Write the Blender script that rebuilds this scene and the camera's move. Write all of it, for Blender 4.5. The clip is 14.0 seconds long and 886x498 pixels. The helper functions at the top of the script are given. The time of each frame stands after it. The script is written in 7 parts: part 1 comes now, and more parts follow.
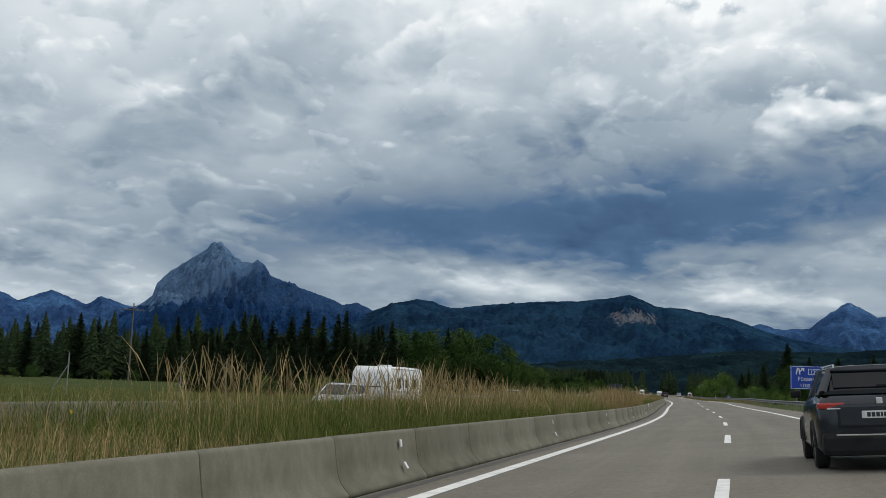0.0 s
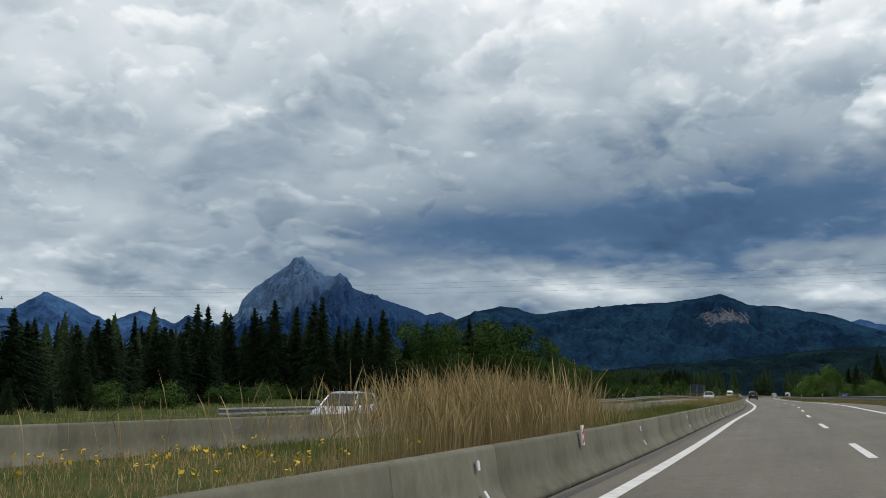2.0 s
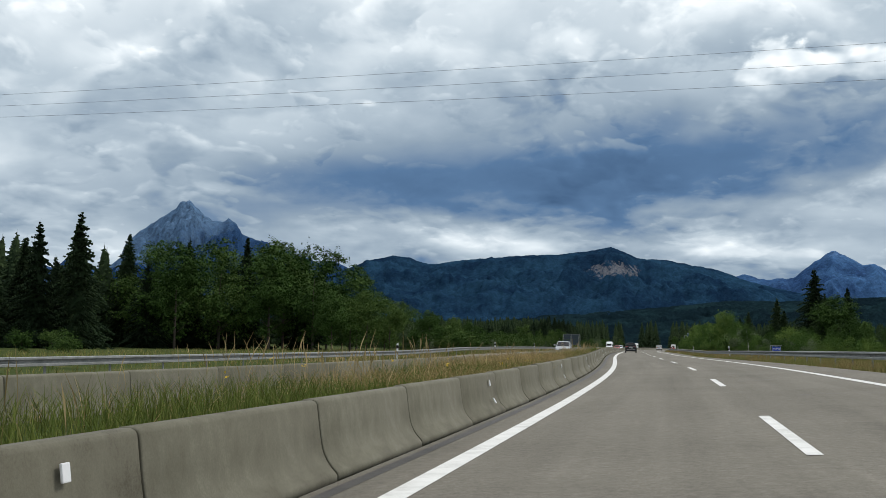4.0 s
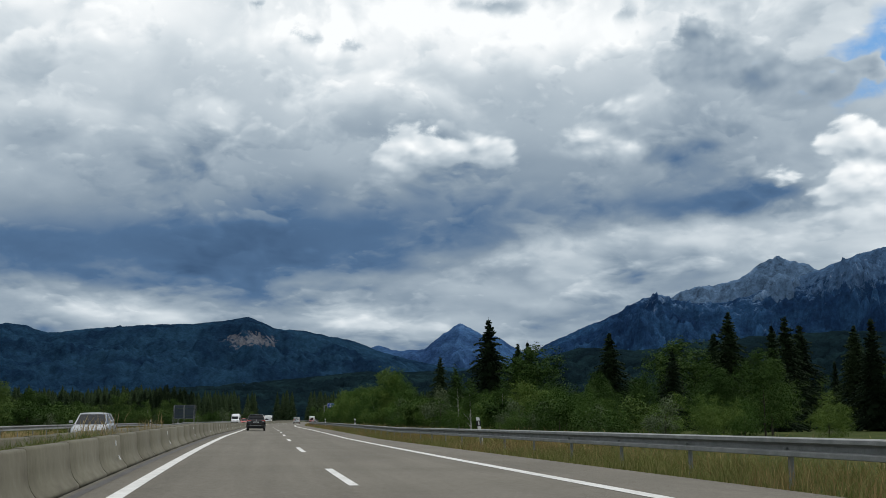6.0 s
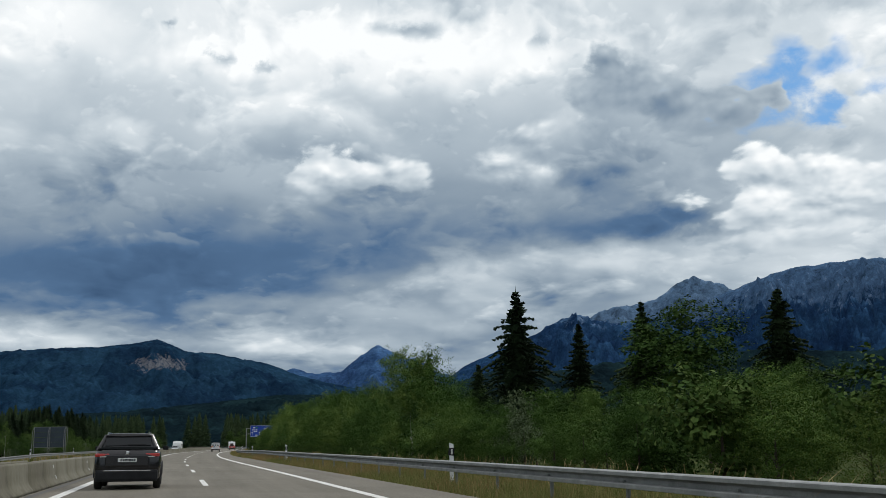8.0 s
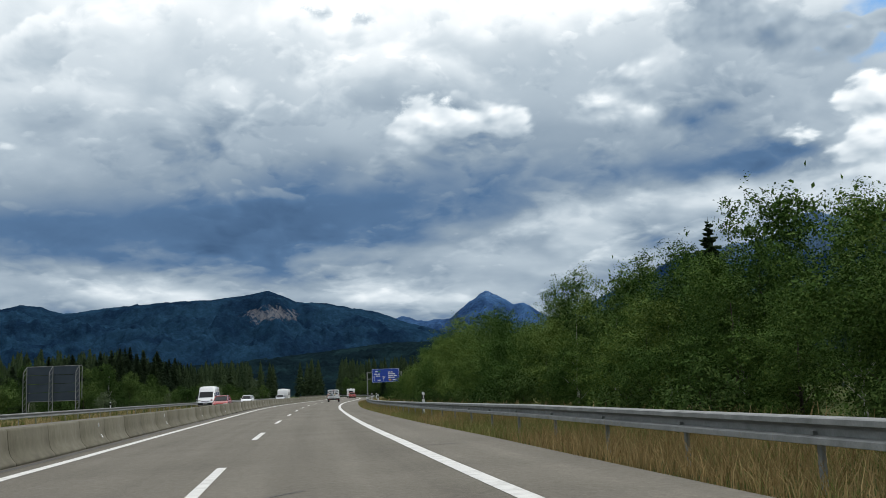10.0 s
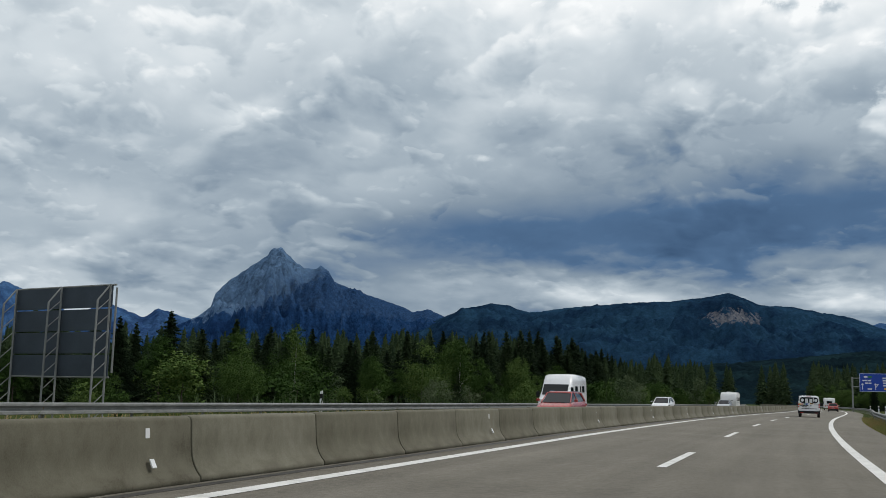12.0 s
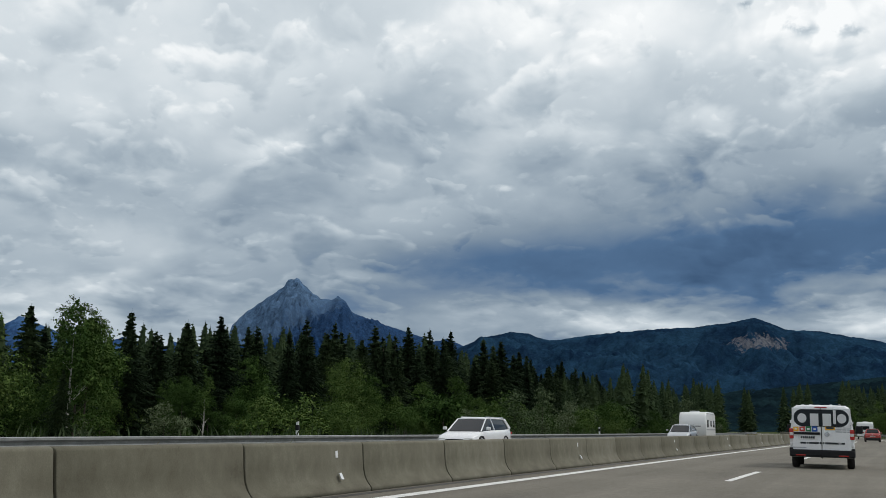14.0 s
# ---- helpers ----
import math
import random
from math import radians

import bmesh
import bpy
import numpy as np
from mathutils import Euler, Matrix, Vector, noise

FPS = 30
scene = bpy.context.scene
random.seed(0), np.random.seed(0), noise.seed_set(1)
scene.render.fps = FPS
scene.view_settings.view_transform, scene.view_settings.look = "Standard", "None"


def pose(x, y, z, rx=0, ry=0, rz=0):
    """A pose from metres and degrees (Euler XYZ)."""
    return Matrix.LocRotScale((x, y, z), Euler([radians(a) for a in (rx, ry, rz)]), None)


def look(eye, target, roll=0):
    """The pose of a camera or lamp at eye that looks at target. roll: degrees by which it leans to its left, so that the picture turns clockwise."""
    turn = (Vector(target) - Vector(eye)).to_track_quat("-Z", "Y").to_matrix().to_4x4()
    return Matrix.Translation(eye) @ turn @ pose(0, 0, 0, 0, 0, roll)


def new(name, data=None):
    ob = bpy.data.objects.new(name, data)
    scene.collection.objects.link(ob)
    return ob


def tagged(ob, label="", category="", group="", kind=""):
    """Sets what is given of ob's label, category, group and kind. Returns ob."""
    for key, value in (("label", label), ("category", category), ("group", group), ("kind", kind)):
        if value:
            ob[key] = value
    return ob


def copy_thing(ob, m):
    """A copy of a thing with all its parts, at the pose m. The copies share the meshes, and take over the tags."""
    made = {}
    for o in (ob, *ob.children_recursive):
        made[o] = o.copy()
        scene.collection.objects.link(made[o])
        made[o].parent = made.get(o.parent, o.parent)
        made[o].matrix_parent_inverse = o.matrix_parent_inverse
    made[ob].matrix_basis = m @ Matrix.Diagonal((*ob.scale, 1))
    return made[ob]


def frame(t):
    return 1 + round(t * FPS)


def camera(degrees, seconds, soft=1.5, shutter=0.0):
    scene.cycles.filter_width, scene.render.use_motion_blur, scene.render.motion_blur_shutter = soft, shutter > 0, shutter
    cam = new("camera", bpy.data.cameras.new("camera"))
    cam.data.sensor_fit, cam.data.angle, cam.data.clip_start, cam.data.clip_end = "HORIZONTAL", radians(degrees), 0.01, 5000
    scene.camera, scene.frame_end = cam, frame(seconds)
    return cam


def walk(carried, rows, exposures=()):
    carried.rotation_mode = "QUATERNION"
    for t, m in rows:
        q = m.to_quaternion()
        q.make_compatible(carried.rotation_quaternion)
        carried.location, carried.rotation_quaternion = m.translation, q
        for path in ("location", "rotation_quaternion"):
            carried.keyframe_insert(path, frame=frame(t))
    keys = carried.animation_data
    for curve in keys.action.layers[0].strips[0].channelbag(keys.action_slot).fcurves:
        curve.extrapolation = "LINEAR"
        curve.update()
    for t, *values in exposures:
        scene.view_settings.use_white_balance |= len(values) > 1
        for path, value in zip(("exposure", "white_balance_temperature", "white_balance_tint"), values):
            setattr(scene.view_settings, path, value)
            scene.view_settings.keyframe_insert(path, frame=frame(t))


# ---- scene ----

# ---------------------------------------------------------------- alignment of the motorway
# chainage s runs along the dashed lane line, u is the offset to the right of it
CURVE_AT = (-20, 28, 75, 123, 171, 218, 266, 314, 362, 409, 457, 505, 552, 600, 650)
CURVE = (-0.04, -0.04, 0.49, 1.0, -0.67, 1.58, -0.63, 0.04, 0.25, -0.79, -0.08, -0.87, -0.72, 0.62, 0.62)
BANK_AT = (-20, 88, 196, 304, 412, 485, 540)
BANK = (6.67, 6.97, 5.54, -2.37, 1.36, -2.50, -1.44)
GRADE_AT = (-20, 88, 196, 304, 412, 520)
GRADE = (1.20, -0.31, 0.29, -0.06, -0.19, 0.13)
S0, S1 = -400, 1400
GRID_S = np.arange(S0, S1 + 1.0)


def integrate(values, zero_at):
    total = np.cumsum(values)
    return total - np.interp(zero_at, GRID_S, total)


HEADING = integrate(np.interp(GRID_S, CURVE_AT, CURVE) / 1000, 145)
LINE_X = integrate(-np.sin(HEADING), 0)
LINE_Y = integrate(np.cos(HEADING), 0)
BANKING = np.interp(GRID_S, BANK_AT, BANK) / 100
CREST = integrate(np.interp(GRID_S, GRADE_AT, GRADE, left=0, right=0) / 100, 200)


def heading(s):
    return float(np.interp(s, GRID_S, HEADING))


def bank(s):
    return float(np.interp(s, GRID_S, BANKING))


def crest(s):
    return float(np.interp(s, GRID_S, CREST))


def place(s, u, z=0.0, flat=False):
    """World point at chainage s, offset u, z above the carriageway (flat: above the level of the lane line)."""
    a = heading(s)
    x = float(np.interp(s, GRID_S, LINE_X)) + math.cos(a) * u
    y = float(np.interp(s, GRID_S, LINE_Y)) + math.sin(a) * u
    return Vector((x, y, z + crest(s) + (0.0 if flat else u * bank(s))))


# ---------------------------------------------------------------- camera
EYE_HEIGHT = 1.18
DRIVE = (  # seconds, chainage, offset, yaw, pitch, roll
    (0, 48.35, 0.19, 12.96, 7.59, 2.15),
    (0.5, 63.57, -0.29, 14.59, 7.52, 0.62),
    (1, 78.80, -0.73, 15.94, 7.74, 0.36),
    (1.5, 94.02, -1.08, 18.03, 8.07, 0.62),
    (2, 109.32, -1.36, 17.77, 7.99, 0.43),
    (2.2, 115.51, -1.44, 17.23, 8.40, 0.64),
    (4.3, 182.24, -1.46, 9.49, 5.13, 0.93),
    (4.5, 188.75, -1.45, 7.13, 5.84, 0.69),
    (5, 205.11, -1.48, 2.08, 7.07, 0.07),
    (5.5, 221.49, -1.62, -2.69, 7.06, -0.16),
    (6, 238.03, -1.77, -8.16, 9.41, -0.17),
    (6.5, 255.13, -1.81, -10.82, 9.94, 0.11),
    (7, 273.38, -1.66, -11.98, 10.16, 0.12),
    (7.2, 281.03, -1.55, -12.09, 10.44, -0.11),
    (7.6, 296.65, -1.36, -12.36, 10.50, -0.36),
    (8, 312.28, -0.91, -13.00, 10.64, -0.97),
    (8.4, 327.90, -0.35, -13.79, 10.82, -1.72),
    (8.9, 347.43, 0.24, -14.63, 11.01, -2.51),
    (9.3, 363.05, 0.43, -14.90, 11.07, -2.76),
    (9.5, 370.14, 0.64, -13.54, 10.21, -2.41),
    (10, 387.15, 1.23, -7.09, 7.83, -2.04),
    (10.5, 403.80, 1.74, -0.75, 7.57, -1.04),
    (11, 420.45, 2.03, 7.87, 8.81, 0.24),
    (11.5, 436.75, 2.16, 15.49, 8.11, 1.30),
    (12, 452.83, 2.20, 18.47, 8.17, 1.30),
    (12.5, 469.12, 2.29, 19.54, 8.22, 0.98),
    (13, 485.83, 2.51, 19.90, 8.40, 0.89),
    (13.5, 502.74, 2.79, 19.84, 9.48, 0.71),
    (14, 519.65, 3.07, 19.82, 9.86, 0.64),
)


def drive_pose(s, u, yaw, pitch, roll):
    p = place(s, u, EYE_HEIGHT)
    return pose(p.x, p.y, p.z, 0, 0, yaw) @ pose(0, 0, 0, 90 + pitch) @ pose(0, 0, 0, 0, 0, roll)


cam = camera(46.74, 14.0, 0.8)
walk(cam, [(r[0], drive_pose(*r[1:])) for r in DRIVE],
     exposures=((0.0, 0.0), (2.5, 0.0), (4.0, 0.34), (4.5, 0.38), (5.0, 0.10), (5.5, 0.05), (7.0, 0.05), (9.0, 0.05), (9.5, 0.14), (10.0, 0.24), (10.5, 0.32), (11.0, 0.22), (11.5, 0.08), (12.0, 0.0), (14.0, 0.0)))

# ---------------------------------------------------------------- world, sun
SUN_AZ, SUN_EL = 62.0, 46.0     # compass from +y towards +x, elevation


class Nodes:
    """Small helper for building node trees."""

    def __init__(self, tree):
        self.tree = tree

    def add(self, kind, **props):
        n = self.tree.nodes.new(kind)
        for key, value in props.items():
            setattr(n, key, value)
        return n

    def link(self, a, b):
        self.tree.links.new(a, b)

    def feed(self, socket, value):
        if isinstance(value, bpy.types.NodeSocket):
            self.link(value, socket)
        else:
            socket.default_value = value

    def math(self, op, a, b=None, c=None, clamp=False):
        n = self.add("ShaderNodeMath", operation=op, use_clamp=clamp)
        for i, v in enumerate((a, b, c)):
            if v is not None:
                self.feed(n.inputs[i], v)
        return n.outputs[0]

    def noise(self, vec, scale, detail=4.0, rough=0.55, warp=0.0):
        n = self.add("ShaderNodeTexNoise")
        self.link(vec, n.inputs["Vector"])
        n.inputs["Scale"].default_value, n.inputs["Detail"].default_value = scale, detail
        n.inputs["Roughness"].default_value, n.inputs["Distortion"].default_value = rough, warp
        return n.outputs["Fac"]

    def ramp(self, fac, stops, smooth=False):
        n = self.add("ShaderNodeValToRGB")
        self.feed(n.inputs["Fac"], fac)
        e = n.color_ramp.elements
        n.color_ramp.interpolation = "EASE" if smooth else "LINEAR"
        while len(e) < len(stops):
            e.new(0.5)
        for el, (pos, col) in zip(e, stops):
            el.position = pos
            el.color = (*col, 1) if not isinstance(col, (int, float)) else (col, col, col, 1)
        return n.outputs["Color"]

    def range(self, v, a, b, c, d, smooth=True):
        n = self.add("ShaderNodeMapRange", interpolation_type="SMOOTHSTEP" if smooth else "LINEAR")
        self.feed(n.inputs["Value"], v)
        for i, x in enumerate((a, b, c, d)):
            n.inputs[1 + i].default_value = x
        return n.outputs["Result"]

    def mix(self, fac, a, b, blend="MIX"):
        n = self.add("ShaderNodeMix", data_type="RGBA", blend_type=blend)
        self.feed(n.inputs["Factor"], fac)
        for s, v in ((n.inputs["A"], a), (n.inputs["B"], b)):
            if isinstance(v, bpy.types.NodeSocket):
                self.link(v, s)
            else:
                s.default_value = (*v, 1)
        return n.outputs["Result"]


def build_world():
    world = bpy.data.worlds.new("overcast_sky")
    scene.world = world
    world.use_nodes = True
    k = Nodes(world.node_tree)
    world.node_tree.nodes.clear()
    out = k.add("ShaderNodeOutputWorld")
    bg = k.add("ShaderNodeBackground")
    k.link(bg.outputs[0], out.inputs[0])
    sky = k.add("ShaderNodeTexSky", sky_type="NISHITA", sun_disc=False)
    sky.sun_elevation, sky.sun_rotation = radians(SUN_EL), radians(SUN_AZ)
    coord = k.add("ShaderNodeTexCoord").outputs["Generated"]
    sep = k.add("ShaderNodeSeparateXYZ")
    k.link(coord, sep.inputs[0])
    x, y, z = sep.outputs
    deg = 180 / math.pi
    az = k.math("MULTIPLY", k.math("ARCTAN2", x, y), deg)
    el = k.math("MULTIPLY", k.math("ARCSINE", z), deg)
    # cloud space: the billows shrink towards the horizon, and a slow warp rolls their edges
    ang = k.add("ShaderNodeCombineXYZ")
    k.link(k.math("MULTIPLY", az, 0.058), ang.inputs[0])
    k.link(k.math("MULTIPLY", k.math("LOGARITHM", k.math("ADD", k.math("MAXIMUM", el, -5.0), 9.0), math.e), 2.3), ang.inputs[1])
    warp = k.add("ShaderNodeTexNoise")
    k.link(ang.outputs[0], warp.inputs["Vector"])
    warp.inputs["Scale"].default_value, warp.inputs["Detail"].default_value = 3.0, 2.5
    shift = k.add("ShaderNodeVectorMath", operation="MULTIPLY_ADD")
    k.link(warp.outputs["Color"], shift.inputs[0])
    shift.inputs[1].default_value = (0.14, 0.12, 0.1)
    k.link(ang.outputs[0], shift.inputs[2])
    flat = shift.outputs[0]

    def moved(dx, dy):
        n = k.add("ShaderNodeVectorMath", operation="ADD")
        k.link(flat, n.inputs[0])
        n.inputs[1].default_value = (dx, dy, 0.0)
        return n.outputs[0]

    def billow(vec, scale, detail):
        n = k.add("ShaderNodeTexVoronoi", feature="SMOOTH_F1", voronoi_dimensions="2D")
        k.link(vec, n.inputs["Vector"])
        n.inputs["Scale"].default_value, n.inputs["Detail"].default_value = scale, detail
        n.inputs["Roughness"].default_value, n.inputs["Smoothness"].default_value = 0.42, 0.55
        return k.math("SUBTRACT", 1.0, n.outputs["Distance"])

    big = k.noise(flat, 1.15, 3, 0.45)
    soft = k.noise(flat, 2.2, 4, 0.42)
    fine = k.noise(flat, 8.0, 7, 0.58)
    puff = billow(flat, 4.6, 3.0)
    lit = k.math("SUBTRACT", puff, billow(moved(0.012, 0.040), 4.6, 3.0))

    def deck(scale, rise, edge, crisp, offset):
        """A broken layer of clouds: pale along the tops, grey towards the base, nothing between the clouds."""
        def body(dy):
            at = moved(offset, offset * 0.7 + dy)
            shape = k.noise(at, scale, 6, 0.50, 0.25)
            return k.math("MULTIPLY_ADD", k.math("SUBTRACT", billow(at, scale * 2.6, 2.0), 0.6), 0.16, shape)
        here, above = body(0.0), body(rise)
        mask = k.range(here, edge, edge + crisp, 0.0, 1.0)
        tone = k.range(above, edge - 0.16, edge + 0.20, 1.0, -0.85)
        return k.math("MULTIPLY", mask, tone)

    layers = k.math("MULTIPLY", deck(1.25, 0.16, 0.47, 0.10, 3.7), 0.20)
    layers = k.math("ADD", layers, k.math("MULTIPLY", deck(2.7, 0.075, 0.49, 0.075, 11.3), 0.15))
    layers = k.math("ADD", layers, k.math("MULTIPLY", deck(5.6, 0.035, 0.50, 0.07, 23.9), 0.085))
    band = k.add("ShaderNodeCombineXYZ")
    k.link(k.math("MULTIPLY", az, 0.055), band.inputs[0])
    k.link(k.math("MULTIPLY", el, 0.17), band.inputs[1])
    band = band.outputs[0]
    rolls = k.noise(band, 2.6, 4, 0.45, 0.2)
    wob = k.math("SUBTRACT", k.noise(band, 1.0, 3, 0.45), 0.5)
    el_w = k.math("ADD", el, k.math("MULTIPLY", wob, 4.2))
    # the dark belt climbs a little to the right, soft above and crisp below
    tilt = k.math("MULTIPLY", k.math("ADD", az, 10.0), 0.075)
    el_b = k.math("SUBTRACT", el_w, tilt)
    profile = k.ramp(k.range(el_b, 0.0, 26.0, 0.0, 1.0, smooth=False),
                     [(0.0, 0.40), (0.15, 0.37), (0.235, 0.35), (0.275, 0.32), (0.305, 0.17), (0.36, 0.16), (0.44, 0.30), (0.54, 0.48), (0.64, 0.60), (0.80, 0.72), (1.0, 0.82)])
    # the belt thins out towards the left and the far right
    left = k.range(az, -36.0, -12.0, 0.0, 1.0)
    belt = k.math("MULTIPLY_ADD", k.math("SUBTRACT", profile, 0.56), k.math("MULTIPLY_ADD", left, 0.72, 0.28), 0.56)
    right = k.range(az, 20.0, 30.0, 0.0, 1.0)
    belt = k.math("ADD", belt, k.math("MULTIPLY", right, k.math("MULTIPLY", k.math("SUBTRACT", 0.66, belt), 0.8)))

    def rim(a0, e0, wa, we, rag):
        """1 in the middle of a cloud, 0 at its uneven edge, negative outside."""
        da = k.math("DIVIDE", k.math("SUBTRACT", k.math("MULTIPLY_ADD", k.math("SUBTRACT", fine, 0.5), 3.0 * rag, az), a0), wa)
        de = k.math("DIVIDE", k.math("SUBTRACT", k.math("MULTIPLY_ADD", k.math("SUBTRACT", fine, 0.5), -2.0 * rag, el), e0), we)
        r = k.math("SQRT", k.math("ADD", k.math("MULTIPLY", da, da), k.math("MULTIPLY", de, de)))
        return k.math("SUBTRACT", k.math("MULTIPLY_ADD", k.math("SUBTRACT", puff, 0.55), 0.9 * rag, 1.12), r)

    def haze(a0, e0, wa, we, amount, rag=0.7):
        return k.math("MULTIPLY", k.range(rim(a0, e0, wa, we, rag), -0.35, 0.75, 0.0, 1.0), amount)

    v = k.math("ADD", belt, k.math("MULTIPLY", k.math("SUBTRACT", soft, 0.16), 0.16))
    v = k.math("ADD", v, k.math("MULTIPLY", k.math("SUBTRACT", big, 0.44), 0.42))
    v = k.math("ADD", v, k.math("MULTIPLY", layers, k.range(v, 0.12, 0.46, 0.22, 1.0)))
    v = k.math("ADD", v, k.math("MULTIPLY", k.math("SUBTRACT", fine, 0.5), 0.07))
    low = k.range(el_b, 8.6, 6.6, 0.0, 1.0)
    v = k.math("ADD", v, k.math("MULTIPLY", k.math("MULTIPLY", k.math("SUBTRACT", rolls, 0.46), 0.75), low))
    for args in ((11.0, 21.4, 13.0, 2.4, 0.26), (-8.0, 21.5, 7.0, 2.0, 0.12), (-26.0, 17.0, 5.0, 2.4, -0.13, 0.5), (-45.0, 14.0, 3.0, 1.2, -0.12),
                 (0.0, 14.0, 12.0, 3.0, 0.02), (15.5, 8.4, 4.0, 2.2, 0.18, 1.1), (23.0, 9.6, 5.0, 1.6, 0.16, 1.1), (3.5, 5.6, 5.0, 0.7, 0.20), (-9.0, 5.9, 5.0, 0.9, 0.14),
                 (-17.0, 6.1, 6.0, 0.8, 0.08), (-38.0, 6.0, 7.0, 1.6, 0.14), (-37.0, 9.5, 5.0, 2.0, 0.10), (26.0, 11.6, 5.0, 1.0, -0.16), (38.0, 18.0, 5.0, 5.0, 0.16), (-38.0, 20.0, 14.0, 6.0, 0.10), (-3.0, 17.5, 8.0, 3.5, 0.06), (0.0, 9.9, 9.0, 3.0, -0.17), (-9.0, 11.8, 6.0, 2.6, 0.10), (21.5, 12.8, 4.5, 1.7, 0.12), (-22.0, 17.0, 13.0, 5.0, 0.06), (-5.0, 6.9, 8.0, 1.3, -0.16), (17.0, 9.6, 6.5, 2.4, 0.16), (-20.0, 9.2, 8.0, 1.2, -0.08)):
        v = k.math("ADD", v, haze(*args))

    def cumulus(v, a0, e0, wa, we, bright, rag=1.0, relief=0.9, edge=0.16, base=0.5):
        """A single cloud with a crisp lit outline above and a soft base."""
        m = k.range(rim(a0, e0, wa, we, rag), 0.0, edge, 0.0, 1.0)
        m = k.math("MULTIPLY", m, k.range(k.math("SUBTRACT", el, e0), -we, -we * (1 - 1.4 * base), 0.0, 1.0))
        body = k.math("ADD", k.math("MULTIPLY", lit, relief), bright)
        body = k.math("ADD", body, k.math("MULTIPLY", k.math("SUBTRACT", el, e0), 0.07 / we))
        mixer = k.add("ShaderNodeMix", data_type="FLOAT")
        k.link(m, mixer.inputs[0])
        k.feed(mixer.inputs[2], v)
        k.feed(mixer.inputs[3], body)
        return mixer.outputs[0]

    v = cumulus(v, 18.4, 15.4, 4.0, 2.6, 0.70, 1.1, 0.9, 0.9, 0.9)
    v = cumulus(v, 8.6, 14.6, 4.2, 2.0, 0.78, 1.0, 0.6, 0.30, 0.9)
    v = cumulus(v, 5.6, 14.9, 2.2, 1.6, 0.78, 1.0, 0.6, 0.30, 0.9)
    hole = k.math("MAXIMUM", k.range(rim(32.6, 17.8, 5.2, 3.2, 1.3), 0.0, 0.45, 0.0, 1.0), 0.0)
    v = cumulus(v, 33.0, 12.6, 6.4, 3.8, 0.80, 1.1, 0.6, 0.25, 0.6)
    v_far = v
    v = cumulus(v, 27.8, 17.4, 5.0, 2.1, 0.45, 1.1, 0.45, 0.40, 0.9)
    v = cumulus(v, 23.6, 19.0, 3.6, 2.8, 0.48, 1.1, 0.45, 0.40, 0.9)
    for a0, e0, wa, we in ((0.4, 20.9, 1.1, 0.8), (3.2, 20.4, 0.9, 0.9), (18.8, 22.0, 1.1, 1.1), (-2.4, 22.4, 0.9, 0.5), (11.5, 22.6, 3.0, 0.9), (34.0, 22.4, 9.0, 1.5)):
        v = cumulus(v, a0, e0, wa, we, 0.60, 1.2, 0.4, 0.95, 0.9)
    v = k.math("MAXIMUM", v, 0.0)
    cloud = k.ramp(v, [(0.0, (0.045, 0.092, 0.178)), (0.20, (0.082, 0.155, 0.275)), (0.40, (0.235, 0.305, 0.382)),
                       (0.60, (0.400, 0.475, 0.540)), (0.80, (0.640, 0.705, 0.750)), (1.0, (0.94, 0.965, 0.975))])
    # blue sky shows where the cloud tears open, behind the nearer grey clouds
    thin = k.range(k.math("ADD", k.math("MULTIPLY", fine, 0.6), k.math("MULTIPLY", soft, 0.4)), 0.66, 0.40, 0.0, 1.0)
    near = k.math("ABSOLUTE", k.math("SUBTRACT", v, v_far))
    front = k.math("MAXIMUM", k.range(rim(33.0, 12.6, 6.4, 3.8, 0.9), 0.0, 0.2, 0.0, 1.0), k.range(near, 0.02, 0.10, 0.0, 1.0))
    gap = k.math("MULTIPLY", k.math("MULTIPLY", hole, thin), k.math("SUBTRACT", 1.0, front))
    blue = k.mix(0.8, k.mix(1.0, sky.outputs[0], (0.12, 0.12, 0.12), "MULTIPLY"), (0.105, 0.33, 0.68))
    col = k.mix(gap, cloud, blue)
    # overhead and behind the car the cover is brighter and plain
    up = k.range(el, 24.0, 40.0, 0.0, 1.0)
    col = k.mix(up, col, k.mix(soft, (0.62, 0.66, 0.72), (0.98, 0.98, 0.99)))
    k.link(col, bg.inputs["Color"])
    bg.inputs["Strength"].default_value = 1.0
    sun = new("sun", bpy.data.lights.new("sun", "SUN"))
    sun.data.energy, sun.data.angle, sun.data.color = 1.3, radians(14), (1.0, 0.965, 0.91)
    a, e = radians(SUN_AZ), radians(SUN_EL)
    way = Vector((math.sin(a) * math.cos(e), math.cos(a) * math.cos(e), math.sin(e)))
    sun.matrix_world = look(way * 50, (0, 0, 0))


build_world()


# ---------------------------------------------------------------- materials
def material(name, base, rough=0.7, metal=0.0, spec=0.5, build=None):
    m = bpy.data.materials.new(name)
    m.use_nodes = True
    k = Nodes(m.node_tree)
    bsdf = m.node_tree.nodes["Principled BSDF"]
    bsdf.inputs["Base Color"].default_value = (*base, 1)
    bsdf.inputs["Roughness"].default_value = rough
    bsdf.inputs["Metallic"].default_value = metal
    bsdf.inputs["Specular IOR Level"].default_value = spec
    if build:
        build(k, bsdf)
    return m


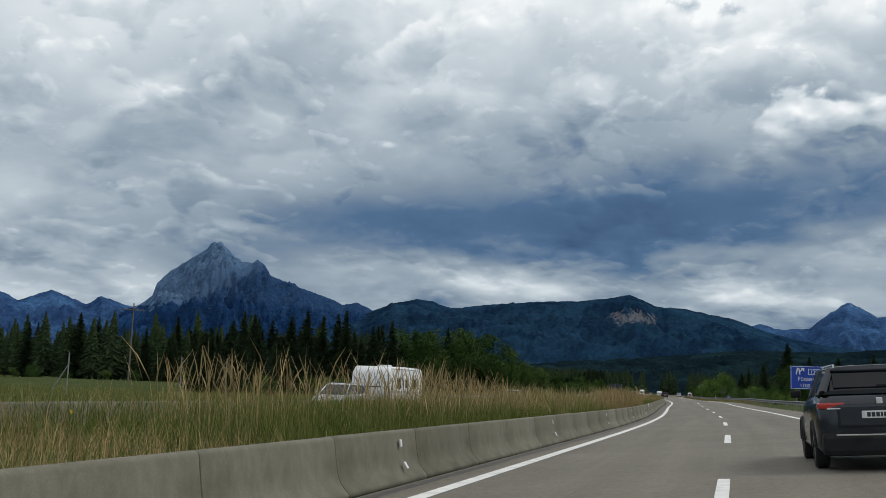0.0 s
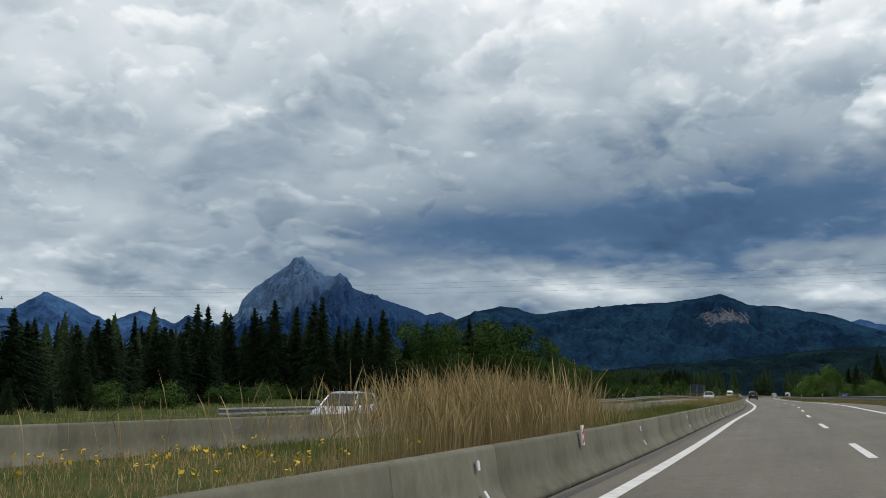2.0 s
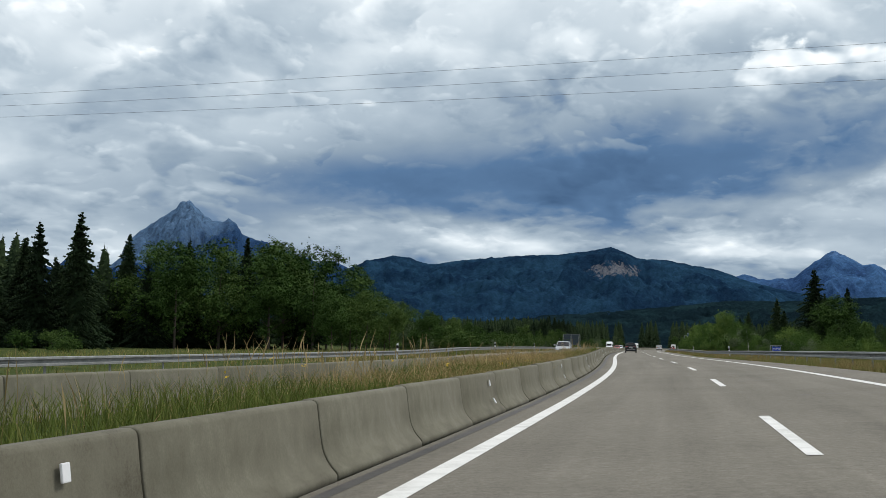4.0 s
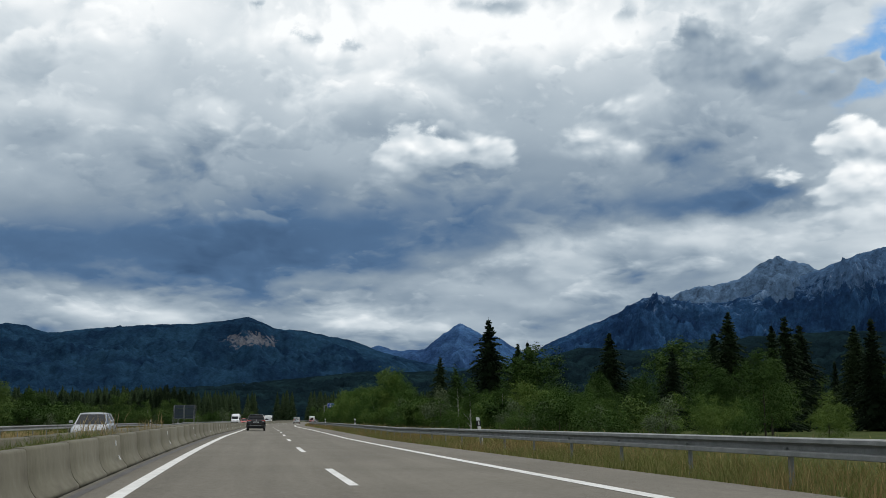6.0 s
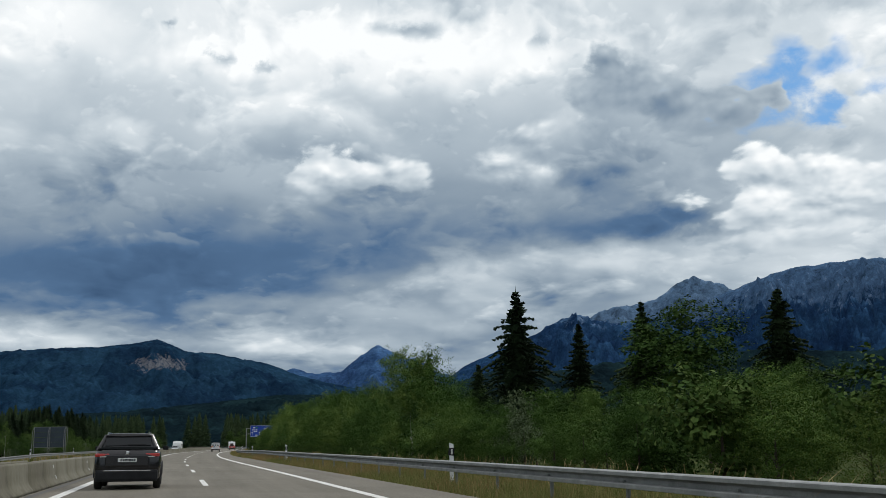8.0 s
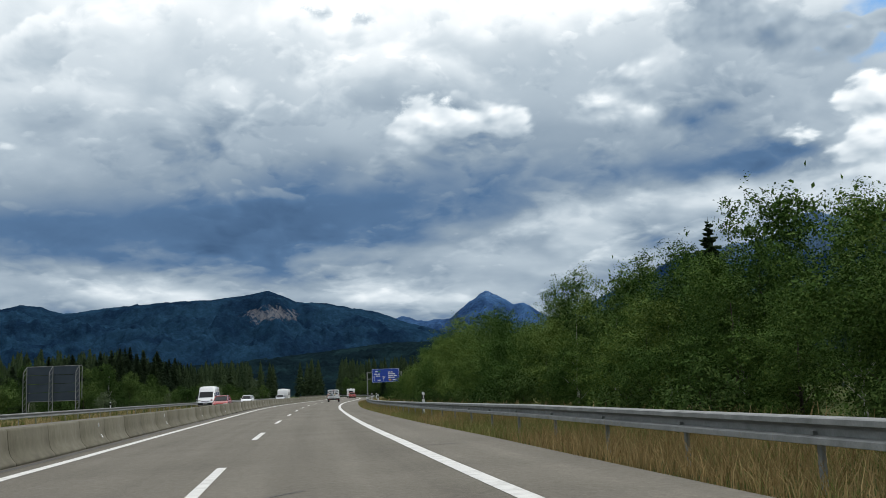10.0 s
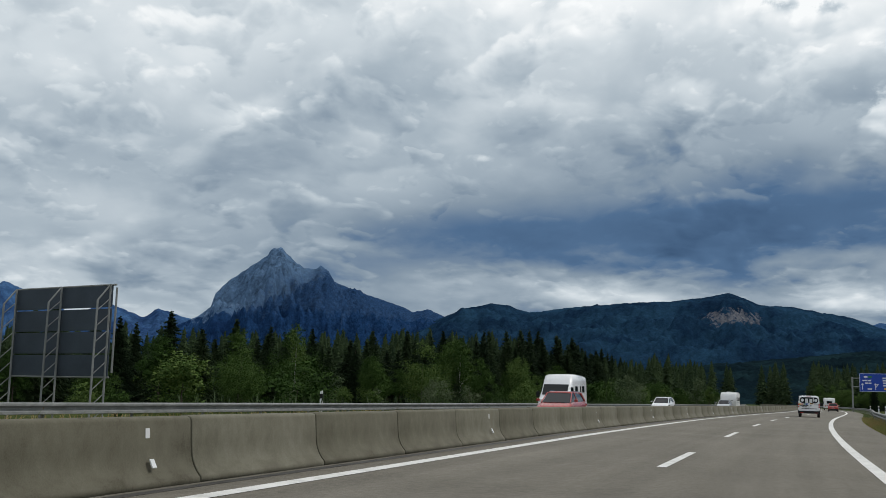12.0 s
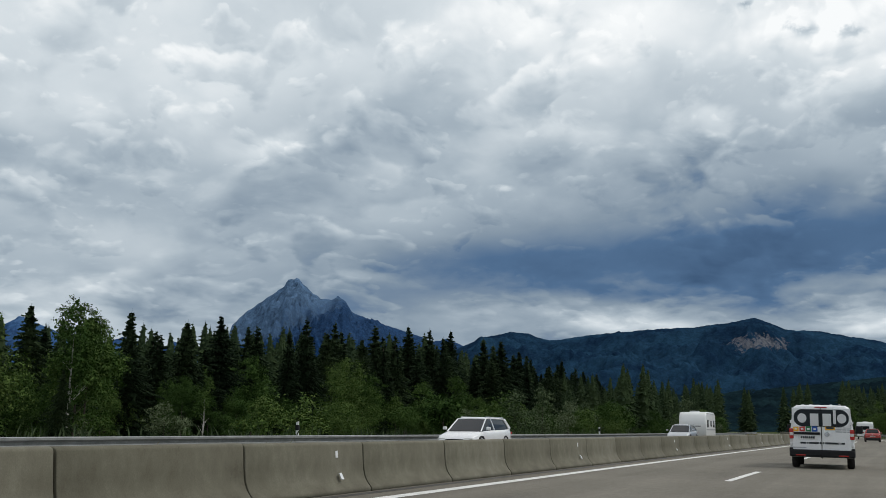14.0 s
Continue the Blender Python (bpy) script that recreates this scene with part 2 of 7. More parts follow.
def coords(k, scale=(1, 1, 1), space="Object"):
    tc = k.add("ShaderNodeTexCoord").outputs[space]
    mp = k.add("ShaderNodeMapping")
    k.link(tc, mp.inputs[0])
    mp.inputs["Scale"].default_value = scale
    return mp.outputs[0]


def bump(k, bsdf, height, strength=0.3, dist=0.02):
    b = k.add("ShaderNodeBump")
    b.inputs["Strength"].default_value, b.inputs["Distance"].default_value = strength, dist
    k.link(height, b.inputs["Height"])
    k.link(b.outputs[0], bsdf.inputs["Normal"])


def varied(name, colours, scale, rough=0.8, fine=40.0, fine_amount=0.35, bumps=0.3, dist=0.02, metal=0.0, spec=0.4, space="Object", stretch=(1, 1, 1), per_object=0.0):
    """Two-scale variation between two or more colours, with a fine grain and relief."""
    def build(k, bsdf):
        p = coords(k, stretch, space)
        n1, n2 = k.noise(p, scale, 5, 0.6, 0.2), k.noise(p, fine, 4, 0.6)
        f = k.math("ADD", n1, k.math("MULTIPLY", k.math("SUBTRACT", n2, 0.5), fine_amount))
        if per_object:
            rnd = k.add("ShaderNodeObjectInfo").outputs["Random"]
            f = k.math("ADD", f, k.math("MULTIPLY", k.math("SUBTRACT", rnd, 0.5), per_object))
        lo, hi = 0.30, 0.70
        stops = [(lo + (hi - lo) * i / (len(colours) - 1), c) for i, c in enumerate(colours)]
        k.link(k.ramp(f, stops), bsdf.inputs["Base Color"])
        if bumps:
            bump(k, bsdf, n2, bumps, dist)
    return material(name, colours[0], rough, metal, spec, build)


def asphalt_build(k, bsdf):
    p = coords(k)
    across = k.add("ShaderNodeAttribute", attribute_name="across").outputs["Fac"]
    along = k.add("ShaderNodeAttribute", attribute_name="along").outputs["Fac"]
    lane = k.add("ShaderNodeCombineXYZ")
    k.link(k.math("MULTIPLY", across, 1.1), lane.inputs[0])
    k.link(k.math("MULTIPLY", along, 0.035), lane.inputs[1])
    tracks = k.noise(lane.outputs[0], 1.0, 5, 0.6, 0.2)
    grain = k.noise(p, 38.0, 5, 0.8)
    stone = k.noise(p, 9.0, 6, 0.75)
    patch = k.noise(p, 0.22, 5, 0.6, 0.4)
    f = k.math("ADD", k.math("MULTIPLY", grain, 0.40), k.math("MULTIPLY", stone, 0.30))
    f = k.math("ADD", f, k.math("MULTIPLY", patch, 0.16))
    f = k.math("ADD", f, k.math("MULTIPLY", tracks, 0.22))
    f = k.math("SUBTRACT", f, 0.04)
    col = k.ramp(f, [(0.34, (0.056, 0.050, 0.038)), (0.44, (0.108, 0.098, 0.076)), (0.54, (0.160, 0.147, 0.117)), (0.66, (0.255, 0.236, 0.194))])
    k.link(col, bsdf.inputs["Base Color"])
    bump(k, bsdf, grain, 0.5, 0.012)


def concrete_build(k, bsdf):
    p = coords(k)
    rnd = k.add("ShaderNodeObjectInfo").outputs["Random"]
    big = k.noise(p, 1.6, 6, 0.62, 0.3)
    runs = k.noise(coords(k, (3.2, 1.0, 0.35)), 2.6, 6, 0.65, 0.15)
    grain = k.noise(p, 48.0, 4, 0.7)
    f = k.math("ADD", k.math("MULTIPLY", big, 0.5), k.math("MULTIPLY", runs, 0.5))
    f = k.math("ADD", f, k.math("MULTIPLY", k.math("SUBTRACT", grain, 0.5), 0.30))
    f = k.math("ADD", f, k.math("MULTIPLY", k.math("SUBTRACT", rnd, 0.5), 0.16))
    col = k.ramp(f, [(0.28, (0.058, 0.052, 0.034)), (0.40, (0.106, 0.099, 0.071)), (0.56, (0.140, 0.133, 0.098)), (0.76, (0.205, 0.198, 0.154))])
    k.link(col, bsdf.inputs["Base Color"])
    bump(k, bsdf, grain, 0.3, 0.006)


def leaf_build(dark, light, dry):
    def build(k, bsdf):
        geo = k.add("ShaderNodeNewGeometry")
        rnd = k.add("ShaderNodeObjectInfo").outputs["Random"]
        f = k.math("ADD", k.math("MULTIPLY", geo.outputs["Random Per Island"], 0.62), k.math("MULTIPLY_ADD", rnd, 0.60, -0.06))
        k.link(k.ramp(f, [(0.0, dark), (0.62, light), (1.0, dry)]), bsdf.inputs["Base Color"])
    return build


M = {
    "asphalt": material("asphalt", (0.17, 0.16, 0.14), 0.86, spec=0.35, build=asphalt_build),
    "concrete": material("concrete", (0.27, 0.25, 0.21), 0.88, spec=0.3, build=concrete_build),
    "paint": varied("road_paint", [(0.50, 0.50, 0.47), (0.66, 0.66, 0.63), (0.74, 0.74, 0.71)], 3.0, 0.65, 60, 0.5, 0.2, 0.004),
    "seal": varied("bitumen_seal", [(0.022, 0.021, 0.020), (0.06, 0.056, 0.05)], 2.0, 0.55),
    "soil": varied("verge_soil", [(0.030, 0.044, 0.014), (0.048, 0.066, 0.020), (0.085, 0.085, 0.036)], 0.35, 1.0, 9, 0.6, 0.5, 0.05, spec=0.02),
    "steel": varied("galvanised_steel", [(0.17, 0.18, 0.175), (0.225, 0.235, 0.23), (0.29, 0.30, 0.295)], 2.5, 0.62, 35, 0.4, 0.05, 0.002, metal=0.25),
    "grass": material("grass", (0.1, 0.12, 0.03), 0.9, spec=0.06, build=leaf_build((0.050, 0.078, 0.016), (0.112, 0.142, 0.032), (0.235, 0.205, 0.078))),
    "straw": material("dry_grass", (0.4, 0.3, 0.15), 0.9, spec=0.06, build=leaf_build((0.170, 0.118, 0.046), (0.335, 0.240, 0.108), (0.520, 0.405, 0.215))),
    "seed": material("seeding_grass_stalks", (0.4, 0.3, 0.15), 0.9, spec=0.06, build=leaf_build((0.230, 0.168, 0.076), (0.420, 0.325, 0.165), (0.600, 0.500, 0.300))),
    "verge": material("lush_verge_grass", (0.1, 0.14, 0.03), 0.9, spec=0.06, build=leaf_build((0.075, 0.100, 0.024), (0.160, 0.180, 0.052), (0.300, 0.262, 0.110))),
    "young": material("young_tree_leaves", (0.05, 0.09, 0.02), 0.9, spec=0.06, build=leaf_build((0.022, 0.052, 0.011), (0.070, 0.128, 0.027), (0.150, 0.205, 0.048))),
    "spruce": material("spruce_needles", (0.02, 0.035, 0.015), 0.9, spec=0.06, build=leaf_build((0.011, 0.020, 0.011), (0.022, 0.038, 0.018), (0.037, 0.057, 0.024))),
    "leaf": material("broad_leaves", (0.05, 0.09, 0.02), 0.9, spec=0.06, build=leaf_build((0.019, 0.043, 0.010), (0.048, 0.090, 0.021), (0.096, 0.142, 0.038))),
    "willow": material("grey_willow_leaves", (0.1, 0.13, 0.07), 0.9, spec=0.06, build=leaf_build((0.045, 0.070, 0.034), (0.088, 0.120, 0.060), (0.135, 0.168, 0.095))),
    "bark": varied("bark", [(0.040, 0.032, 0.024), (0.085, 0.070, 0.055)], 3.0, 0.95, 20, 0.5, 0.8, 0.02),
    "birch": varied("birch_bark", [(0.10, 0.09, 0.08), (0.42, 0.41, 0.38), (0.55, 0.54, 0.50)], 4.0, 0.8, 14, 0.6, 0.3, 0.01, stretch=(1, 1, 3)),
    "wood": varied("weathered_wood", [(0.10, 0.085, 0.07), (0.17, 0.15, 0.125)], 2.0, 0.9, 30, 0.5, 0.4, 0.01, stretch=(4, 4, 0.5)),
}


# ---------------------------------------------------------------- mesh helpers
def mesh_ob(name, verts, faces, mat, parent=None, smooth=False, label=""):
    me = bpy.data.meshes.new(name)
    me.from_pydata([tuple(v) for v in verts], [], faces)
    me.update()
    if smooth:
        me.shade_smooth()
    if mat:
        me.materials.append(mat)
    ob = new(name, me)
    if parent:
        ob.parent = parent
    if label:
        ob["label"] = label
    return ob


def part(name, bm, mat, parent=None, label="", smooth=False):
    """Links a bmesh as one mesh object under its thing."""
    me = bpy.data.meshes.new(name)
    bm.to_mesh(me)
    bm.free()
    if smooth:
        me.shade_smooth()
    me.materials.append(mat)
    ob = new(name, me)
    if parent:
        ob.parent = parent
    if label:
        ob["label"] = label
    return ob


def empty(name, m=None):
    ob = new(name)
    if m is not None:
        ob.matrix_world = m
    return ob


def add_box(bm, cx, cy, cz, sx, sy, sz, bevel=0.0, rot=None):
    r = bmesh.ops.create_cube(bm, size=1.0)
    vs = r["verts"]
    bmesh.ops.scale(bm, vec=(sx, sy, sz), verts=vs)
    if bevel:
        es = list({e for v in vs for e in v.link_edges})
        b = bmesh.ops.bevel(bm, geom=es, offset=bevel, segments=2, profile=0.6, affect="EDGES", clamp_overlap=True)
        vs = list({v for f in b["faces"] for v in f.verts} | {v for v in vs if v.is_valid})
    if rot is not None:
        bmesh.ops.transform(bm, matrix=rot, verts=vs)
    bmesh.ops.translate(bm, vec=(cx, cy, cz), verts=vs)
    return vs


def box_bm(*args, **kw):
    bm = bmesh.new()
    add_box(bm, *args, **kw)
    return bm


def add_tube(bm, a, b, r0, r1=None, n=8):
    a, b = Vector(a), Vector(b)
    r1 = r0 if r1 is None else r1
    d = b - a
    q = d.to_track_quat("Z", "Y").to_matrix()
    ra = [bm.verts.new(a + q @ Vector((math.cos(t) * r0, math.sin(t) * r0, 0))) for t in (2 * math.pi * i / n for i in range(n))]
    rb = [bm.verts.new(b + q @ Vector((math.cos(t) * r1, math.sin(t) * r1, 0))) for t in (2 * math.pi * i / n for i in range(n))]
    for i in range(n):
        bm.faces.new((ra[i], ra[(i + 1) % n], rb[(i + 1) % n], rb[i]))
    bm.faces.new(ra[::-1])
    bm.faces.new(rb)


def road_pose(s, u, z=0.0, flat=False, flip=False):
    """Pose on the carriageway: local y along the road, x across, following the banking."""
    p = place(s, u, z, flat)
    a = heading(s) + (math.pi if flip else 0)
    t = 0.0 if flat else math.atan(bank(s)) * (-1 if flip else 1)
    return Matrix.Translation(p) @ Matrix.Rotation(a, 4, "Z") @ Matrix.Rotation(-t, 4, "Y")


def strip(name, us, s_range, z, mat, mode=None):
    """Sheet along the road between the offsets us (numbers, or functions of s)."""
    vs, fs = [], []
    for s in s_range:
        for u in us:
            uu = u(s) if callable(u) else u
            vs.append(mode(s, uu, z) if mode else place(s, uu, z))
    n = len(us)
    for i in range(len(s_range) - 1):
        for j in range(n - 1):
            a = i * n + j
            fs.append((a, a + 1, a + n + 1, a + n))
    ob = mesh_ob(name, vs, fs, mat)
    for key, values in (("across", [u(s) if callable(u) else u for s in s_range for u in us]), ("along", [float(s) for s in s_range for u in us])):
        ob.data.attributes.new(key, "FLOAT", "POINT").data.foreach_set("value", values)
    return ob


def structure(ob, label, category):
    return tagged(ob, label, category, kind="structure")


# ---------------------------------------------------------------- cross-section of the valley floor
FAR_BARRIER_AT = (-80, 130, 200, 260, 320, 360)
FAR_BARRIER_U = (-16.2, -15.3, -11.2, -8.3, -6.4, -5.9)


def far_u(s):
    return float(np.interp(s, FAR_BARRIER_AT, FAR_BARRIER_U))


def opposite_z(s, u):
    """Level of the opposite carriageway above the datum of crest()."""
    w = min(1.0, max(0.0, (s - 190) / 130))
    return (1 - w) * -0.34 + w * max(-0.35, min(0.04, u * bank(s)))


def opposite(s, u, z=0.0):
    p = place(s, u, 0, True)
    return Vector((p.x, p.y, p.z + opposite_z(s, u) + z))


def ground_at(s, u):
    """Height of the ground sheet above the datum at chainage s."""
    e = far_u(s)
    if u > 5.9:
        edge = 5.9 * bank(s)
        fall = min(1.0, (u - 5.9) / 14)
        return edge * (1 - fall) + fall * -0.15 - 0.05 - 0.10 * min(1.0, (u - 5.9) / 1.5)
    if u > -5.3:
        return u * bank(s) - 0.08
    if u > e + 0.5:
        mid_z = float(np.interp(s, (104, 114), (-0.05, -0.26)))
        w = min(1.0, (-5.3 - u) / 1.5)
        return (1 - w) * (u * bank(s) + 0.15) + w * mid_z
    if u > e - 11:
        return opposite_z(s, u) - 0.08
    w = min(1.0, (e - 11 - u) / 6)
    return (1 - w) * (opposite_z(s, u) - 0.12) + w * -0.40


def ground_point(s, u, z=0.0):
    p = place(s, u, 0, True)
    return Vector((p.x, p.y, p.z + ground_at(s, u) + z))


def build_ground():
    vs, fs = [], []
    ss = [x for x in range(-60, 1101, 5)]
    cols = [-190, -120, -70, -45, -34, -30, "e-17", "e-14", "e-12", "e-11", "e-10.4", "e-0.6", "e+0.3", "e+0.7", "m", -6.9, -5.7, -5.25, -4.4, 0, 5.6, 5.95, 6.6, 7.6, 9.5, 13, 20, 32, 60, 110, 190]
    for s in ss:
        e = far_u(s)
        line = []
        for c in cols:
            if isinstance(c, str):
                u = e + float(c[1:]) if c[0] == "e" else (e - 5.3) / 2
            else:
                u = c
            line.append(u)
        line.sort()
        for u in line:
            p = ground_point(s, u)
            if abs(u) > 150:
                p.z = -1.6
            elif abs(u) > 25:
                p.z += 0.35 * (noise.noise(Vector((p.x * 0.03, p.y * 0.03, 0))))
            vs.append(p)
    n = len(cols)
    for i in range(len(ss) - 1):
        for j in range(n - 1):
            a = i * n + j
            fs.append((a, a + 1, a + n + 1, a + n))
    b = len(vs)
    vs += [Vector((-6500, -2500, -1.4)), Vector((6500, -2500, -1.4)), Vector((6500, 6500, -1.4)), Vector((-6500, 6500, -1.4))]
    fs.append((b, b + 1, b + 2, b + 3))
    structure(mesh_ob("ground", vs, fs, M["soil"]), "grassy valley floor with dry and green patches", "ground")


build_ground()

ALONG = range(-60, 1061, 4)
structure(strip("road", [-4.62, -3.0, 0.0, 3.0, 5.9], ALONG, 0.0, M["asphalt"]), "worn grey-brown asphalt carriageway with two lanes and a hard shoulder", "road")
structure(strip("road_opposite", [lambda s: far_u(s) - 10.6, lambda s: far_u(s) - 5.5, lambda s: far_u(s) - 0.45], ALONG, 0.0, M["asphalt"], opposite), "grey asphalt carriageway of the oncoming traffic", "road")


def build_markings():
    structure(strip("edge_line", [-3.88, -3.62], ALONG, 0.006, M["paint"]), "worn white solid edge line on the asphalt", "road marking")
    structure(strip("edge_line", [3.62, 3.88], ALONG, 0.006, M["paint"]), "worn white solid edge line beside the shoulder", "road marking")
    structure(strip("edge_line", [lambda s: far_u(s) - 0.95, lambda s: far_u(s) - 0.75], ALONG, 0.006, M["paint"], opposite), "white solid edge line of the far carriageway", "road marking")
    structure(strip("edge_line", [lambda s: far_u(s) - 8.6, lambda s: far_u(s) - 8.4], ALONG, 0.006, M["paint"], opposite), "white solid edge line of the far carriageway", "road marking")
    lane = structure(empty("lane_line"), "white dashed lane line, 6 m dashes with 12 m gaps", "road marking")
    k = 39.82 - 18 * 5
    while k < 900:
        vs = []
        for s in (k, k + 2, k + 4, k + 6):
            vs += [place(s, -0.085, 0.006), place(s, 0.085, 0.006)]
        mesh_ob("dash", vs, [(2 * i, 2 * i + 1, 2 * i + 3, 2 * i + 2) for i in range(3)], M["paint"], lane)
        k += 18


build_markings()


def barrier_mesh(name, length=3.542):
    """A precast element: foot, sloped lower face, steep upper face, rounded top; length along y."""
    half = [(0.0, -0.02), (0.30, -0.02), (0.30, 0.045), (0.285, 0.07), (0.235, 0.125), (0.193, 0.19), (0.163, 0.26), (0.144, 0.34), (0.132, 0.44), (0.107, 0.74), (0.092, 0.772), (0.055, 0.79)]
    prof = half[1:] + [(-x, z) for x, z in reversed(half[1:])]
    bm = bmesh.new()
    rings = []
    for y, shrink in ((-length / 2, 0.012), (-length / 2 + 0.015, 0.0), (length / 2 - 0.015, 0.0), (length / 2, 0.012)):
        rings.append([bm.verts.new((x - math.copysign(shrink, x), y, z - (shrink if z > 0.7 else 0))) for x, z in prof])
    for a, b in zip(rings, rings[1:]):
        for i in range(len(prof)):
            j = (i + 1) % len(prof)
            bm.faces.new((a[i], a[j], b[j], b[i]))
    bm.faces.new(rings[0][::-1])
    bm.faces.new(rings[-1])
    bmesh.ops.recalc_face_normals(bm, faces=bm.faces)
    me = bpy.data.meshes.new(name)
    bm.to_mesh(me)
    bm.free()
    me.polygons.foreach_set("use_smooth", [len(f.vertices) == 4 for f in me.polygons])
    me.materials.append(M["concrete"])
    return me


def build_barriers():
    me = barrier_mesh("barrier_element")
    near = structure(empty("concrete_barrier"), "grey precast concrete safety barrier, stained, in 3.57 m elements", "barrier")
    rng = random.Random(3)
    # start and spacing of the elements are fitted to the joints in the camera's view
    s = 16.60
    while s < 900:
        ob = new("barrier_element", me)
        ob.parent = near
        ob.matrix_world = road_pose(s, -4.98, rng.uniform(-0.004, 0.004)) @ Matrix.Rotation(rng.uniform(-0.002, 0.002), 4, "Z")
        s += 3.566
    far = structure(empty("concrete_barrier"), "grey concrete safety barrier across the grassy median", "barrier")
    s = -50.0
    while s < 352:
        a, b = opposite(s - 1.783, far_u(s - 1.783)), opposite(s + 1.783, far_u(s + 1.783))
        ob = new("barrier_element", me)
        ob.parent = far
        ob.matrix_world = Matrix.Translation((a + b) / 2) @ Matrix.Rotation(math.atan2(a.x - b.x, b.y - a.y), 4, "Z")
        s += 3.566


build_barriers()


# ---------------------------------------------------------------- mountains
def ridged(p, octaves):
    t, amp, f = 0.0, 1.0, 1.0
    for _ in range(octaves):
        t += amp * (1.0 - abs(noise.noise(p * f)) * 2.0)
        amp *= 0.5
        f *= 2.05
    return t


CENTRE = (3.0, 300.0)


def mountain(name, summits, crest_r, foot_r, mat, rough, label, seed, crest_rag=0.10, steep=1.15, step=0.11):
    """A range round the valley: summits are (compass, elevation) of its skyline, rough the relief of its flanks."""
    az = np.arange(summits[0][0], summits[-1][0] + step / 2, step)
    sky = np.interp(az, [a for a, _ in summits], [e for _, e in summits])
    rows = 60
    vs, fs = [], []
    off = Vector((seed * 17.3, seed * 5.1, 0))
    for i in range(rows + 8):
        w = i / rows
        for a, e in zip(az, sky):
            crest_here = crest_r * (1 + 0.012 * noise.noise(Vector((a * 0.5, seed, 0))))
            r = foot_r + (crest_here - foot_r) * w
            x, y = CENTRE[0] + r * math.sin(radians(a)), CENTRE[1] + r * math.cos(radians(a))
            q = Vector((x, y, 0)) * 0.0045 + off
            rel = 0.75 * (ridged(q * 0.42, 3) - 0.9) + 0.75 * (ridged(q, 5) - 0.9) + 0.30 * (ridged(q * 5.3, 4) - 0.9)
            top = crest_here * math.tan(radians(e + crest_rag * (ridged(q * 4.0, 5) - 1.0)))
            h = top * (min(w, 1.0) ** steep if w <= 1 else max(0.0, 1 - (w - 1) * 3.0))
            env = math.sin(min(w, 1.0) * math.pi) ** 0.8
            h += rough * env * rel * top
            vs.append((x, y, h - 3.0))
    n = len(az)
    for i in range(rows + 7):
        for j in range(n - 1):
            b = i * n + j
            fs.append((b, b + 1, b + n + 1, b + n))
    ob = mesh_ob(name, vs, fs, mat, smooth=False)
    ob.data.shade_smooth()
    return structure(ob, label, "mountain")


# forest and rock are base colours with the blue of distance haze mixed in
def hazed_mountain_mat(name, forest, rock, rock_from, rock_to, patchy=0.5, extra=None, streaks=0.0):
    def build(k, bsdf):
        geo = k.add("ShaderNodeNewGeometry")
        pos = geo.outputs["Position"]
        sp = k.add("ShaderNodeSeparateXYZ")
        k.link(pos, sp.inputs[0])
        n1 = k.noise(pos, 0.006, 6, 0.6, 0.2)
        n2 = k.noise(pos, 0.035, 6, 0.65)
        n3 = k.noise(pos, 0.085, 5, 0.75)
        fall = k.add("ShaderNodeMapping")
        k.link(pos, fall.inputs[0])
        fall.inputs["Scale"].default_value = (1.0, 1.0, 0.62)
        n4 = k.noise(fall.outputs[0], 0.030, 7, 0.68, 0.5)
        hgt = k.range(sp.outputs[2], rock_from, rock_to, 0.0, 1.0)
        f = k.math("ADD", hgt, k.math("MULTIPLY", k.math("SUBTRACT", n1, 0.5), patchy * 2.4))
        f = k.math("ADD", f, k.math("MULTIPLY", k.math("SUBTRACT", n4, 0.5), patchy * 3.4))
        f = k.range(f, 0.38, 0.66, 0.0, 1.0)
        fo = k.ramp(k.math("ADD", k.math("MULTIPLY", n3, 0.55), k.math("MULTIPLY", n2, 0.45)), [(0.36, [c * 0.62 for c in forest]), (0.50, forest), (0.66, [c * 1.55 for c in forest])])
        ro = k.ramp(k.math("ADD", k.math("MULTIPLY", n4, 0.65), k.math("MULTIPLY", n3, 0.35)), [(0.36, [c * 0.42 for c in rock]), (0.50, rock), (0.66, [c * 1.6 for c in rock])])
        # valley shade and brighter slopes, painted into the forest colour by broad noise
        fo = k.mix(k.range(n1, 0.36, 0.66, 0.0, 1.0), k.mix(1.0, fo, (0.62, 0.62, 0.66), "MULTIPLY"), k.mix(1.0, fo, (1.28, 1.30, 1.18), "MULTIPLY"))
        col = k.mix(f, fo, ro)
        if streaks:
            col = k.mix(k.math("MULTIPLY", k.range(n4, 0.60, 0.72, 0.0, streaks), f), col, (0.34, 0.38, 0.43))
        if extra:
            col = extra(k, sp, n3, n4, col)
        k.link(col, bsdf.inputs["Base Color"])
        bump(k, bsdf, n3, 0.55, 12.0)
    return material(name, forest, 1.0, spec=0.0, build=build)


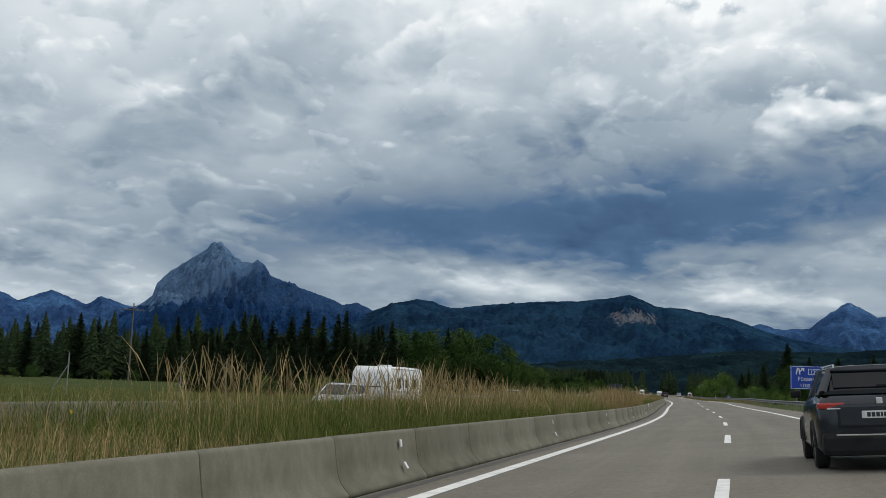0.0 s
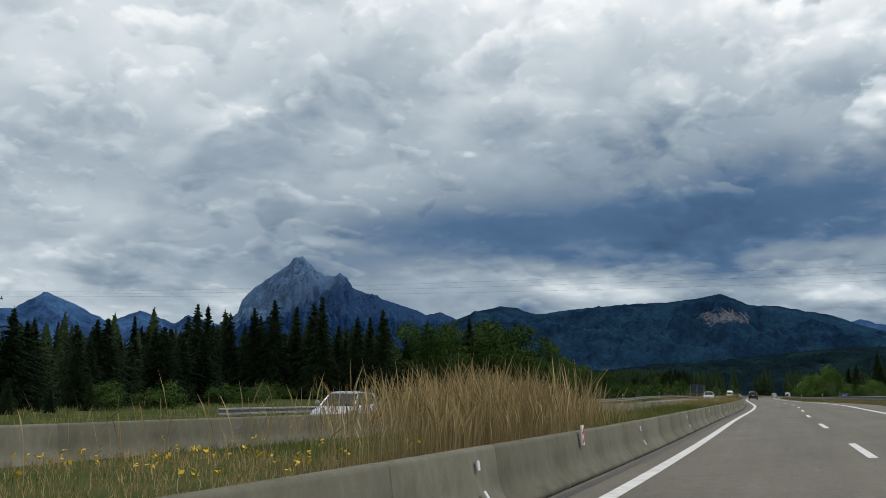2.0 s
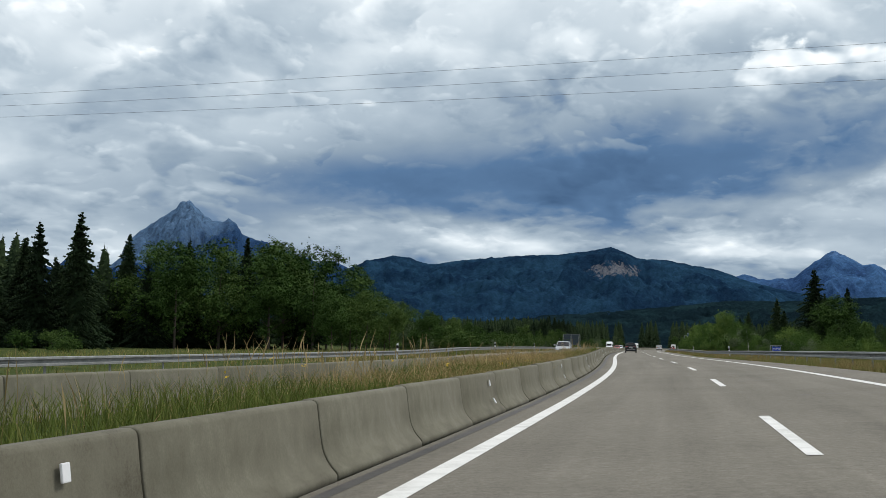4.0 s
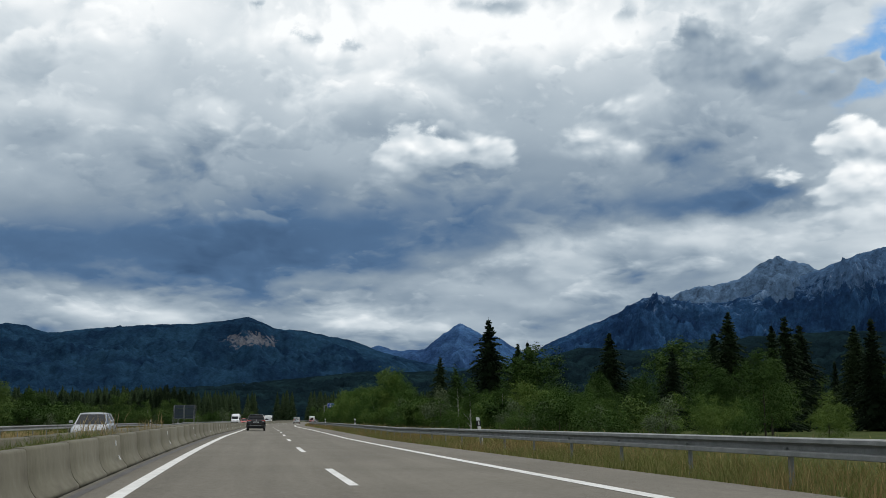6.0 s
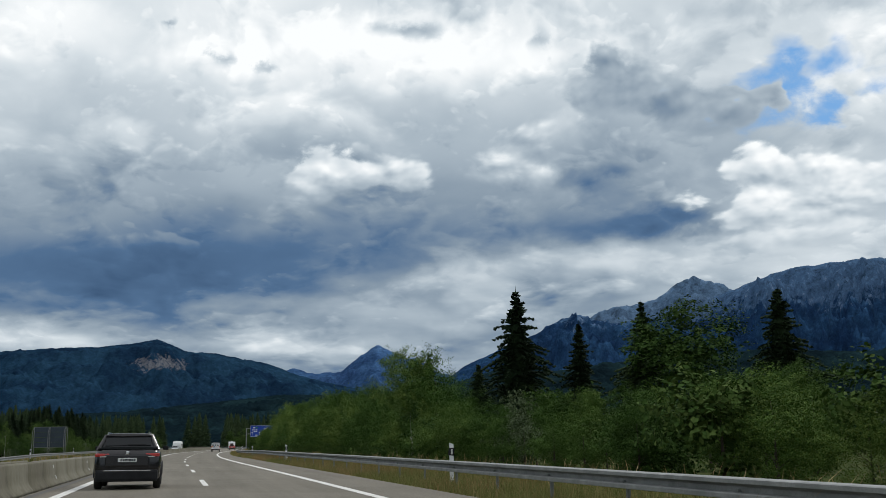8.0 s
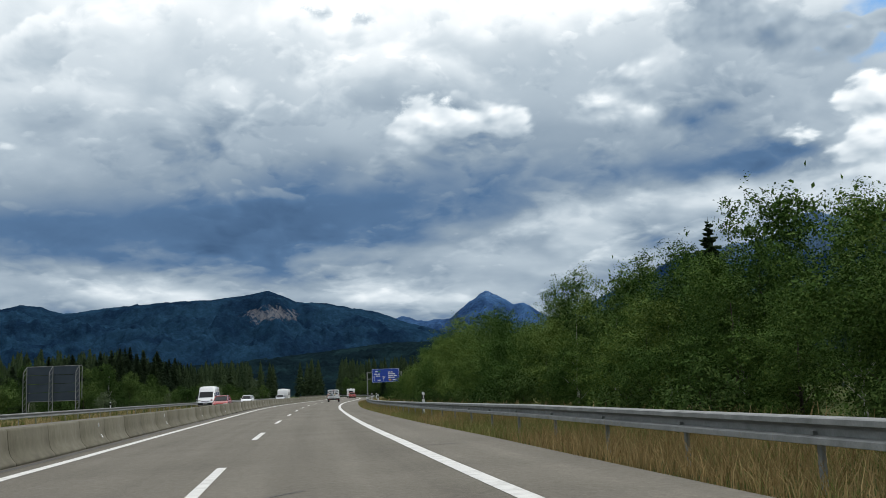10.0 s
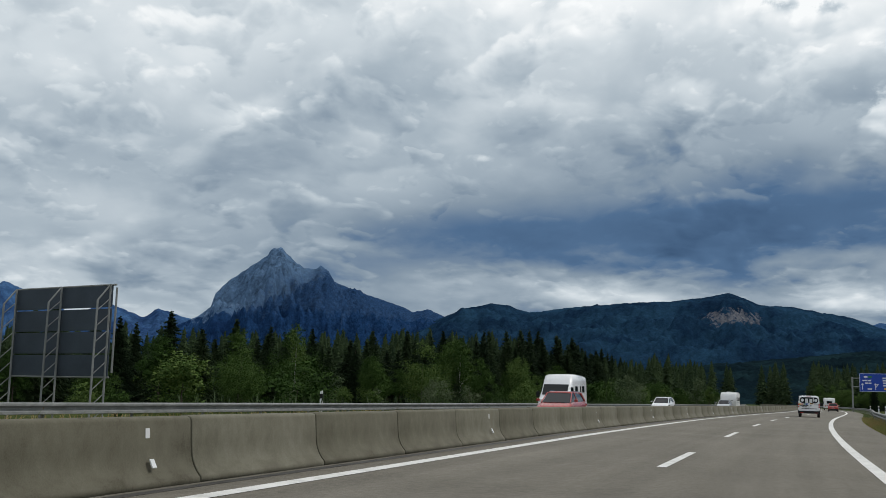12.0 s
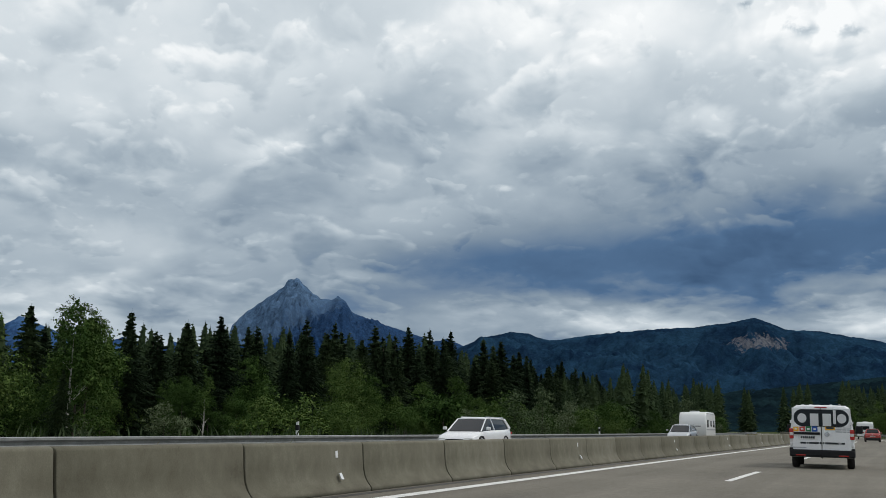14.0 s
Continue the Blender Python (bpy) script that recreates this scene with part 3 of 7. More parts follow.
def cliff_patch(k, sp, n3, n4, col):
    # bare pale limestone wall below the wooded summit
    dx = k.math("DIVIDE", k.math("SUBTRACT", sp.outputs[0], -165.0), 95.0)
    dz = k.math("DIVIDE", k.math("SUBTRACT", sp.outputs[2], 292.0), 44.0)
    wob = k.math("ADD", k.math("MULTIPLY", k.math("SUBTRACT", n4, 0.5), 6.5), k.math("MULTIPLY", k.math("SUBTRACT", n3, 0.5), 4.0))
    r = k.math("ADD", k.math("ADD", k.math("MULTIPLY", dx, dx), k.math("MULTIPLY", dz, dz)), wob)
    rock = k.ramp(n3, [(0.36, (0.060, 0.070, 0.090)), (0.62, (0.215, 0.212, 0.222))])
    return k.mix(k.range(r, 0.75, 0.15, 0.0, 0.85), col, rock)


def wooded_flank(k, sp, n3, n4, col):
    # forest climbs the eastern shoulder and the foot of the peak; haze blue painted in
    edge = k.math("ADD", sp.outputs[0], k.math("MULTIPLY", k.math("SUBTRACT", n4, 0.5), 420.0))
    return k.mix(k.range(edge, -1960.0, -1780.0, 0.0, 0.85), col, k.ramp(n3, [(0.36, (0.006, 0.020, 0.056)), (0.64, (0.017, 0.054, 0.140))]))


# the blue in these slopes is air haze painted into the base colour
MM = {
    "far": hazed_mountain_mat("hazed_far_range_slopes", (0.038, 0.088, 0.200), (0.070, 0.135, 0.260), 260, 600, 0.22),
    "peak": hazed_mountain_mat("hazed_rocky_peak_slopes", (0.014, 0.043, 0.118), (0.076, 0.134, 0.222), 205, 390, 0.50, wooded_flank, 0.26),
    "hill": hazed_mountain_mat("hazed_wooded_hill_slopes", (0.0120, 0.0345, 0.070), (0.05, 0.06, 0.055), 700, 900, 0.1, cliff_patch),
    "massif": hazed_mountain_mat("hazed_massif_slopes", (0.017, 0.048, 0.114), (0.054, 0.104, 0.186), 300, 700, 0.46, None, 0.5),
    "summit": hazed_mountain_mat("hazed_bare_summit_rock", (0.026, 0.062, 0.135), (0.086, 0.146, 0.232), 300, 500, 0.40, None, 0.3),
    "foot": hazed_mountain_mat("hazed_wooded_foothill", (0.0085, 0.020, 0.026), (0.04, 0.05, 0.04), 700, 900, 0.1),
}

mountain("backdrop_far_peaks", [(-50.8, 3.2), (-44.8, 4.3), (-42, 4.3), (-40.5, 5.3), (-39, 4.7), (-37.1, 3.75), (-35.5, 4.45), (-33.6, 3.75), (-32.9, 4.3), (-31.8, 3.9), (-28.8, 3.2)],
         4760, 3900, MM["far"], 0.16, "distant haze-blue rocky summits under cloud", 1, 0.06)
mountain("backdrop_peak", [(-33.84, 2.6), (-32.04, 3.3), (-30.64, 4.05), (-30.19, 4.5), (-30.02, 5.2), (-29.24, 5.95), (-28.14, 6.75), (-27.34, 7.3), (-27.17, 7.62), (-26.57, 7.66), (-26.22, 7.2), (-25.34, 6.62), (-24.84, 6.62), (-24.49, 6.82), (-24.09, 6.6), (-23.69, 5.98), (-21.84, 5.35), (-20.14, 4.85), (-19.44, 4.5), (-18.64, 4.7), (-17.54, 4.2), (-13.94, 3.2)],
         4640, 3300, MM["peak"], 0.26, "rugged grey limestone peak above dark haze-blue wooded flanks", 2, 0.05, 1.3)
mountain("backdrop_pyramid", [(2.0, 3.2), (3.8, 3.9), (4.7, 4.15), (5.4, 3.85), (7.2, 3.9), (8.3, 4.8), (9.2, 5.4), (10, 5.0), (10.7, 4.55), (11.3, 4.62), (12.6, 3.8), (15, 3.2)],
         4780, 3900, MM["far"], 0.16, "haze-blue pyramid-shaped distant mountain with snow streaks", 3, 0.05)
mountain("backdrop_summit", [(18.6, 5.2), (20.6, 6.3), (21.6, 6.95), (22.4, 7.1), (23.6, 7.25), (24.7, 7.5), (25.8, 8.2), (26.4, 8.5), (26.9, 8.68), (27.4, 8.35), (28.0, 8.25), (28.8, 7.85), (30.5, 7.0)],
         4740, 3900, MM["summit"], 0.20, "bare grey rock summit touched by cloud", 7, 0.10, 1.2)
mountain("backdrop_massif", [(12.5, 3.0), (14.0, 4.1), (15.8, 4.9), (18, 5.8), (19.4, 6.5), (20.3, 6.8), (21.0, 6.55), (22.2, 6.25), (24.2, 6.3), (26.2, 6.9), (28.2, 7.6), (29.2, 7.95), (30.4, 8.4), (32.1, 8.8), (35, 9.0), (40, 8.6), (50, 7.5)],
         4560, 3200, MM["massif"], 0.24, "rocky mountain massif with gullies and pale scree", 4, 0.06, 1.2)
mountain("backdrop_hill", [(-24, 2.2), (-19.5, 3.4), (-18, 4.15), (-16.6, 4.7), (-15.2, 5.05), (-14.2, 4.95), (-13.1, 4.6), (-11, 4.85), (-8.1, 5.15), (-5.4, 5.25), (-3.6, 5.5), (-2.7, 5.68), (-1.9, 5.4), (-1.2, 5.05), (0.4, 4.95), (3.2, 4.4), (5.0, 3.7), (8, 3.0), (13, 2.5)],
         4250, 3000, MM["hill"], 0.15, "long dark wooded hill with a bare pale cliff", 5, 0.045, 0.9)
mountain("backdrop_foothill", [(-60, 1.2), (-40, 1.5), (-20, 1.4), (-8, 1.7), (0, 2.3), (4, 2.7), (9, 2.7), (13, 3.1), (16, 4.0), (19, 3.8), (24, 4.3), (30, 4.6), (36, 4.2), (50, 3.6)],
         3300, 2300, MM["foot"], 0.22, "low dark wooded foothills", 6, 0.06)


# ---------------------------------------------------------------- guard rails
def sweep(name, prof, s_range, where, mat, parent=None):
    """Sweeps a closed (offset, height) profile along the road."""
    vs, fs = [], []
    n = len(prof)
    for s in s_range:
        for u, z in prof:
            vs.append(where(s, u, z))
    for i in range(len(s_range) - 1):
        for j in range(n):
            a, b = i * n + j, i * n + (j + 1) % n
            fs.append((a, b, b + n, a + n))
    fs.append(tuple(range(n))[::-1])
    fs.append(tuple((len(s_range) - 1) * n + j for j in range(n)))
    return mesh_ob(name, vs, fs, mat, parent)


def w_profile(u, z, d, t=0.012, k=1.0):
    """W-beam facing the road on the side d (+1 or -1), 0.36 m high at k = 1."""
    face = [(-0.02, 0.372), (0.10, 0.36), (0.125, 0.345), (0.125, 0.275), (0.02, 0.235), (0.0, 0.21), (0.0, 0.125), (0.10, 0.115), (0.125, 0.095), (0.125, 0.015), (0.06, 0.0), (0.02, 0.0)]
    return [(u + d * a, z + b * k) for a, b in face] + [(u + d * (a - t), z + b * k) for a, b in reversed(face)]


def box_profile(u, z, w, h):
    return [(u - w / 2, z), (u + w / 2, z), (u + w / 2, z + h - 0.02), (u + w / 2 - 0.02, z + h), (u - w / 2 + 0.02, z + h), (u - w / 2, z + h - 0.02)]


def post_mesh(height):
    bm = bmesh.new()
    add_box(bm, 0, 0, height / 2 - 0.25, 0.055, 0.10, height + 0.5, 0.008)
    add_box(bm, -0.05, 0, height - 0.09, 0.11, 0.06, 0.10, 0.006)
    me = bpy.data.meshes.new("post")
    bm.to_mesh(me)
    bm.free()
    me.materials.append(M["steel"])
    return me


def build_guard_rails():
    def verge(s, u, z):
        p = place(s, 0, 0, True)
        q = place(s, u, 0, True)
        return Vector((q.x, q.y, p.z + 5.9 * bank(s) + z))

    rail_s = list(range(40, 901, 4))
    near = structure(empty("guard_rail"), "galvanised steel guard rail with box beam and posts beside the shoulder", "guard rail")
    sweep("beam", w_profile(7.0, 0.41, -1, k=0.85), rail_s, verge, M["steel"], near)
    sweep("box_beam", box_profile(7.09, 0.50, 0.10, 0.14), rail_s, verge, M["steel"], near)
    me = post_mesh(0.60)
    for s in range(42, 900, 4):
        ob = new("post", me)
        ob.parent = near
        ob.matrix_world = Matrix.Translation(verge(s, 7.05, 0)) @ Matrix.Rotation(heading(s), 4, "Z")

    def outer(s, u, z):
        q = place(s, far_u(s) - 10.6 + u, 0, True)
        return Vector((q.x, q.y, q.z + opposite_z(s, far_u(s) - 10.6) + z))

    rail_s = list(range(150, 901, 4))
    far = structure(empty("guard_rail"), "galvanised steel guard rail along the far carriageway", "guard rail")
    sweep("beam", w_profile(-0.45, 0.40, 1, k=0.86), rail_s, outer, M["steel"], far)
    for s in range(152, 900, 4):
        ob = new("post", me)
        ob.parent = far
        ob.matrix_world = Matrix.Translation(outer(s, -0.52, 0.1)) @ Matrix.Rotation(heading(s), 4, "Z")


build_guard_rails()


# ---------------------------------------------------------------- trees
def arrays_ob(name, verts, tris, mat):
    me = bpy.data.meshes.new(name)
    me.vertices.add(len(verts))
    me.vertices.foreach_set("co", np.asarray(verts, dtype=np.float32).ravel())
    me.loops.add(tris.size)
    me.loops.foreach_set("vertex_index", tris.astype(np.int32).ravel())
    me.polygons.add(len(tris))
    me.polygons.foreach_set("loop_start", np.arange(0, tris.size, tris.shape[1], dtype=np.int32))
    me.update(calc_edges=True)
    me.materials.append(mat)
    return me


def spruce_crown(h, radius, seed):
    """Whorls of drooping branches, each set with rows of narrow hanging twigs."""
    rng = np.random.RandomState(seed)
    vs, fs = [], []
    z = h * 0.05
    while z < h * 0.985:
        w = z / h
        r = radius * (1 - w) ** 0.92 * (0.55 + 0.45 * min(1.0, w / 0.10)) * rng.uniform(0.86, 1.10)
        n = max(4, int(11 * (0.5 + 0.5 * (1 - w))))
        a0 = rng.uniform(0, 6.28)
        for i in range(n):
            a = a0 + 6.283 * i / n + rng.uniform(-0.3, 0.3)
            ln = max(0.10, r * rng.uniform(0.50, 1.32))
            c, s = math.cos(a), math.sin(a)
            rise = rng.uniform(0.05, 0.22) if w < 0.75 else rng.uniform(0.3, 0.6)
            drop = rng.uniform(0.30, 0.62)
            zz = z + rng.uniform(-0.25, 0.25)
            steps = max(3, int(ln / 0.26))
            for j in range(steps):
                t = (j + 0.6 + rng.uniform(-0.2, 0.2)) / steps
                px, py, pz = c * ln * t, s * ln * t, zz + ln * (rise * t - drop * t * t)
                span = min(0.62, 0.18 + 0.32 * ln) * (1.15 - 0.75 * t)
                for side in (-1, 1):
                    tw = a + side * rng.uniform(0.6, 1.2)
                    ex, ey = math.cos(tw) * span, math.sin(tw) * span
                    wx, wy = c * 0.13, s * 0.13
                    b = len(vs)
                    hang = span * rng.uniform(0.15, 0.75)
                    vs += [(px - wx, py - wy, pz - 0.03), (px + wx, py + wy, pz + 0.03), (px + ex, py + ey, pz - hang), (px + ex * 0.5 - wx * 0.4, py + ey * 0.5 - wy * 0.4, pz - hang * 0.95 - 0.10)]
                    fs.append((b, b + 1, b + 2, b + 3))
            b = len(vs)
            tip = (c * ln * 1.08, s * ln * 1.08, zz + ln * (rise - drop * 1.1))
            mid = (c * ln * 0.75, s * ln * 0.75, zz + ln * (rise * 0.75 - drop * 0.56))
            vs += [(mid[0] + s * 0.11, mid[1] - c * 0.11, mid[2] - 0.05), tip, (mid[0] - s * 0.11, mid[1] + c * 0.11, mid[2] - 0.05)]
            fs.append((b, b + 1, b + 2))
        z += 0.46 * (0.7 + 0.6 * rng.rand()) * (1.0 - 0.45 * w)
    # shaded inner foliage round the trunk
    levels, sides = 16, 9
    b = len(vs)
    for i in range(levels):
        w = 0.06 + 0.88 * i / (levels - 1)
        for j in range(sides):
            a = 6.283 * (j + 0.5 * (i % 2)) / sides
            r = radius * (1 - w) ** 1.05 * rng.uniform(0.20, 0.44) + 0.02
            vs.append((math.cos(a) * r, math.sin(a) * r, h * w + rng.uniform(-0.3, 0.3)))
    for i in range(levels - 1):
        for j in range(sides):
            p, q = b + i * sides + j, b + i * sides + (j + 1) % sides
            fs.append((p, q, q + sides, p + sides))
    b = len(vs)
    vs += [(0.06, 0, h * 0.94), (-0.06, 0.03, h * 0.94), (0, 0, h * 1.03)]
    fs.append((b, b + 1, b + 2))
    return vs, fs


def far_spruce_crown(h, radius, seed, whorl, arms):
    """A plainer crown for the distant forest."""
    rng = np.random.RandomState(seed)
    vs, fs = [], []
    z = h * 0.06
    while z < h * 0.985:
        w = z / h
        r = radius * (1 - w) ** 0.82 * (0.35 + 0.65 * min(1.0, w / 0.12))
        n = max(4, int(arms * (0.55 + 0.45 * (1 - w))))
        a0 = rng.uniform(0, 6.28)
        for i in range(n):
            a = a0 + 6.283 * i / n + rng.uniform(-0.3, 0.3)
            ln = r * rng.uniform(0.62, 1.12)
            c, s = math.cos(a), math.sin(a)
            wd = 0.16 + 0.28 * ln
            rise = 0.10 * ln
            drop = ln * rng.uniform(0.22, 0.60)
            b = len(vs)
            zz = z + rng.uniform(-0.32, 0.32)
            for t, width, dz in ((0.08, 0.25, 0.0), (0.45, 1.0, rise * 0.5), (0.8, 0.75, rise - drop * 0.6), (1.06, 0.12, -drop * 0.8 + rise)):
                px, py, pz = c * ln * t, s * ln * t, zz + dz
                sx, sy = -s * wd * width * 0.5, c * wd * width * 0.5
                vs += [(px - sx, py - sy, pz - 0.10 * width), (px, py, pz + 0.05), (px + sx, py + sy, pz - 0.10 * width)]
            for j in range(3):
                p = b + 3 * j
                fs += [(p, p + 1, p + 4, p + 3), (p + 1, p + 2, p + 5, p + 4)]
            # hanging twigs below the branch
            b = len(vs)
            for t, len_z in ((0.35, 0.30), (0.6, 0.34), (0.82, 0.24)):
                px, py = c * ln * t, s * ln * t
                q = 0.16 + 0.10 * ln
                hang = len_z * (0.6 + 0.5 * ln)
                vs += [(px - c * q, py - s * q, zz + 0.02), (px + c * q, py + s * q, zz - drop * t * 0.4), (px + rng.uniform(-.08, .08), py + rng.uniform(-.08, .08), zz - hang)]
                fs.append((b, b + 1, b + 2))
                b += 3
        z += whorl * (0.75 + 0.5 * rng.rand()) * (1.0 - 0.35 * w)
    # shaded inner foliage round the trunk
    levels, sides = 14, 9
    b = len(vs)
    for i in range(levels):
        w = 0.10 + 0.86 * i / (levels - 1)
        for j in range(sides):
            a = 6.283 * (j + 0.5 * (i % 2)) / sides
            r = radius * (1 - w) ** 0.82 * rng.uniform(0.34, 0.66) + 0.03
            vs.append((math.cos(a) * r, math.sin(a) * r, h * w + rng.uniform(-0.3, 0.3)))
    for i in range(levels - 1):
        for j in range(sides):
            p, q = b + i * sides + j, b + i * sides + (j + 1) % sides
            fs.append((p, q, q + sides, p + sides))
    b = len(vs)
    vs += [(0.05, 0, h * 0.96), (-0.05, 0.03, h * 0.96), (0, 0, h * 1.02)]
    fs.append((b, b + 1, b + 2))
    return vs, fs


def leafy_crown(h, radius, seed, count, leaf, base=0.18, lobes=14, spread=1.0, upright=0.0):
    """Sprays of leaves on irregular lobes with gaps between them; two triangles a leaf, folded along the midrib."""
    rng = np.random.RandomState(seed)
    cz = h * (base + (1 - base) * rng.beta(1.6, 1.5, lobes))
    w = (cz / h - base) / (1 - base)
    env = np.sin(np.clip(w, 0.03, 0.97) * math.pi) ** 0.6 * (1 - 0.35 * w)
    ca = rng.uniform(0, 6.283, lobes)
    cr = radius * env * rng.uniform(0.25, 0.85, lobes) * spread
    lr = np.maximum(0.18 * radius, radius * rng.uniform(0.24, 0.50, lobes) * (0.55 + 0.6 * env))
    # sprays sit on the lobes, most of them on the upper and outer side
    sprays = lobes * 26
    lobe = rng.choice(lobes, sprays, p=lr ** 2 / np.sum(lr ** 2))
    d = rng.normal(size=(sprays, 3)) + np.array([0, 0, 0.35])
    d /= np.linalg.norm(d, axis=1)[:, None]
    far = lr[lobe] * (0.70 + 0.42 * rng.rand(sprays)) * (1 + 0.45 * (rng.rand(sprays) < 0.13))
    heart = np.stack([np.cos(ca[lobe]) * cr[lobe], np.sin(ca[lobe]) * cr[lobe], cz[lobe]], 1)
    tip = heart + d * far[:, None] * np.array([1, 1, 0.9 + upright])
    size = lr[lobe] * rng.uniform(0.16, 0.34, sprays)
    pick = rng.choice(sprays, count, p=size ** 1.6 / np.sum(size ** 1.6))
    along = rng.rand(count) ** 0.7
    p = tip[pick] + rng.normal(size=(count, 3)) * (size[pick] * 0.55)[:, None] * np.array([1, 1, 0.62]) - d[pick] * (along * size[pick] * 0.8)[:, None]
    p[:, 2] = np.abs(p[:, 2] - 0.05) + 0.05
    out = 0.7 * d[pick] + 0.55 * rng.normal(size=(count, 3)) + np.array([0, 0, 0.55])
    out /= np.linalg.norm(out, axis=1)[:, None]
    side = np.cross(out, rng.normal(size=(count, 3)))
    side /= np.linalg.norm(side, axis=1)[:, None]
    up = np.cross(side, out)
    sz = leaf * rng.uniform(0.6, 1.35, count)[:, None]
    # sparse larger leaves fill the shaded inside
    inner = rng.rand(count) < 0.06
    p[inner] = heart[lobe[pick[inner]]] + rng.normal(size=(int(inner.sum()), 3)) * (lr[lobe[pick[inner]]] * 0.26)[:, None]
    p[:, 2] = np.maximum(p[:, 2], 0.05)
    sz[inner] *= 1.7
    v = np.stack([p - side * sz * 0.5, p + up * sz * 0.32 + out * sz * 0.08, p + side * sz * 0.6, p - up * sz * 0.32 + out * sz * 0.08], 1).reshape(-1, 3)
    i = np.arange(count)[:, None] * 4
    f = np.concatenate([i + np.array([[0, 1, 2]]), i + np.array([[0, 2, 3]])], 0)
    return v, f


def trunk_bm(h, r, limbs, seed, lean=0.0):
    rng = random.Random(seed)
    bm = bmesh.new()
    pts = [Vector((lean * h * t * t + rng.uniform(-.03, .03) * h * t * 0.4, rng.uniform(-.02, .02) * h * t, h * t - 0.3 * (t == 0))) for t in (0, 0.25, 0.5, 0.75, 1.0)]
    for a, b, t in zip(pts, pts[1:], (0, 0.25, 0.5, 0.75)):
        add_tube(bm, a, b, r * (1 - 0.85 * t), r * (1 - 0.85 * (t + 0.25)), 7)
    for _ in range(limbs):
        t = rng.uniform(0.25, 0.85)
        a = pts[0].lerp(pts[-1], t)
        an = rng.uniform(0, 6.28)
        ln = h * rng.uniform(0.14, 0.28) * (1.1 - t)
        add_tube(bm, a, a + Vector((math.cos(an) * ln, math.sin(an) * ln, ln * 0.9)), r * 0.32 * (1.2 - t), r * 0.06, 5)
    return bm


def make_spruce(h, radius, seed, label):
    t = empty("spruce")
    part("trunk", trunk_bm(h * 0.9, 0.018 * h, 0, seed), M["bark"], t)
    vs, fs = spruce_crown(h, radius, seed)
    mesh_ob("crown", vs, fs, M["spruce"], t)
    return tagged(t, label, "tree", "spruces")


def make_broadleaf(kind, h, radius, seed, count, leaf, mat, bark, label, group, base=0.15, lobes=14, limbs=7, category="tree", upright=0.0, lean=0.0):
    t = empty(kind)
    part("trunk", trunk_bm(h * 0.70, 0.011 * h + 0.02, limbs, seed, lean), bark, t)
    v, f = leafy_crown(h, radius, seed, count, leaf, base, lobes, upright=upright)
    ob = new("crown", arrays_ob("crown", v, f, mat))
    ob.parent = t
    return tagged(t, label, category, group)


HIDDEN = pose(0, -1500, -40)
KIT = {
    "spruce": [make_spruce(1.0 * h, r, 10 + i, lab) for i, (h, r, lab) in enumerate((
        (14.0, 3.9, "tall dark green spruce with drooping branches"), (14.0, 3.2, "slim dark green spruce in the forest edge"),
        (14.0, 4.4, "broad dark spruce with a dense crown"), (14.0, 3.6, "dark spruce with a pointed top")))],
    "tree": [make_broadleaf("deciduous_tree", 10.0, r, 30 + i, 12000, 0.175, M["leaf"], M["bark"], lab, "deciduous trees", 0.12, 22, 8) for i, (r, lab) in enumerate((
        (3.6, "green deciduous tree with a dense rounded crown"), (3.0, "tall green deciduous tree with an uneven crown"), (4.2, "wide dark green deciduous tree")))],
    "shrub": [make_broadleaf("shrub", 3.4, r, 50 + i, 3200, 0.15, M["leaf"], M["bark"], lab, "shrubs", 0.04, 12, 5, "shrub") for i, (r, lab) in enumerate((
        (2.2, "bushy green roadside shrub with small leaves"), (1.7, "dense green shrub at the forest edge"), (2.6, "wide leafy green shrub")))],
    "thicket": [make_broadleaf("young_tree", 6.5, r, 60 + i, 26000, 0.076, M["young"], M["bark"], lab, "roadside thicket", 0.03, 20, 10) for i, (r, lab) in enumerate((
        (2.7, "leafy young tree in the dense roadside thicket"), (2.3, "bushy young tree in the roadside thicket"), (3.1, "wide young tree with hanging green foliage")))],
    "birch": [make_broadleaf("birch", 9.0, 1.5, 70 + i, 3600, 0.13, M["leaf"], M["birch"], "slender birch with a pale trunk and sparse leaves", "birches", 0.30, 16, 12, "tree", 0.5, 0.02) for i in range(2)],
    "willow": [make_broadleaf("willow", 5.0, 2.3, 80 + i, 4200, 0.13, M["willow"], M["bark"], "grey-green willow shrub with narrow leaves", "willows", 0.05, 14, 5, "shrub") for i in range(2)],
}
FAR_TREES = []


def far_tree(p, h):
    FAR_TREES.append((p[0], p[1], p[2], h))


def plant_at(kind, x, y, z, h, rng, wide=1.0, variant=None):
    kit = KIT[kind]
    src = kit[rng.randrange(len(kit)) if variant is None else variant]
    full = {"spruce": 14.0, "tree": 10.0, "shrub": 3.4, "thicket": 6.5, "birch": 9.0, "willow": 5.0}[kind]
    k = h / full
    ob = copy_thing(src, pose(x, y, z - 0.1, 0, 0, rng.uniform(0, 360)))
    ob.scale = (k * wide, k * wide, k)
    return ob


def plant(kind, s, u, h, rng, wide=1.0, variant=None):
    p = ground_point(s, u)
    return plant_at(kind, p.x, p.y, p.z, h, rng, wide, variant)


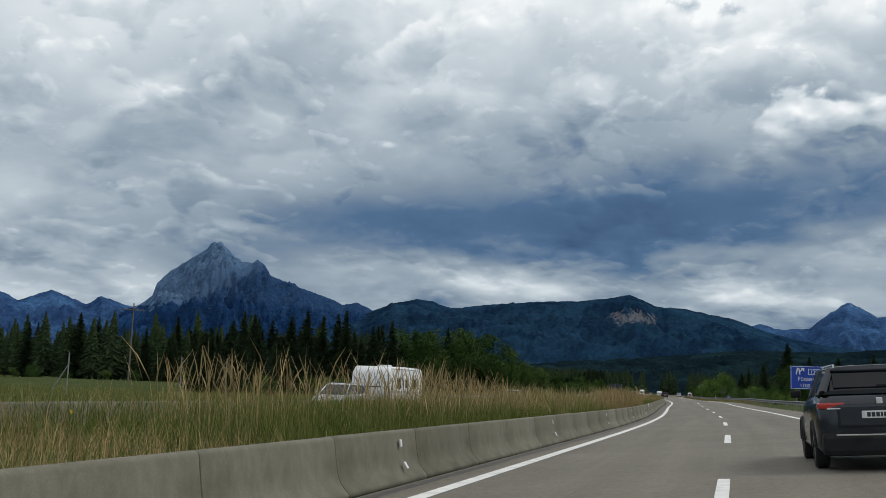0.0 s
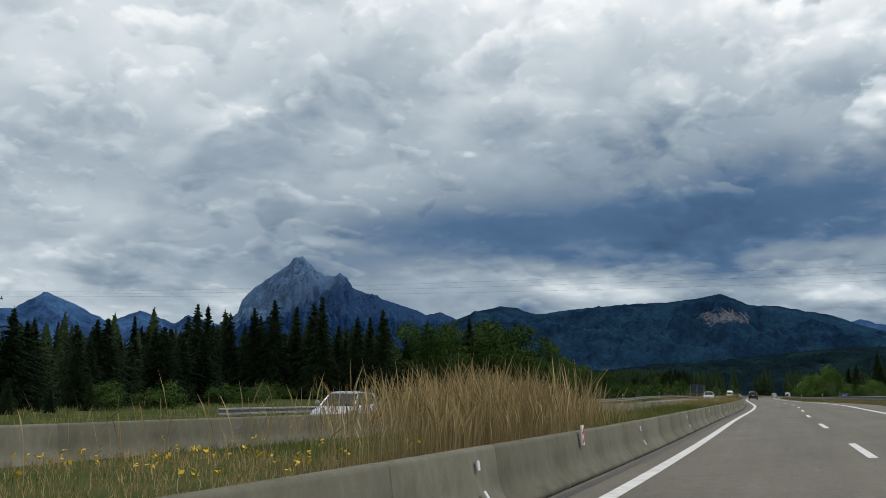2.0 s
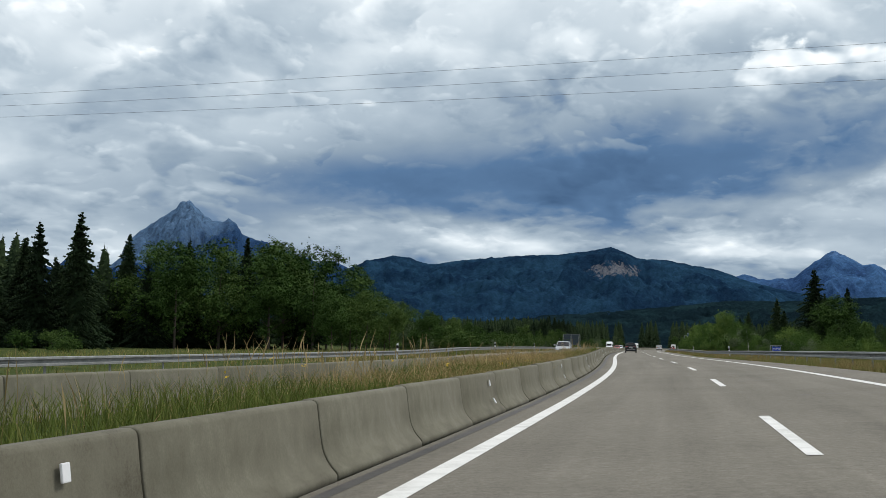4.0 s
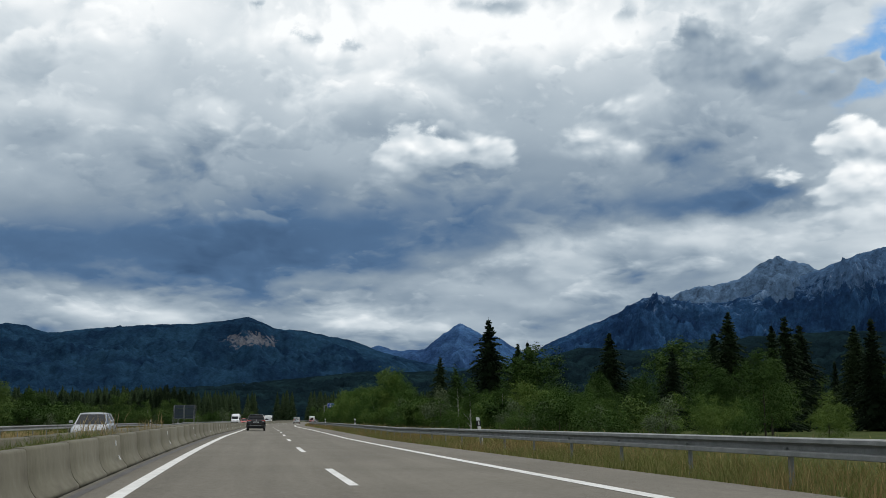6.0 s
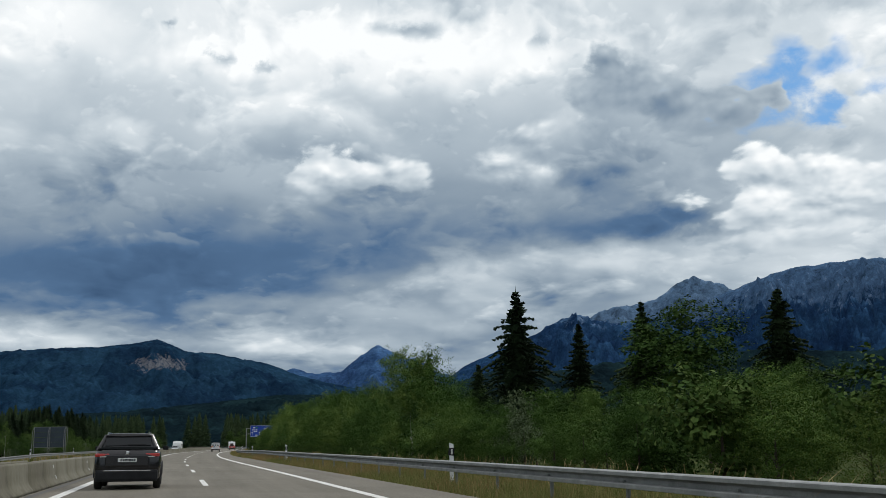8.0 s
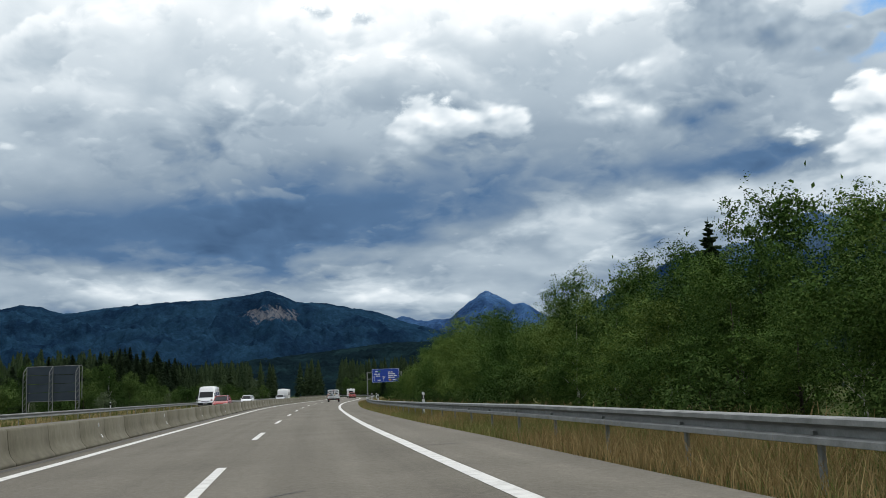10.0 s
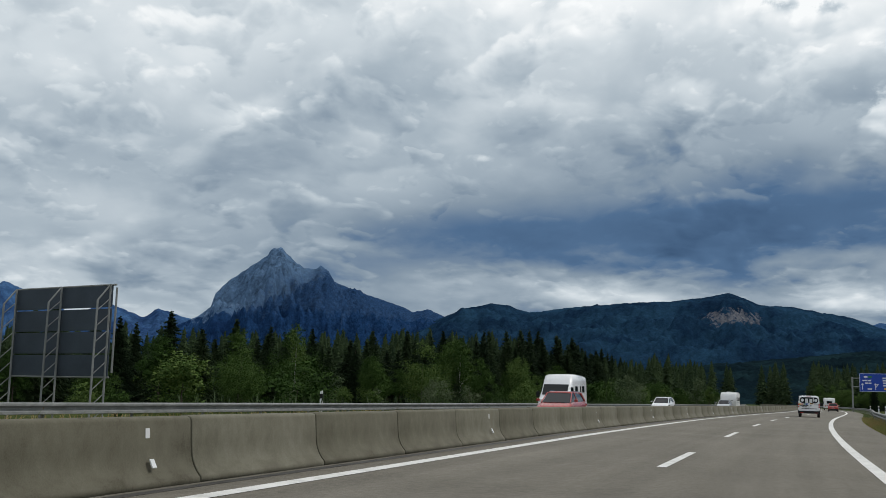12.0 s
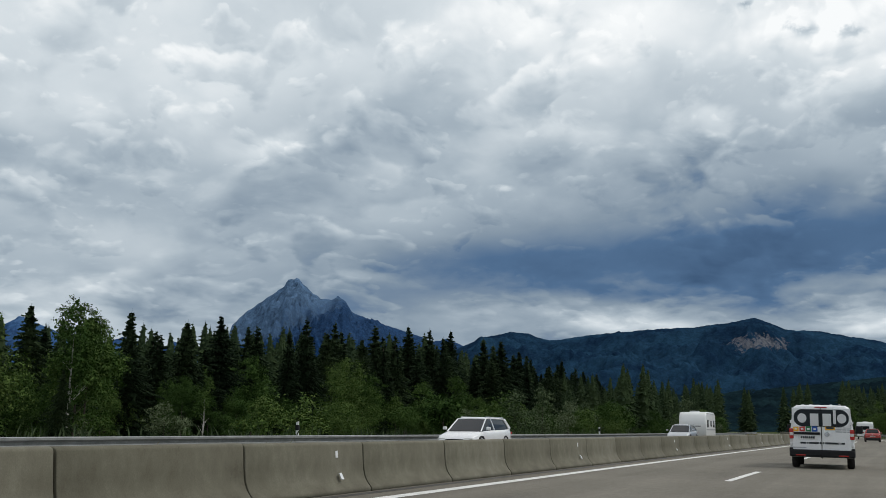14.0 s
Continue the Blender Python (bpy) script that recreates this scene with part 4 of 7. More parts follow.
def build_woods():
    rng = random.Random(11)
    # spruces beside the median, early on the way
    for x, y, h in ((-62, 281, 16.6), (-66, 279, 15.2), (-72, 277, 18.6), (-75, 280, 18.0), (-79, 281, 17.4), (-82, 278, 18.4), (-85.5, 277, 16.8), (-90, 276, 16.0), (-94, 275, 17.2), (-98, 278, 17.8), (-68, 290, 16), (-90, 288, 16.2), (-103, 283, 16)):
        plant_at("spruce", x, y, -0.5, h, rng, 1.08)
    for i in range(56):
        w = i / 55
        x = -104 - 170 * w + rng.uniform(-4, 4)
        y = 292 + 75 * w + rng.uniform(-10, 14)
        if i % 3 == 0:
            plant_at("spruce", x, y, -0.6, rng.uniform(14.0, 19.5), rng, rng.uniform(0.85, 1.15))
        else:
            far_tree((x, y, -0.6), rng.uniform(14.0, 19.5))
    for i in range(40):
        plant_at("spruce", -62 - 60 * rng.random(), 284 + 14 * rng.random(), -0.6, rng.uniform(11, 15), rng, 1.1)
    for x, y, h in ((-34, 306, 8.4), (-30, 303, 7.0), (-37, 300, 8.0), (-26, 309, 6.0)):
        plant_at("tree", x, y, -0.5, h, rng, 1.1)
    for i in range(24):
        plant_at("spruce", -66 - rng.random() * 60, 296 + rng.random() * 40, -0.6, rng.uniform(12, 15.5), rng)
    for i in range(26):
        plant_at("shrub", -40 - 150 * rng.random(), 262 + rng.uniform(-8, 10), -0.5, rng.uniform(1.6, 3.4), rng, 1.1)
    for i in range(30):
        w = i / 29
        x, y = -45 - 14 * w + rng.uniform(-4, 4), 152 + 66 * w + rng.uniform(-3, 3)
        plant_at("spruce", x - 3, y, -0.6, rng.uniform(5.0, 7.2) * (1 + 0.35 * w), rng, 1.35)
        plant_at(rng.choice(("shrub", "spruce")), x + 4, y, -0.6, rng.uniform(1.6, 2.6), rng, 1.3)
    # stand of tall broadleaved trees
    for x, y, h in ((-40, 318, 11.5), (-45.5, 317, 15.6), (-52, 322, 17.0), (-59, 314, 16.4), (-48, 331, 16.6), (-64, 325, 16), (-55, 338, 15.5), (-42, 328, 13.6), (-68, 312, 15.5), (-62, 306, 15), (-72, 320, 16.5), (-50, 311, 14.5), (-56, 326, 17)):
        plant_at("tree", x, y, -0.5, h, rng, 1.1)
    for x, y, h in ((-57, 319, 17.5), (-66, 318, 17), (-74, 314, 17.5), (-50, 325, 15.5)):
        plant_at("spruce", x, y, -0.5, h, rng, 1.1)
    # edge of the wood on the far side of the opposite carriageway
    for i in range(96):
        s = 330 + 4.4 * i + rng.uniform(-2, 2)
        deep = 31 + 10 * rng.random()
        plant(rng.choice(("shrub", "shrub", "tree", "willow", "shrub")), s, -deep, rng.uniform(1.8, 3.8) * float(np.interp(s, (430, 470), (1.35, 1.0))), rng, rng.uniform(1.0, 1.4))
        if i % 2 == 0 or s < 450:
            plant("tree", s + 2, -deep - rng.uniform(5, 14), rng.uniform(3.8, 5.6) * float(np.interp(s, (330, 430, 470), (1.7, 1.5, 1.0))), rng, rng.uniform(0.8, 1.1))
    for i in range(150):
        s = 440 + 2.25 * i + rng.uniform(-1.2, 1.2)
        top = float(np.interp(s, (440, 520, 560, 591, 640, 665, 720, 780), (7.0, 8.0, 8.8, 10.4, 13.6, 15.0, 14.2, 13.5)))
        h = top * (1.06 if i % 5 == 0 else rng.uniform(0.78, 1.0))
        plant("spruce", s, -rng.uniform(50, 57), h, rng, rng.uniform(1.15, 1.5) * (1.0 if s < 600 else 0.92))
        far_tree(ground_point(s + 1.1, -rng.uniform(58, 66)), top * rng.uniform(0.85, 1.05))
        far_tree(ground_point(s + 0.4, -rng.uniform(66, 80)), top * rng.uniform(0.9, 1.1))
    for i in range(90):
        x = -56 - 190 * (i / 90) + rng.uniform(-3, 3)
        far_tree((x, 590 + 0.5 * (-60 - x) + 30 * rng.random(), -0.7), rng.uniform(10.0, 14.0) * (0.74 if x > -120 else 1.0))
    for s, u, h, kind in ((546, -32.8, 3.2, "willow"), (659, -34.1, 5.2, "willow"), (712, -27.6, 7.0, "willow"), (620, -42, 6.4, "tree"), (585, -45, 6.0, "birch"), (528, -37.5, 8.0, "birch"), (530, -38.5, 7.0, "tree"), (487, -36, 8.2, "tree"), (491, -39, 7.5, "tree"), (480, -37, 7.0, "tree"), (524, -40, 6.4, "tree"), (519, -37, 5.0, "tree"), (515, -41, 5.6, "tree"), (561, -36, 4.4, "spruce"), (563, -37, 8.2, "tree"), (561.5, -36, 8.9, "birch"), (567, -40, 7.6, "tree"), (558, -39, 7.4, "tree"), (590, -44, 7.2, "tree"), (604, -43, 7.6, "tree"), (613, -45, 6.8, "tree"), (640, -46, 8.0, "tree")):
        plant(kind, s, u, h, rng, 0.9)
    for i in range(56):
        plant("tree", 556 + 3.8 * i + rng.uniform(-2, 2), -rng.uniform(43, 52), rng.uniform(3.6, 6.0), rng, 0.9)
    for i in range(44):
        plant(rng.choice(("tree", "willow", "shrub", "tree")), 596 + 4.6 * i + rng.uniform(-2, 2), -rng.uniform(25, 34), rng.uniform(2.6, 5.6), rng, rng.uniform(0.9, 1.2))
    # right-hand side
    for x, y, h, kind in ((43, 445, 22.0, "spruce"), (50, 440, 17, "spruce"), (37.3, 391, 13.0, "spruce"), (39, 386, 12.0, "tree"), (53.6, 397, 15.4, "spruce"), (51.9, 361.8, 11.2, "tree"), (57.9, 361, 15.0, "spruce"),
                          (47, 352, 9.6, "spruce"), (60, 350, 13.5, "spruce"), (66, 342, 12.5, "spruce"), (58, 372, 10.0, "spruce"), (64, 380, 14, "spruce"), (72, 356, 13, "spruce"), (62, 325, 10, "spruce"), (75, 330, 12, "spruce"), (54, 341, 11.5, "spruce"), (70, 366, 14, "spruce"),
                          (39.7, 602, 16.6, "spruce"), (36, 597, 14, "spruce"), (37, 474, 16.0, "spruce"), (34, 432, 11, "spruce")):
        plant_at(kind, x, y, -0.4, h, rng, 1.3)
    for i in range(44):
        plant_at(rng.choice(("spruce", "tree", "tree")), 66 + 110 * rng.random(), 300 + 170 * rng.random(), -0.6, rng.uniform(9, 12.5), rng)
    for i in range(42):
        s = 40 + 6.2 * i + rng.uniform(-2, 2)
        plant(rng.choice(("shrub", "tree", "shrub")), s, rng.uniform(26, 46), rng.uniform(2.0, 4.0), rng)
    for i in range(30):
        s = 280 + 3.0 * i
        low = float(np.interp(s, (296, 318), (0.62, 1.0)))
        plant(rng.choice(("shrub", "shrub", "willow")), s + rng.uniform(-1, 1), rng.uniform(12.5, 18), rng.uniform(2.4, 4.0) * low, rng)
        plant("thicket", s + rng.uniform(-1, 1), rng.uniform(17, 26), rng.uniform(3.2, 5.0) * low, rng, 1.0)
        plant("thicket", s + 1.5 + rng.uniform(-1, 1), rng.uniform(12.5, 16.5), rng.uniform(2.4, 3.7) * low, rng, 1.15)
    for s, u, h in ((306, 12.2, 4.6), (315, 13.0, 5.6), (311, 15.5, 4.8)):
        plant("birch", s, u, h, rng, 1.05)
    for i in range(26):
        plant("tree", 296 + 5.0 * i + rng.uniform(-2, 2), rng.uniform(28, 42), rng.uniform(4.5, 6.5), rng, 0.95)
    # dense thicket close to the rail
    for i in range(50):
        s = 366 + 3.2 * i
        front = float(np.interp(s, (362, 378, 390, 410, 430, 460), (0.60, 0.85, 0.95, 0.9, 0.85, 0.85)))
        back = float(np.interp(s, (362, 378, 390, 410, 430, 520), (0.50, 0.70, 0.85, 0.92, 1.0, 1.1)))
        plant("thicket", s + rng.uniform(-1, 1), rng.uniform(11.4, 12.6), rng.uniform(4.0, 5.4) * front, rng, 1.05)
        plant("thicket", s + 1.6 + rng.uniform(-1, 1), rng.uniform(14.5, 17.5), rng.uniform(5.8, 8.2) * back, rng, 0.9)
        if i % 2:
            plant("shrub", s + 0.7, rng.uniform(9.8, 10.6), rng.uniform(1.2, 2.2), rng, 0.9)
    for s, u, h in ((391, 16.5, 9.0), (395, 17.6, 9.6), (388, 18.2, 9.0), (399, 18.5, 8.6)):
        plant("thicket", s, u, h, rng, 0.9)
    for i in range(12):
        plant("birch", 372 + 5 * i, rng.uniform(12.0, 13.0), rng.uniform(4.5, 6.0), rng, 0.9)
    # low growth and wood beyond the board
    for i in range(40):
        s = 530 + 4.4 * i
        plant("shrub", s, rng.uniform(17, 24), rng.uniform(1.2, 2.2), rng, 1.1)
    for i in range(60):
        plant(rng.choice(("spruce", "tree")), rng.uniform(722, 860), rng.uniform(12, 60), rng.uniform(6.0, 9.5), rng, 1.0)


build_woods()


def build_far_wood():
    """Distant spruce forest that nobody could count, behind the nearer trees."""
    rng = np.random.RandomState(44)
    kinds = []
    for i in range(3):
        vs, fs = far_spruce_crown(14.0, 3.6, 200 + i, 0.62, 9)
        kinds.append((np.array(vs), [f for f in fs]))
    spots = list(FAR_TREES)
    for i in range(260):
        p = ground_point(690 + 330 * rng.rand(), -rng.uniform(33, 66))
        spots.append((p.x, p.y, -0.8, rng.uniform(8.5, 13.5)))
    for i in range(230):
        s = 640 + 320 * rng.rand()
        p = ground_point(s, -rng.uniform(66, 125))
        spots.append((p.x, p.y, -0.8, rng.uniform(10.5, 15.5)))
    for i in range(620):
        x, y = -360 + 620 * rng.rand(), 840 + 260 * rng.rand()
        road = float(np.interp(y, LINE_Y, LINE_X))
        if y > 1070 or not road - 26 < x < road + 13:
            spots.append((x, y, -0.9, rng.uniform(15, 19) + 0.030 * (y - 840)))
    for i in range(130):
        x = -70 - 260 * rng.rand()
        spots.append((x, 625 + 0.5 * (-60 - x) + 50 * rng.rand(), -0.9, rng.uniform(12, 16)))
    for i in range(150):
        w = rng.rand()
        spots.append((-75 - 230 * w, 300 + 85 * w + 40 * rng.rand(), -0.7, rng.uniform(14, 18)))
    vs, fs = [], []
    for n, (x, y, z, h) in enumerate(spots):
        v, f = kinds[n % 3]
        k, a = h / 14.0, rng.uniform(0, 6.28)
        c, sn = math.cos(a) * k, math.sin(a) * k
        b = len(vs)
        vs.extend(zip(v[:, 0] * c - v[:, 1] * sn + x, v[:, 0] * sn + v[:, 1] * c + y, v[:, 2] * k + z))
        fs.extend(tuple(q + b for q in face) for face in f)
    tagged(mesh_ob("spruce_forest", vs, fs, M["spruce"]), "dark distant spruce forest behind the road", "forest", kind="stuff")


build_far_wood()
for kit in KIT.values():
    for src in kit:
        for o in list(src.children_recursive) + [src]:
            bpy.data.objects.remove(o)


# ---------------------------------------------------------------- grass
def blades(name, s, u, base, height, width, mat, label, seed, lean=0.35, head=False):
    """Single blades of grass: bent strips, with an ear at the tip where head is set."""
    rng = np.random.RandomState(seed)
    n = len(s)
    a = np.interp(s, GRID_S, HEADING)
    x = np.interp(s, GRID_S, LINE_X) + np.cos(a) * u
    y = np.interp(s, GRID_S, LINE_Y) + np.sin(a) * u
    z = base
    t = rng.uniform(0, 6.283, n)
    ax, ay = np.cos(t), np.sin(t)
    lx, ly = rng.normal(0, lean, n) * height, rng.normal(0, lean, n) * height
    w = width * rng.uniform(0.7, 1.3, n)
    lv = [(0.0, 0.0, 1.0), (0.25, 0.55, 0.8), (1.0, 1.0, 0.12 if not head else 0.5)]
    if head:
        lv = [(0.0, 0.0, 0.6), (0.3, 0.62, 0.5), (0.62, 0.84, 2.6), (1.0, 1.0, 0.4)]
    rows = []
    for bend, up, wide in lv:
        px, py, pz = x + lx * bend, y + ly * bend, z + height * up - 0.03
        rows.append(np.stack([np.stack([px - ax * w * wide / 2, py - ay * w * wide / 2, pz], 1), np.stack([px + ax * w * wide / 2, py + ay * w * wide / 2, pz], 1)], 1))
    v = np.stack(rows, 1).reshape(-1, 3)
    m = 2 * len(lv)
    i = np.arange(n)[:, None] * m
    quads = np.concatenate([i + np.array([[2 * j, 2 * j + 1, 2 * j + 3, 2 * j + 2]]) for j in range(len(lv) - 1)], 0)
    return tagged(new(name, arrays_ob(name, v, quads, mat)), label, "grass", kind="stuff")


def ground_np(s, u):
    g = np.array([[ground_at(a, b) for b in GU] for a in GS])
    i = np.clip(((s - GS[0]) / (GS[1] - GS[0])), 0, len(GS) - 1.001)
    j = np.clip(((u - GU[0]) / (GU[1] - GU[0])), 0, len(GU) - 1.001)
    i0, j0 = i.astype(int), j.astype(int)
    fi, fj = i - i0, j - j0
    z = g[i0, j0] * (1 - fi) * (1 - fj) + g[i0 + 1, j0] * fi * (1 - fj) + g[i0, j0 + 1] * (1 - fi) * fj + g[i0 + 1, j0 + 1] * fi * fj
    return z + np.interp(s, GRID_S, CREST)


def build_grass():
    global GS, GU
    rng = np.random.RandomState(5)
    far = lambda s: np.interp(s, FAR_BARRIER_AT, FAR_BARRIER_U)
    patch = lambda s, u, f, o: np.array([noise.noise(Vector((a * f + o, b * f, o))) for a, b in zip(s, u)])
    # median
    GS, GU = np.arange(-40, 400, 6.0), np.arange(-17, -5, 0.5)
    n = 170000
    s = rng.uniform(0, 345, n)
    w = rng.rand(n) ** 1.25
    u = -5.45 + (far(s) + 0.55 + 5.45) * w
    keep = (far(s) < -6.7) & (u < -5.4)
    s, u = s[keep], u[keep]
    dry = patch(s, u, 0.11, 3.0) + 0.35 * patch(s, u, 0.6, 8.0)
    h = np.clip(0.46 + 0.28 * patch(s, u, 0.07, 20.0) + 0.12 * rng.normal(size=len(s)) + 0.36 * np.clip((s - 60) / 9, 0, 1) * np.clip((118 - s) / 14, 0, 1) + 0.24 * np.exp(-((s - 224) / 18) ** 2), 0.16, 1.2)
    h *= 1 - 0.58 * np.clip((s - 104) / 6, 0, 1) * np.clip((150 - s) / 12, 0, 1)
    z = ground_np(s, u)
    d = dry + 0.25 * rng.normal(size=len(s)) > np.where(s < 63, -0.30, np.where((s > 104) & (s < 129), -0.62, np.where((s > 196) & (s < 246), -0.25, 0.52)))
    blades("meadow_grass", s[~d], u[~d], z[~d], h[~d], 0.013, M["grass"], "uneven green meadow grass on the median", 1)
    blades("dry_meadow_grass", s[d], u[d], z[d], h[d] * 1.05, 0.011, M["straw"], "straw-coloured dry grass on the median", 2)
    m = 6500
    s, u = rng.normal(93.5, 3.6, m), rng.uniform(-9.8, -5.7, m)
    blades("tall_meadow_grass", s, u, ground_np(s, u), rng.uniform(0.75, 1.45, m) * np.exp(-((s - 93.5) / 9) ** 2), 0.012, M["verge"], "tall lush grass clump on the median", 14, 0.2)
    # tall seeding stalks in clumps
    m = 14000
    s = rng.uniform(2, 330, m)
    u = -5.7 + (far(s) + 5.7 + 0.8) * rng.rand(m)
    s[9500:] = rng.normal(131.0, 3.0, 4500)
    u[9500:] = rng.normal(-7.5, 0.95, 4500)
    s[:1500] = rng.normal(130.5, 2.6, 1500)
    u[:1500] = rng.normal(-7.4, 0.9, 1500)
    c = patch(s, u, 0.16, 40.0)
    c[:1500] = 0.45 + 0.45 * rng.rand(1500)
    c[9500:] = 0.25 + 1.0 * rng.rand(4500) * np.exp(-((s[9500:] - 130) / 4.0) ** 2)
    s[1500:3100] = rng.normal(92, 9, 1600)
    u[1500:3100] = rng.uniform(-9.5, -5.8, 1600)
    c[1500:3100] = 0.2 + 0.45 * rng.rand(1600) * (patch(s[1500:3100], u[1500:3100], 0.35, 4.0) > -0.1)
    for k, (cs, cu) in enumerate(((65.0, -8.2), (69.5, -7.3), (74.0, -7.2), (78.5, -7.8))):
        sl = slice(3100 + 170 * k, 3270 + 170 * k)
        s[sl], u[sl] = rng.normal(cs, 1.1, 170), rng.normal(cu, 0.7, 170)
        c[sl] = 0.5 + 0.5 * rng.rand(170)
    u = np.minimum(u, -5.6)
    keep = (far(s) < -7.2) & (c > 0.16)
    s, u, c = s[keep], u[keep], c[keep]
    blades("seeding_grass", s, u, ground_np(s, u), np.clip(0.85 + 0.9 * c + 0.16 * rng.normal(size=len(s)), 0.6, 2.3), 0.008, M["seed"], "tall pale seeding grass stalks on the median", 3, 0.16, True)
    # verge on the right
    GS, GU = np.arange(30, 720, 6.0), np.arange(5.5, 14, 0.5)
    n = 190000
    s = 215 + 330 * rng.rand(n)
    u = 5.95 + 4.2 * rng.rand(n) ** 1.35
    dry = patch(s, u, 0.10, 13.0) + 0.5 * patch(s, u, 0.7, 18.0)
    h = np.clip(0.22 + 0.09 * (u - 6) + 0.10 * rng.normal(size=n), 0.08, 0.7)
    z = ground_np(s, u)
    d = dry + 0.3 * rng.normal(size=n) > 0.28
    blades("verge_grass", s[~d], u[~d], z[~d], h[~d], 0.011, M["verge"], "rough green verge grass under the guard rail", 4)
    blades("dry_verge_grass", s[d], u[d], z[d], h[d] * 1.3, 0.011, M["straw"], "dry yellow grass on the verge", 5)
    m = 2600
    s = rng.uniform(230, 560, m)
    u = rng.uniform(7.3, 11.0, m)
    blades("seeding_verge_grass", s, u, ground_np(s, u), rng.uniform(0.5, 1.05, m), 0.0055, M["straw"], "seeding grass stalks behind the guard rail", 6, 0.22, True)
    # far verge on the left
    GS, GU = np.arange(150, 820, 6.0), np.arange(-34, -14, 0.5)
    n = 42000
    s = 240 + 540 * rng.rand(n)
    u = far(s) - 10.7 - 7.0 * rng.rand(n)
    dry = patch(s, u, 0.12, 33.0)
    z = ground_np(s, u)
    h = np.clip(0.45 + 0.18 * rng.normal(size=n), 0.15, 1.0)
    d = dry > 0.02
    blades("far_verge_grass", s[~d], u[~d], z[~d], h[~d], 0.035, M["grass"], "green grass on the far verge", 7)
    blades("dry_far_verge_grass", s[d], u[d], z[d], h[d], 0.03, M["straw"], "dry brown grass on the far verge", 8)
    m = 1400
    s = rng.uniform(486, 600, m)
    u = rng.uniform(-20.5, -17.4, m)
    blades("far_verge_weeds", s, u, ground_np(s, u), rng.uniform(0.6, 1.35, m), 0.02, M["willow"], "tall grey-green weeds behind the far guard rail", 12, 0.14, True)
    # meadow before the early spruces
    n = 26000
    GS, GU = np.arange(-20, 420, 8.0), np.arange(-70, -20, 1.0)
    s = 20 + 330 * rng.rand(n)
    u = far(s) - 11 - 34 * rng.rand(n)
    blades("wild_meadow", s, u, ground_np(s, u), np.clip(0.7 + 0.25 * rng.normal(size=n), 0.2, 1.4) * np.interp(s, (105, 125), (1.0, 0.45)), 0.035, M["grass"], "tall green weeds before the wood", 9)


build_grass()


# ---------------------------------------------------------------- vehicles
def gloss(name, base, rough=0.25, metal=0.0, coat=0.6):
    def build(k, bsdf):
        p = coords(k)
        n = k.noise(p, 2.2, 5, 0.6)
        f = k.noise(p, 40.0, 3, 0.6)
        k.link(k.mix(k.math("MULTIPLY", n, 0.35), base, [c * 0.72 + 0.02 for c in base]), bsdf.inputs["Base Color"])
        k.link(k.math("MULTIPLY_ADD", f, 0.18, rough - 0.06), bsdf.inputs["Roughness"])
        bsdf.inputs["Coat Weight"].default_value = coat
    return material(name, base, rough, metal, build=build)


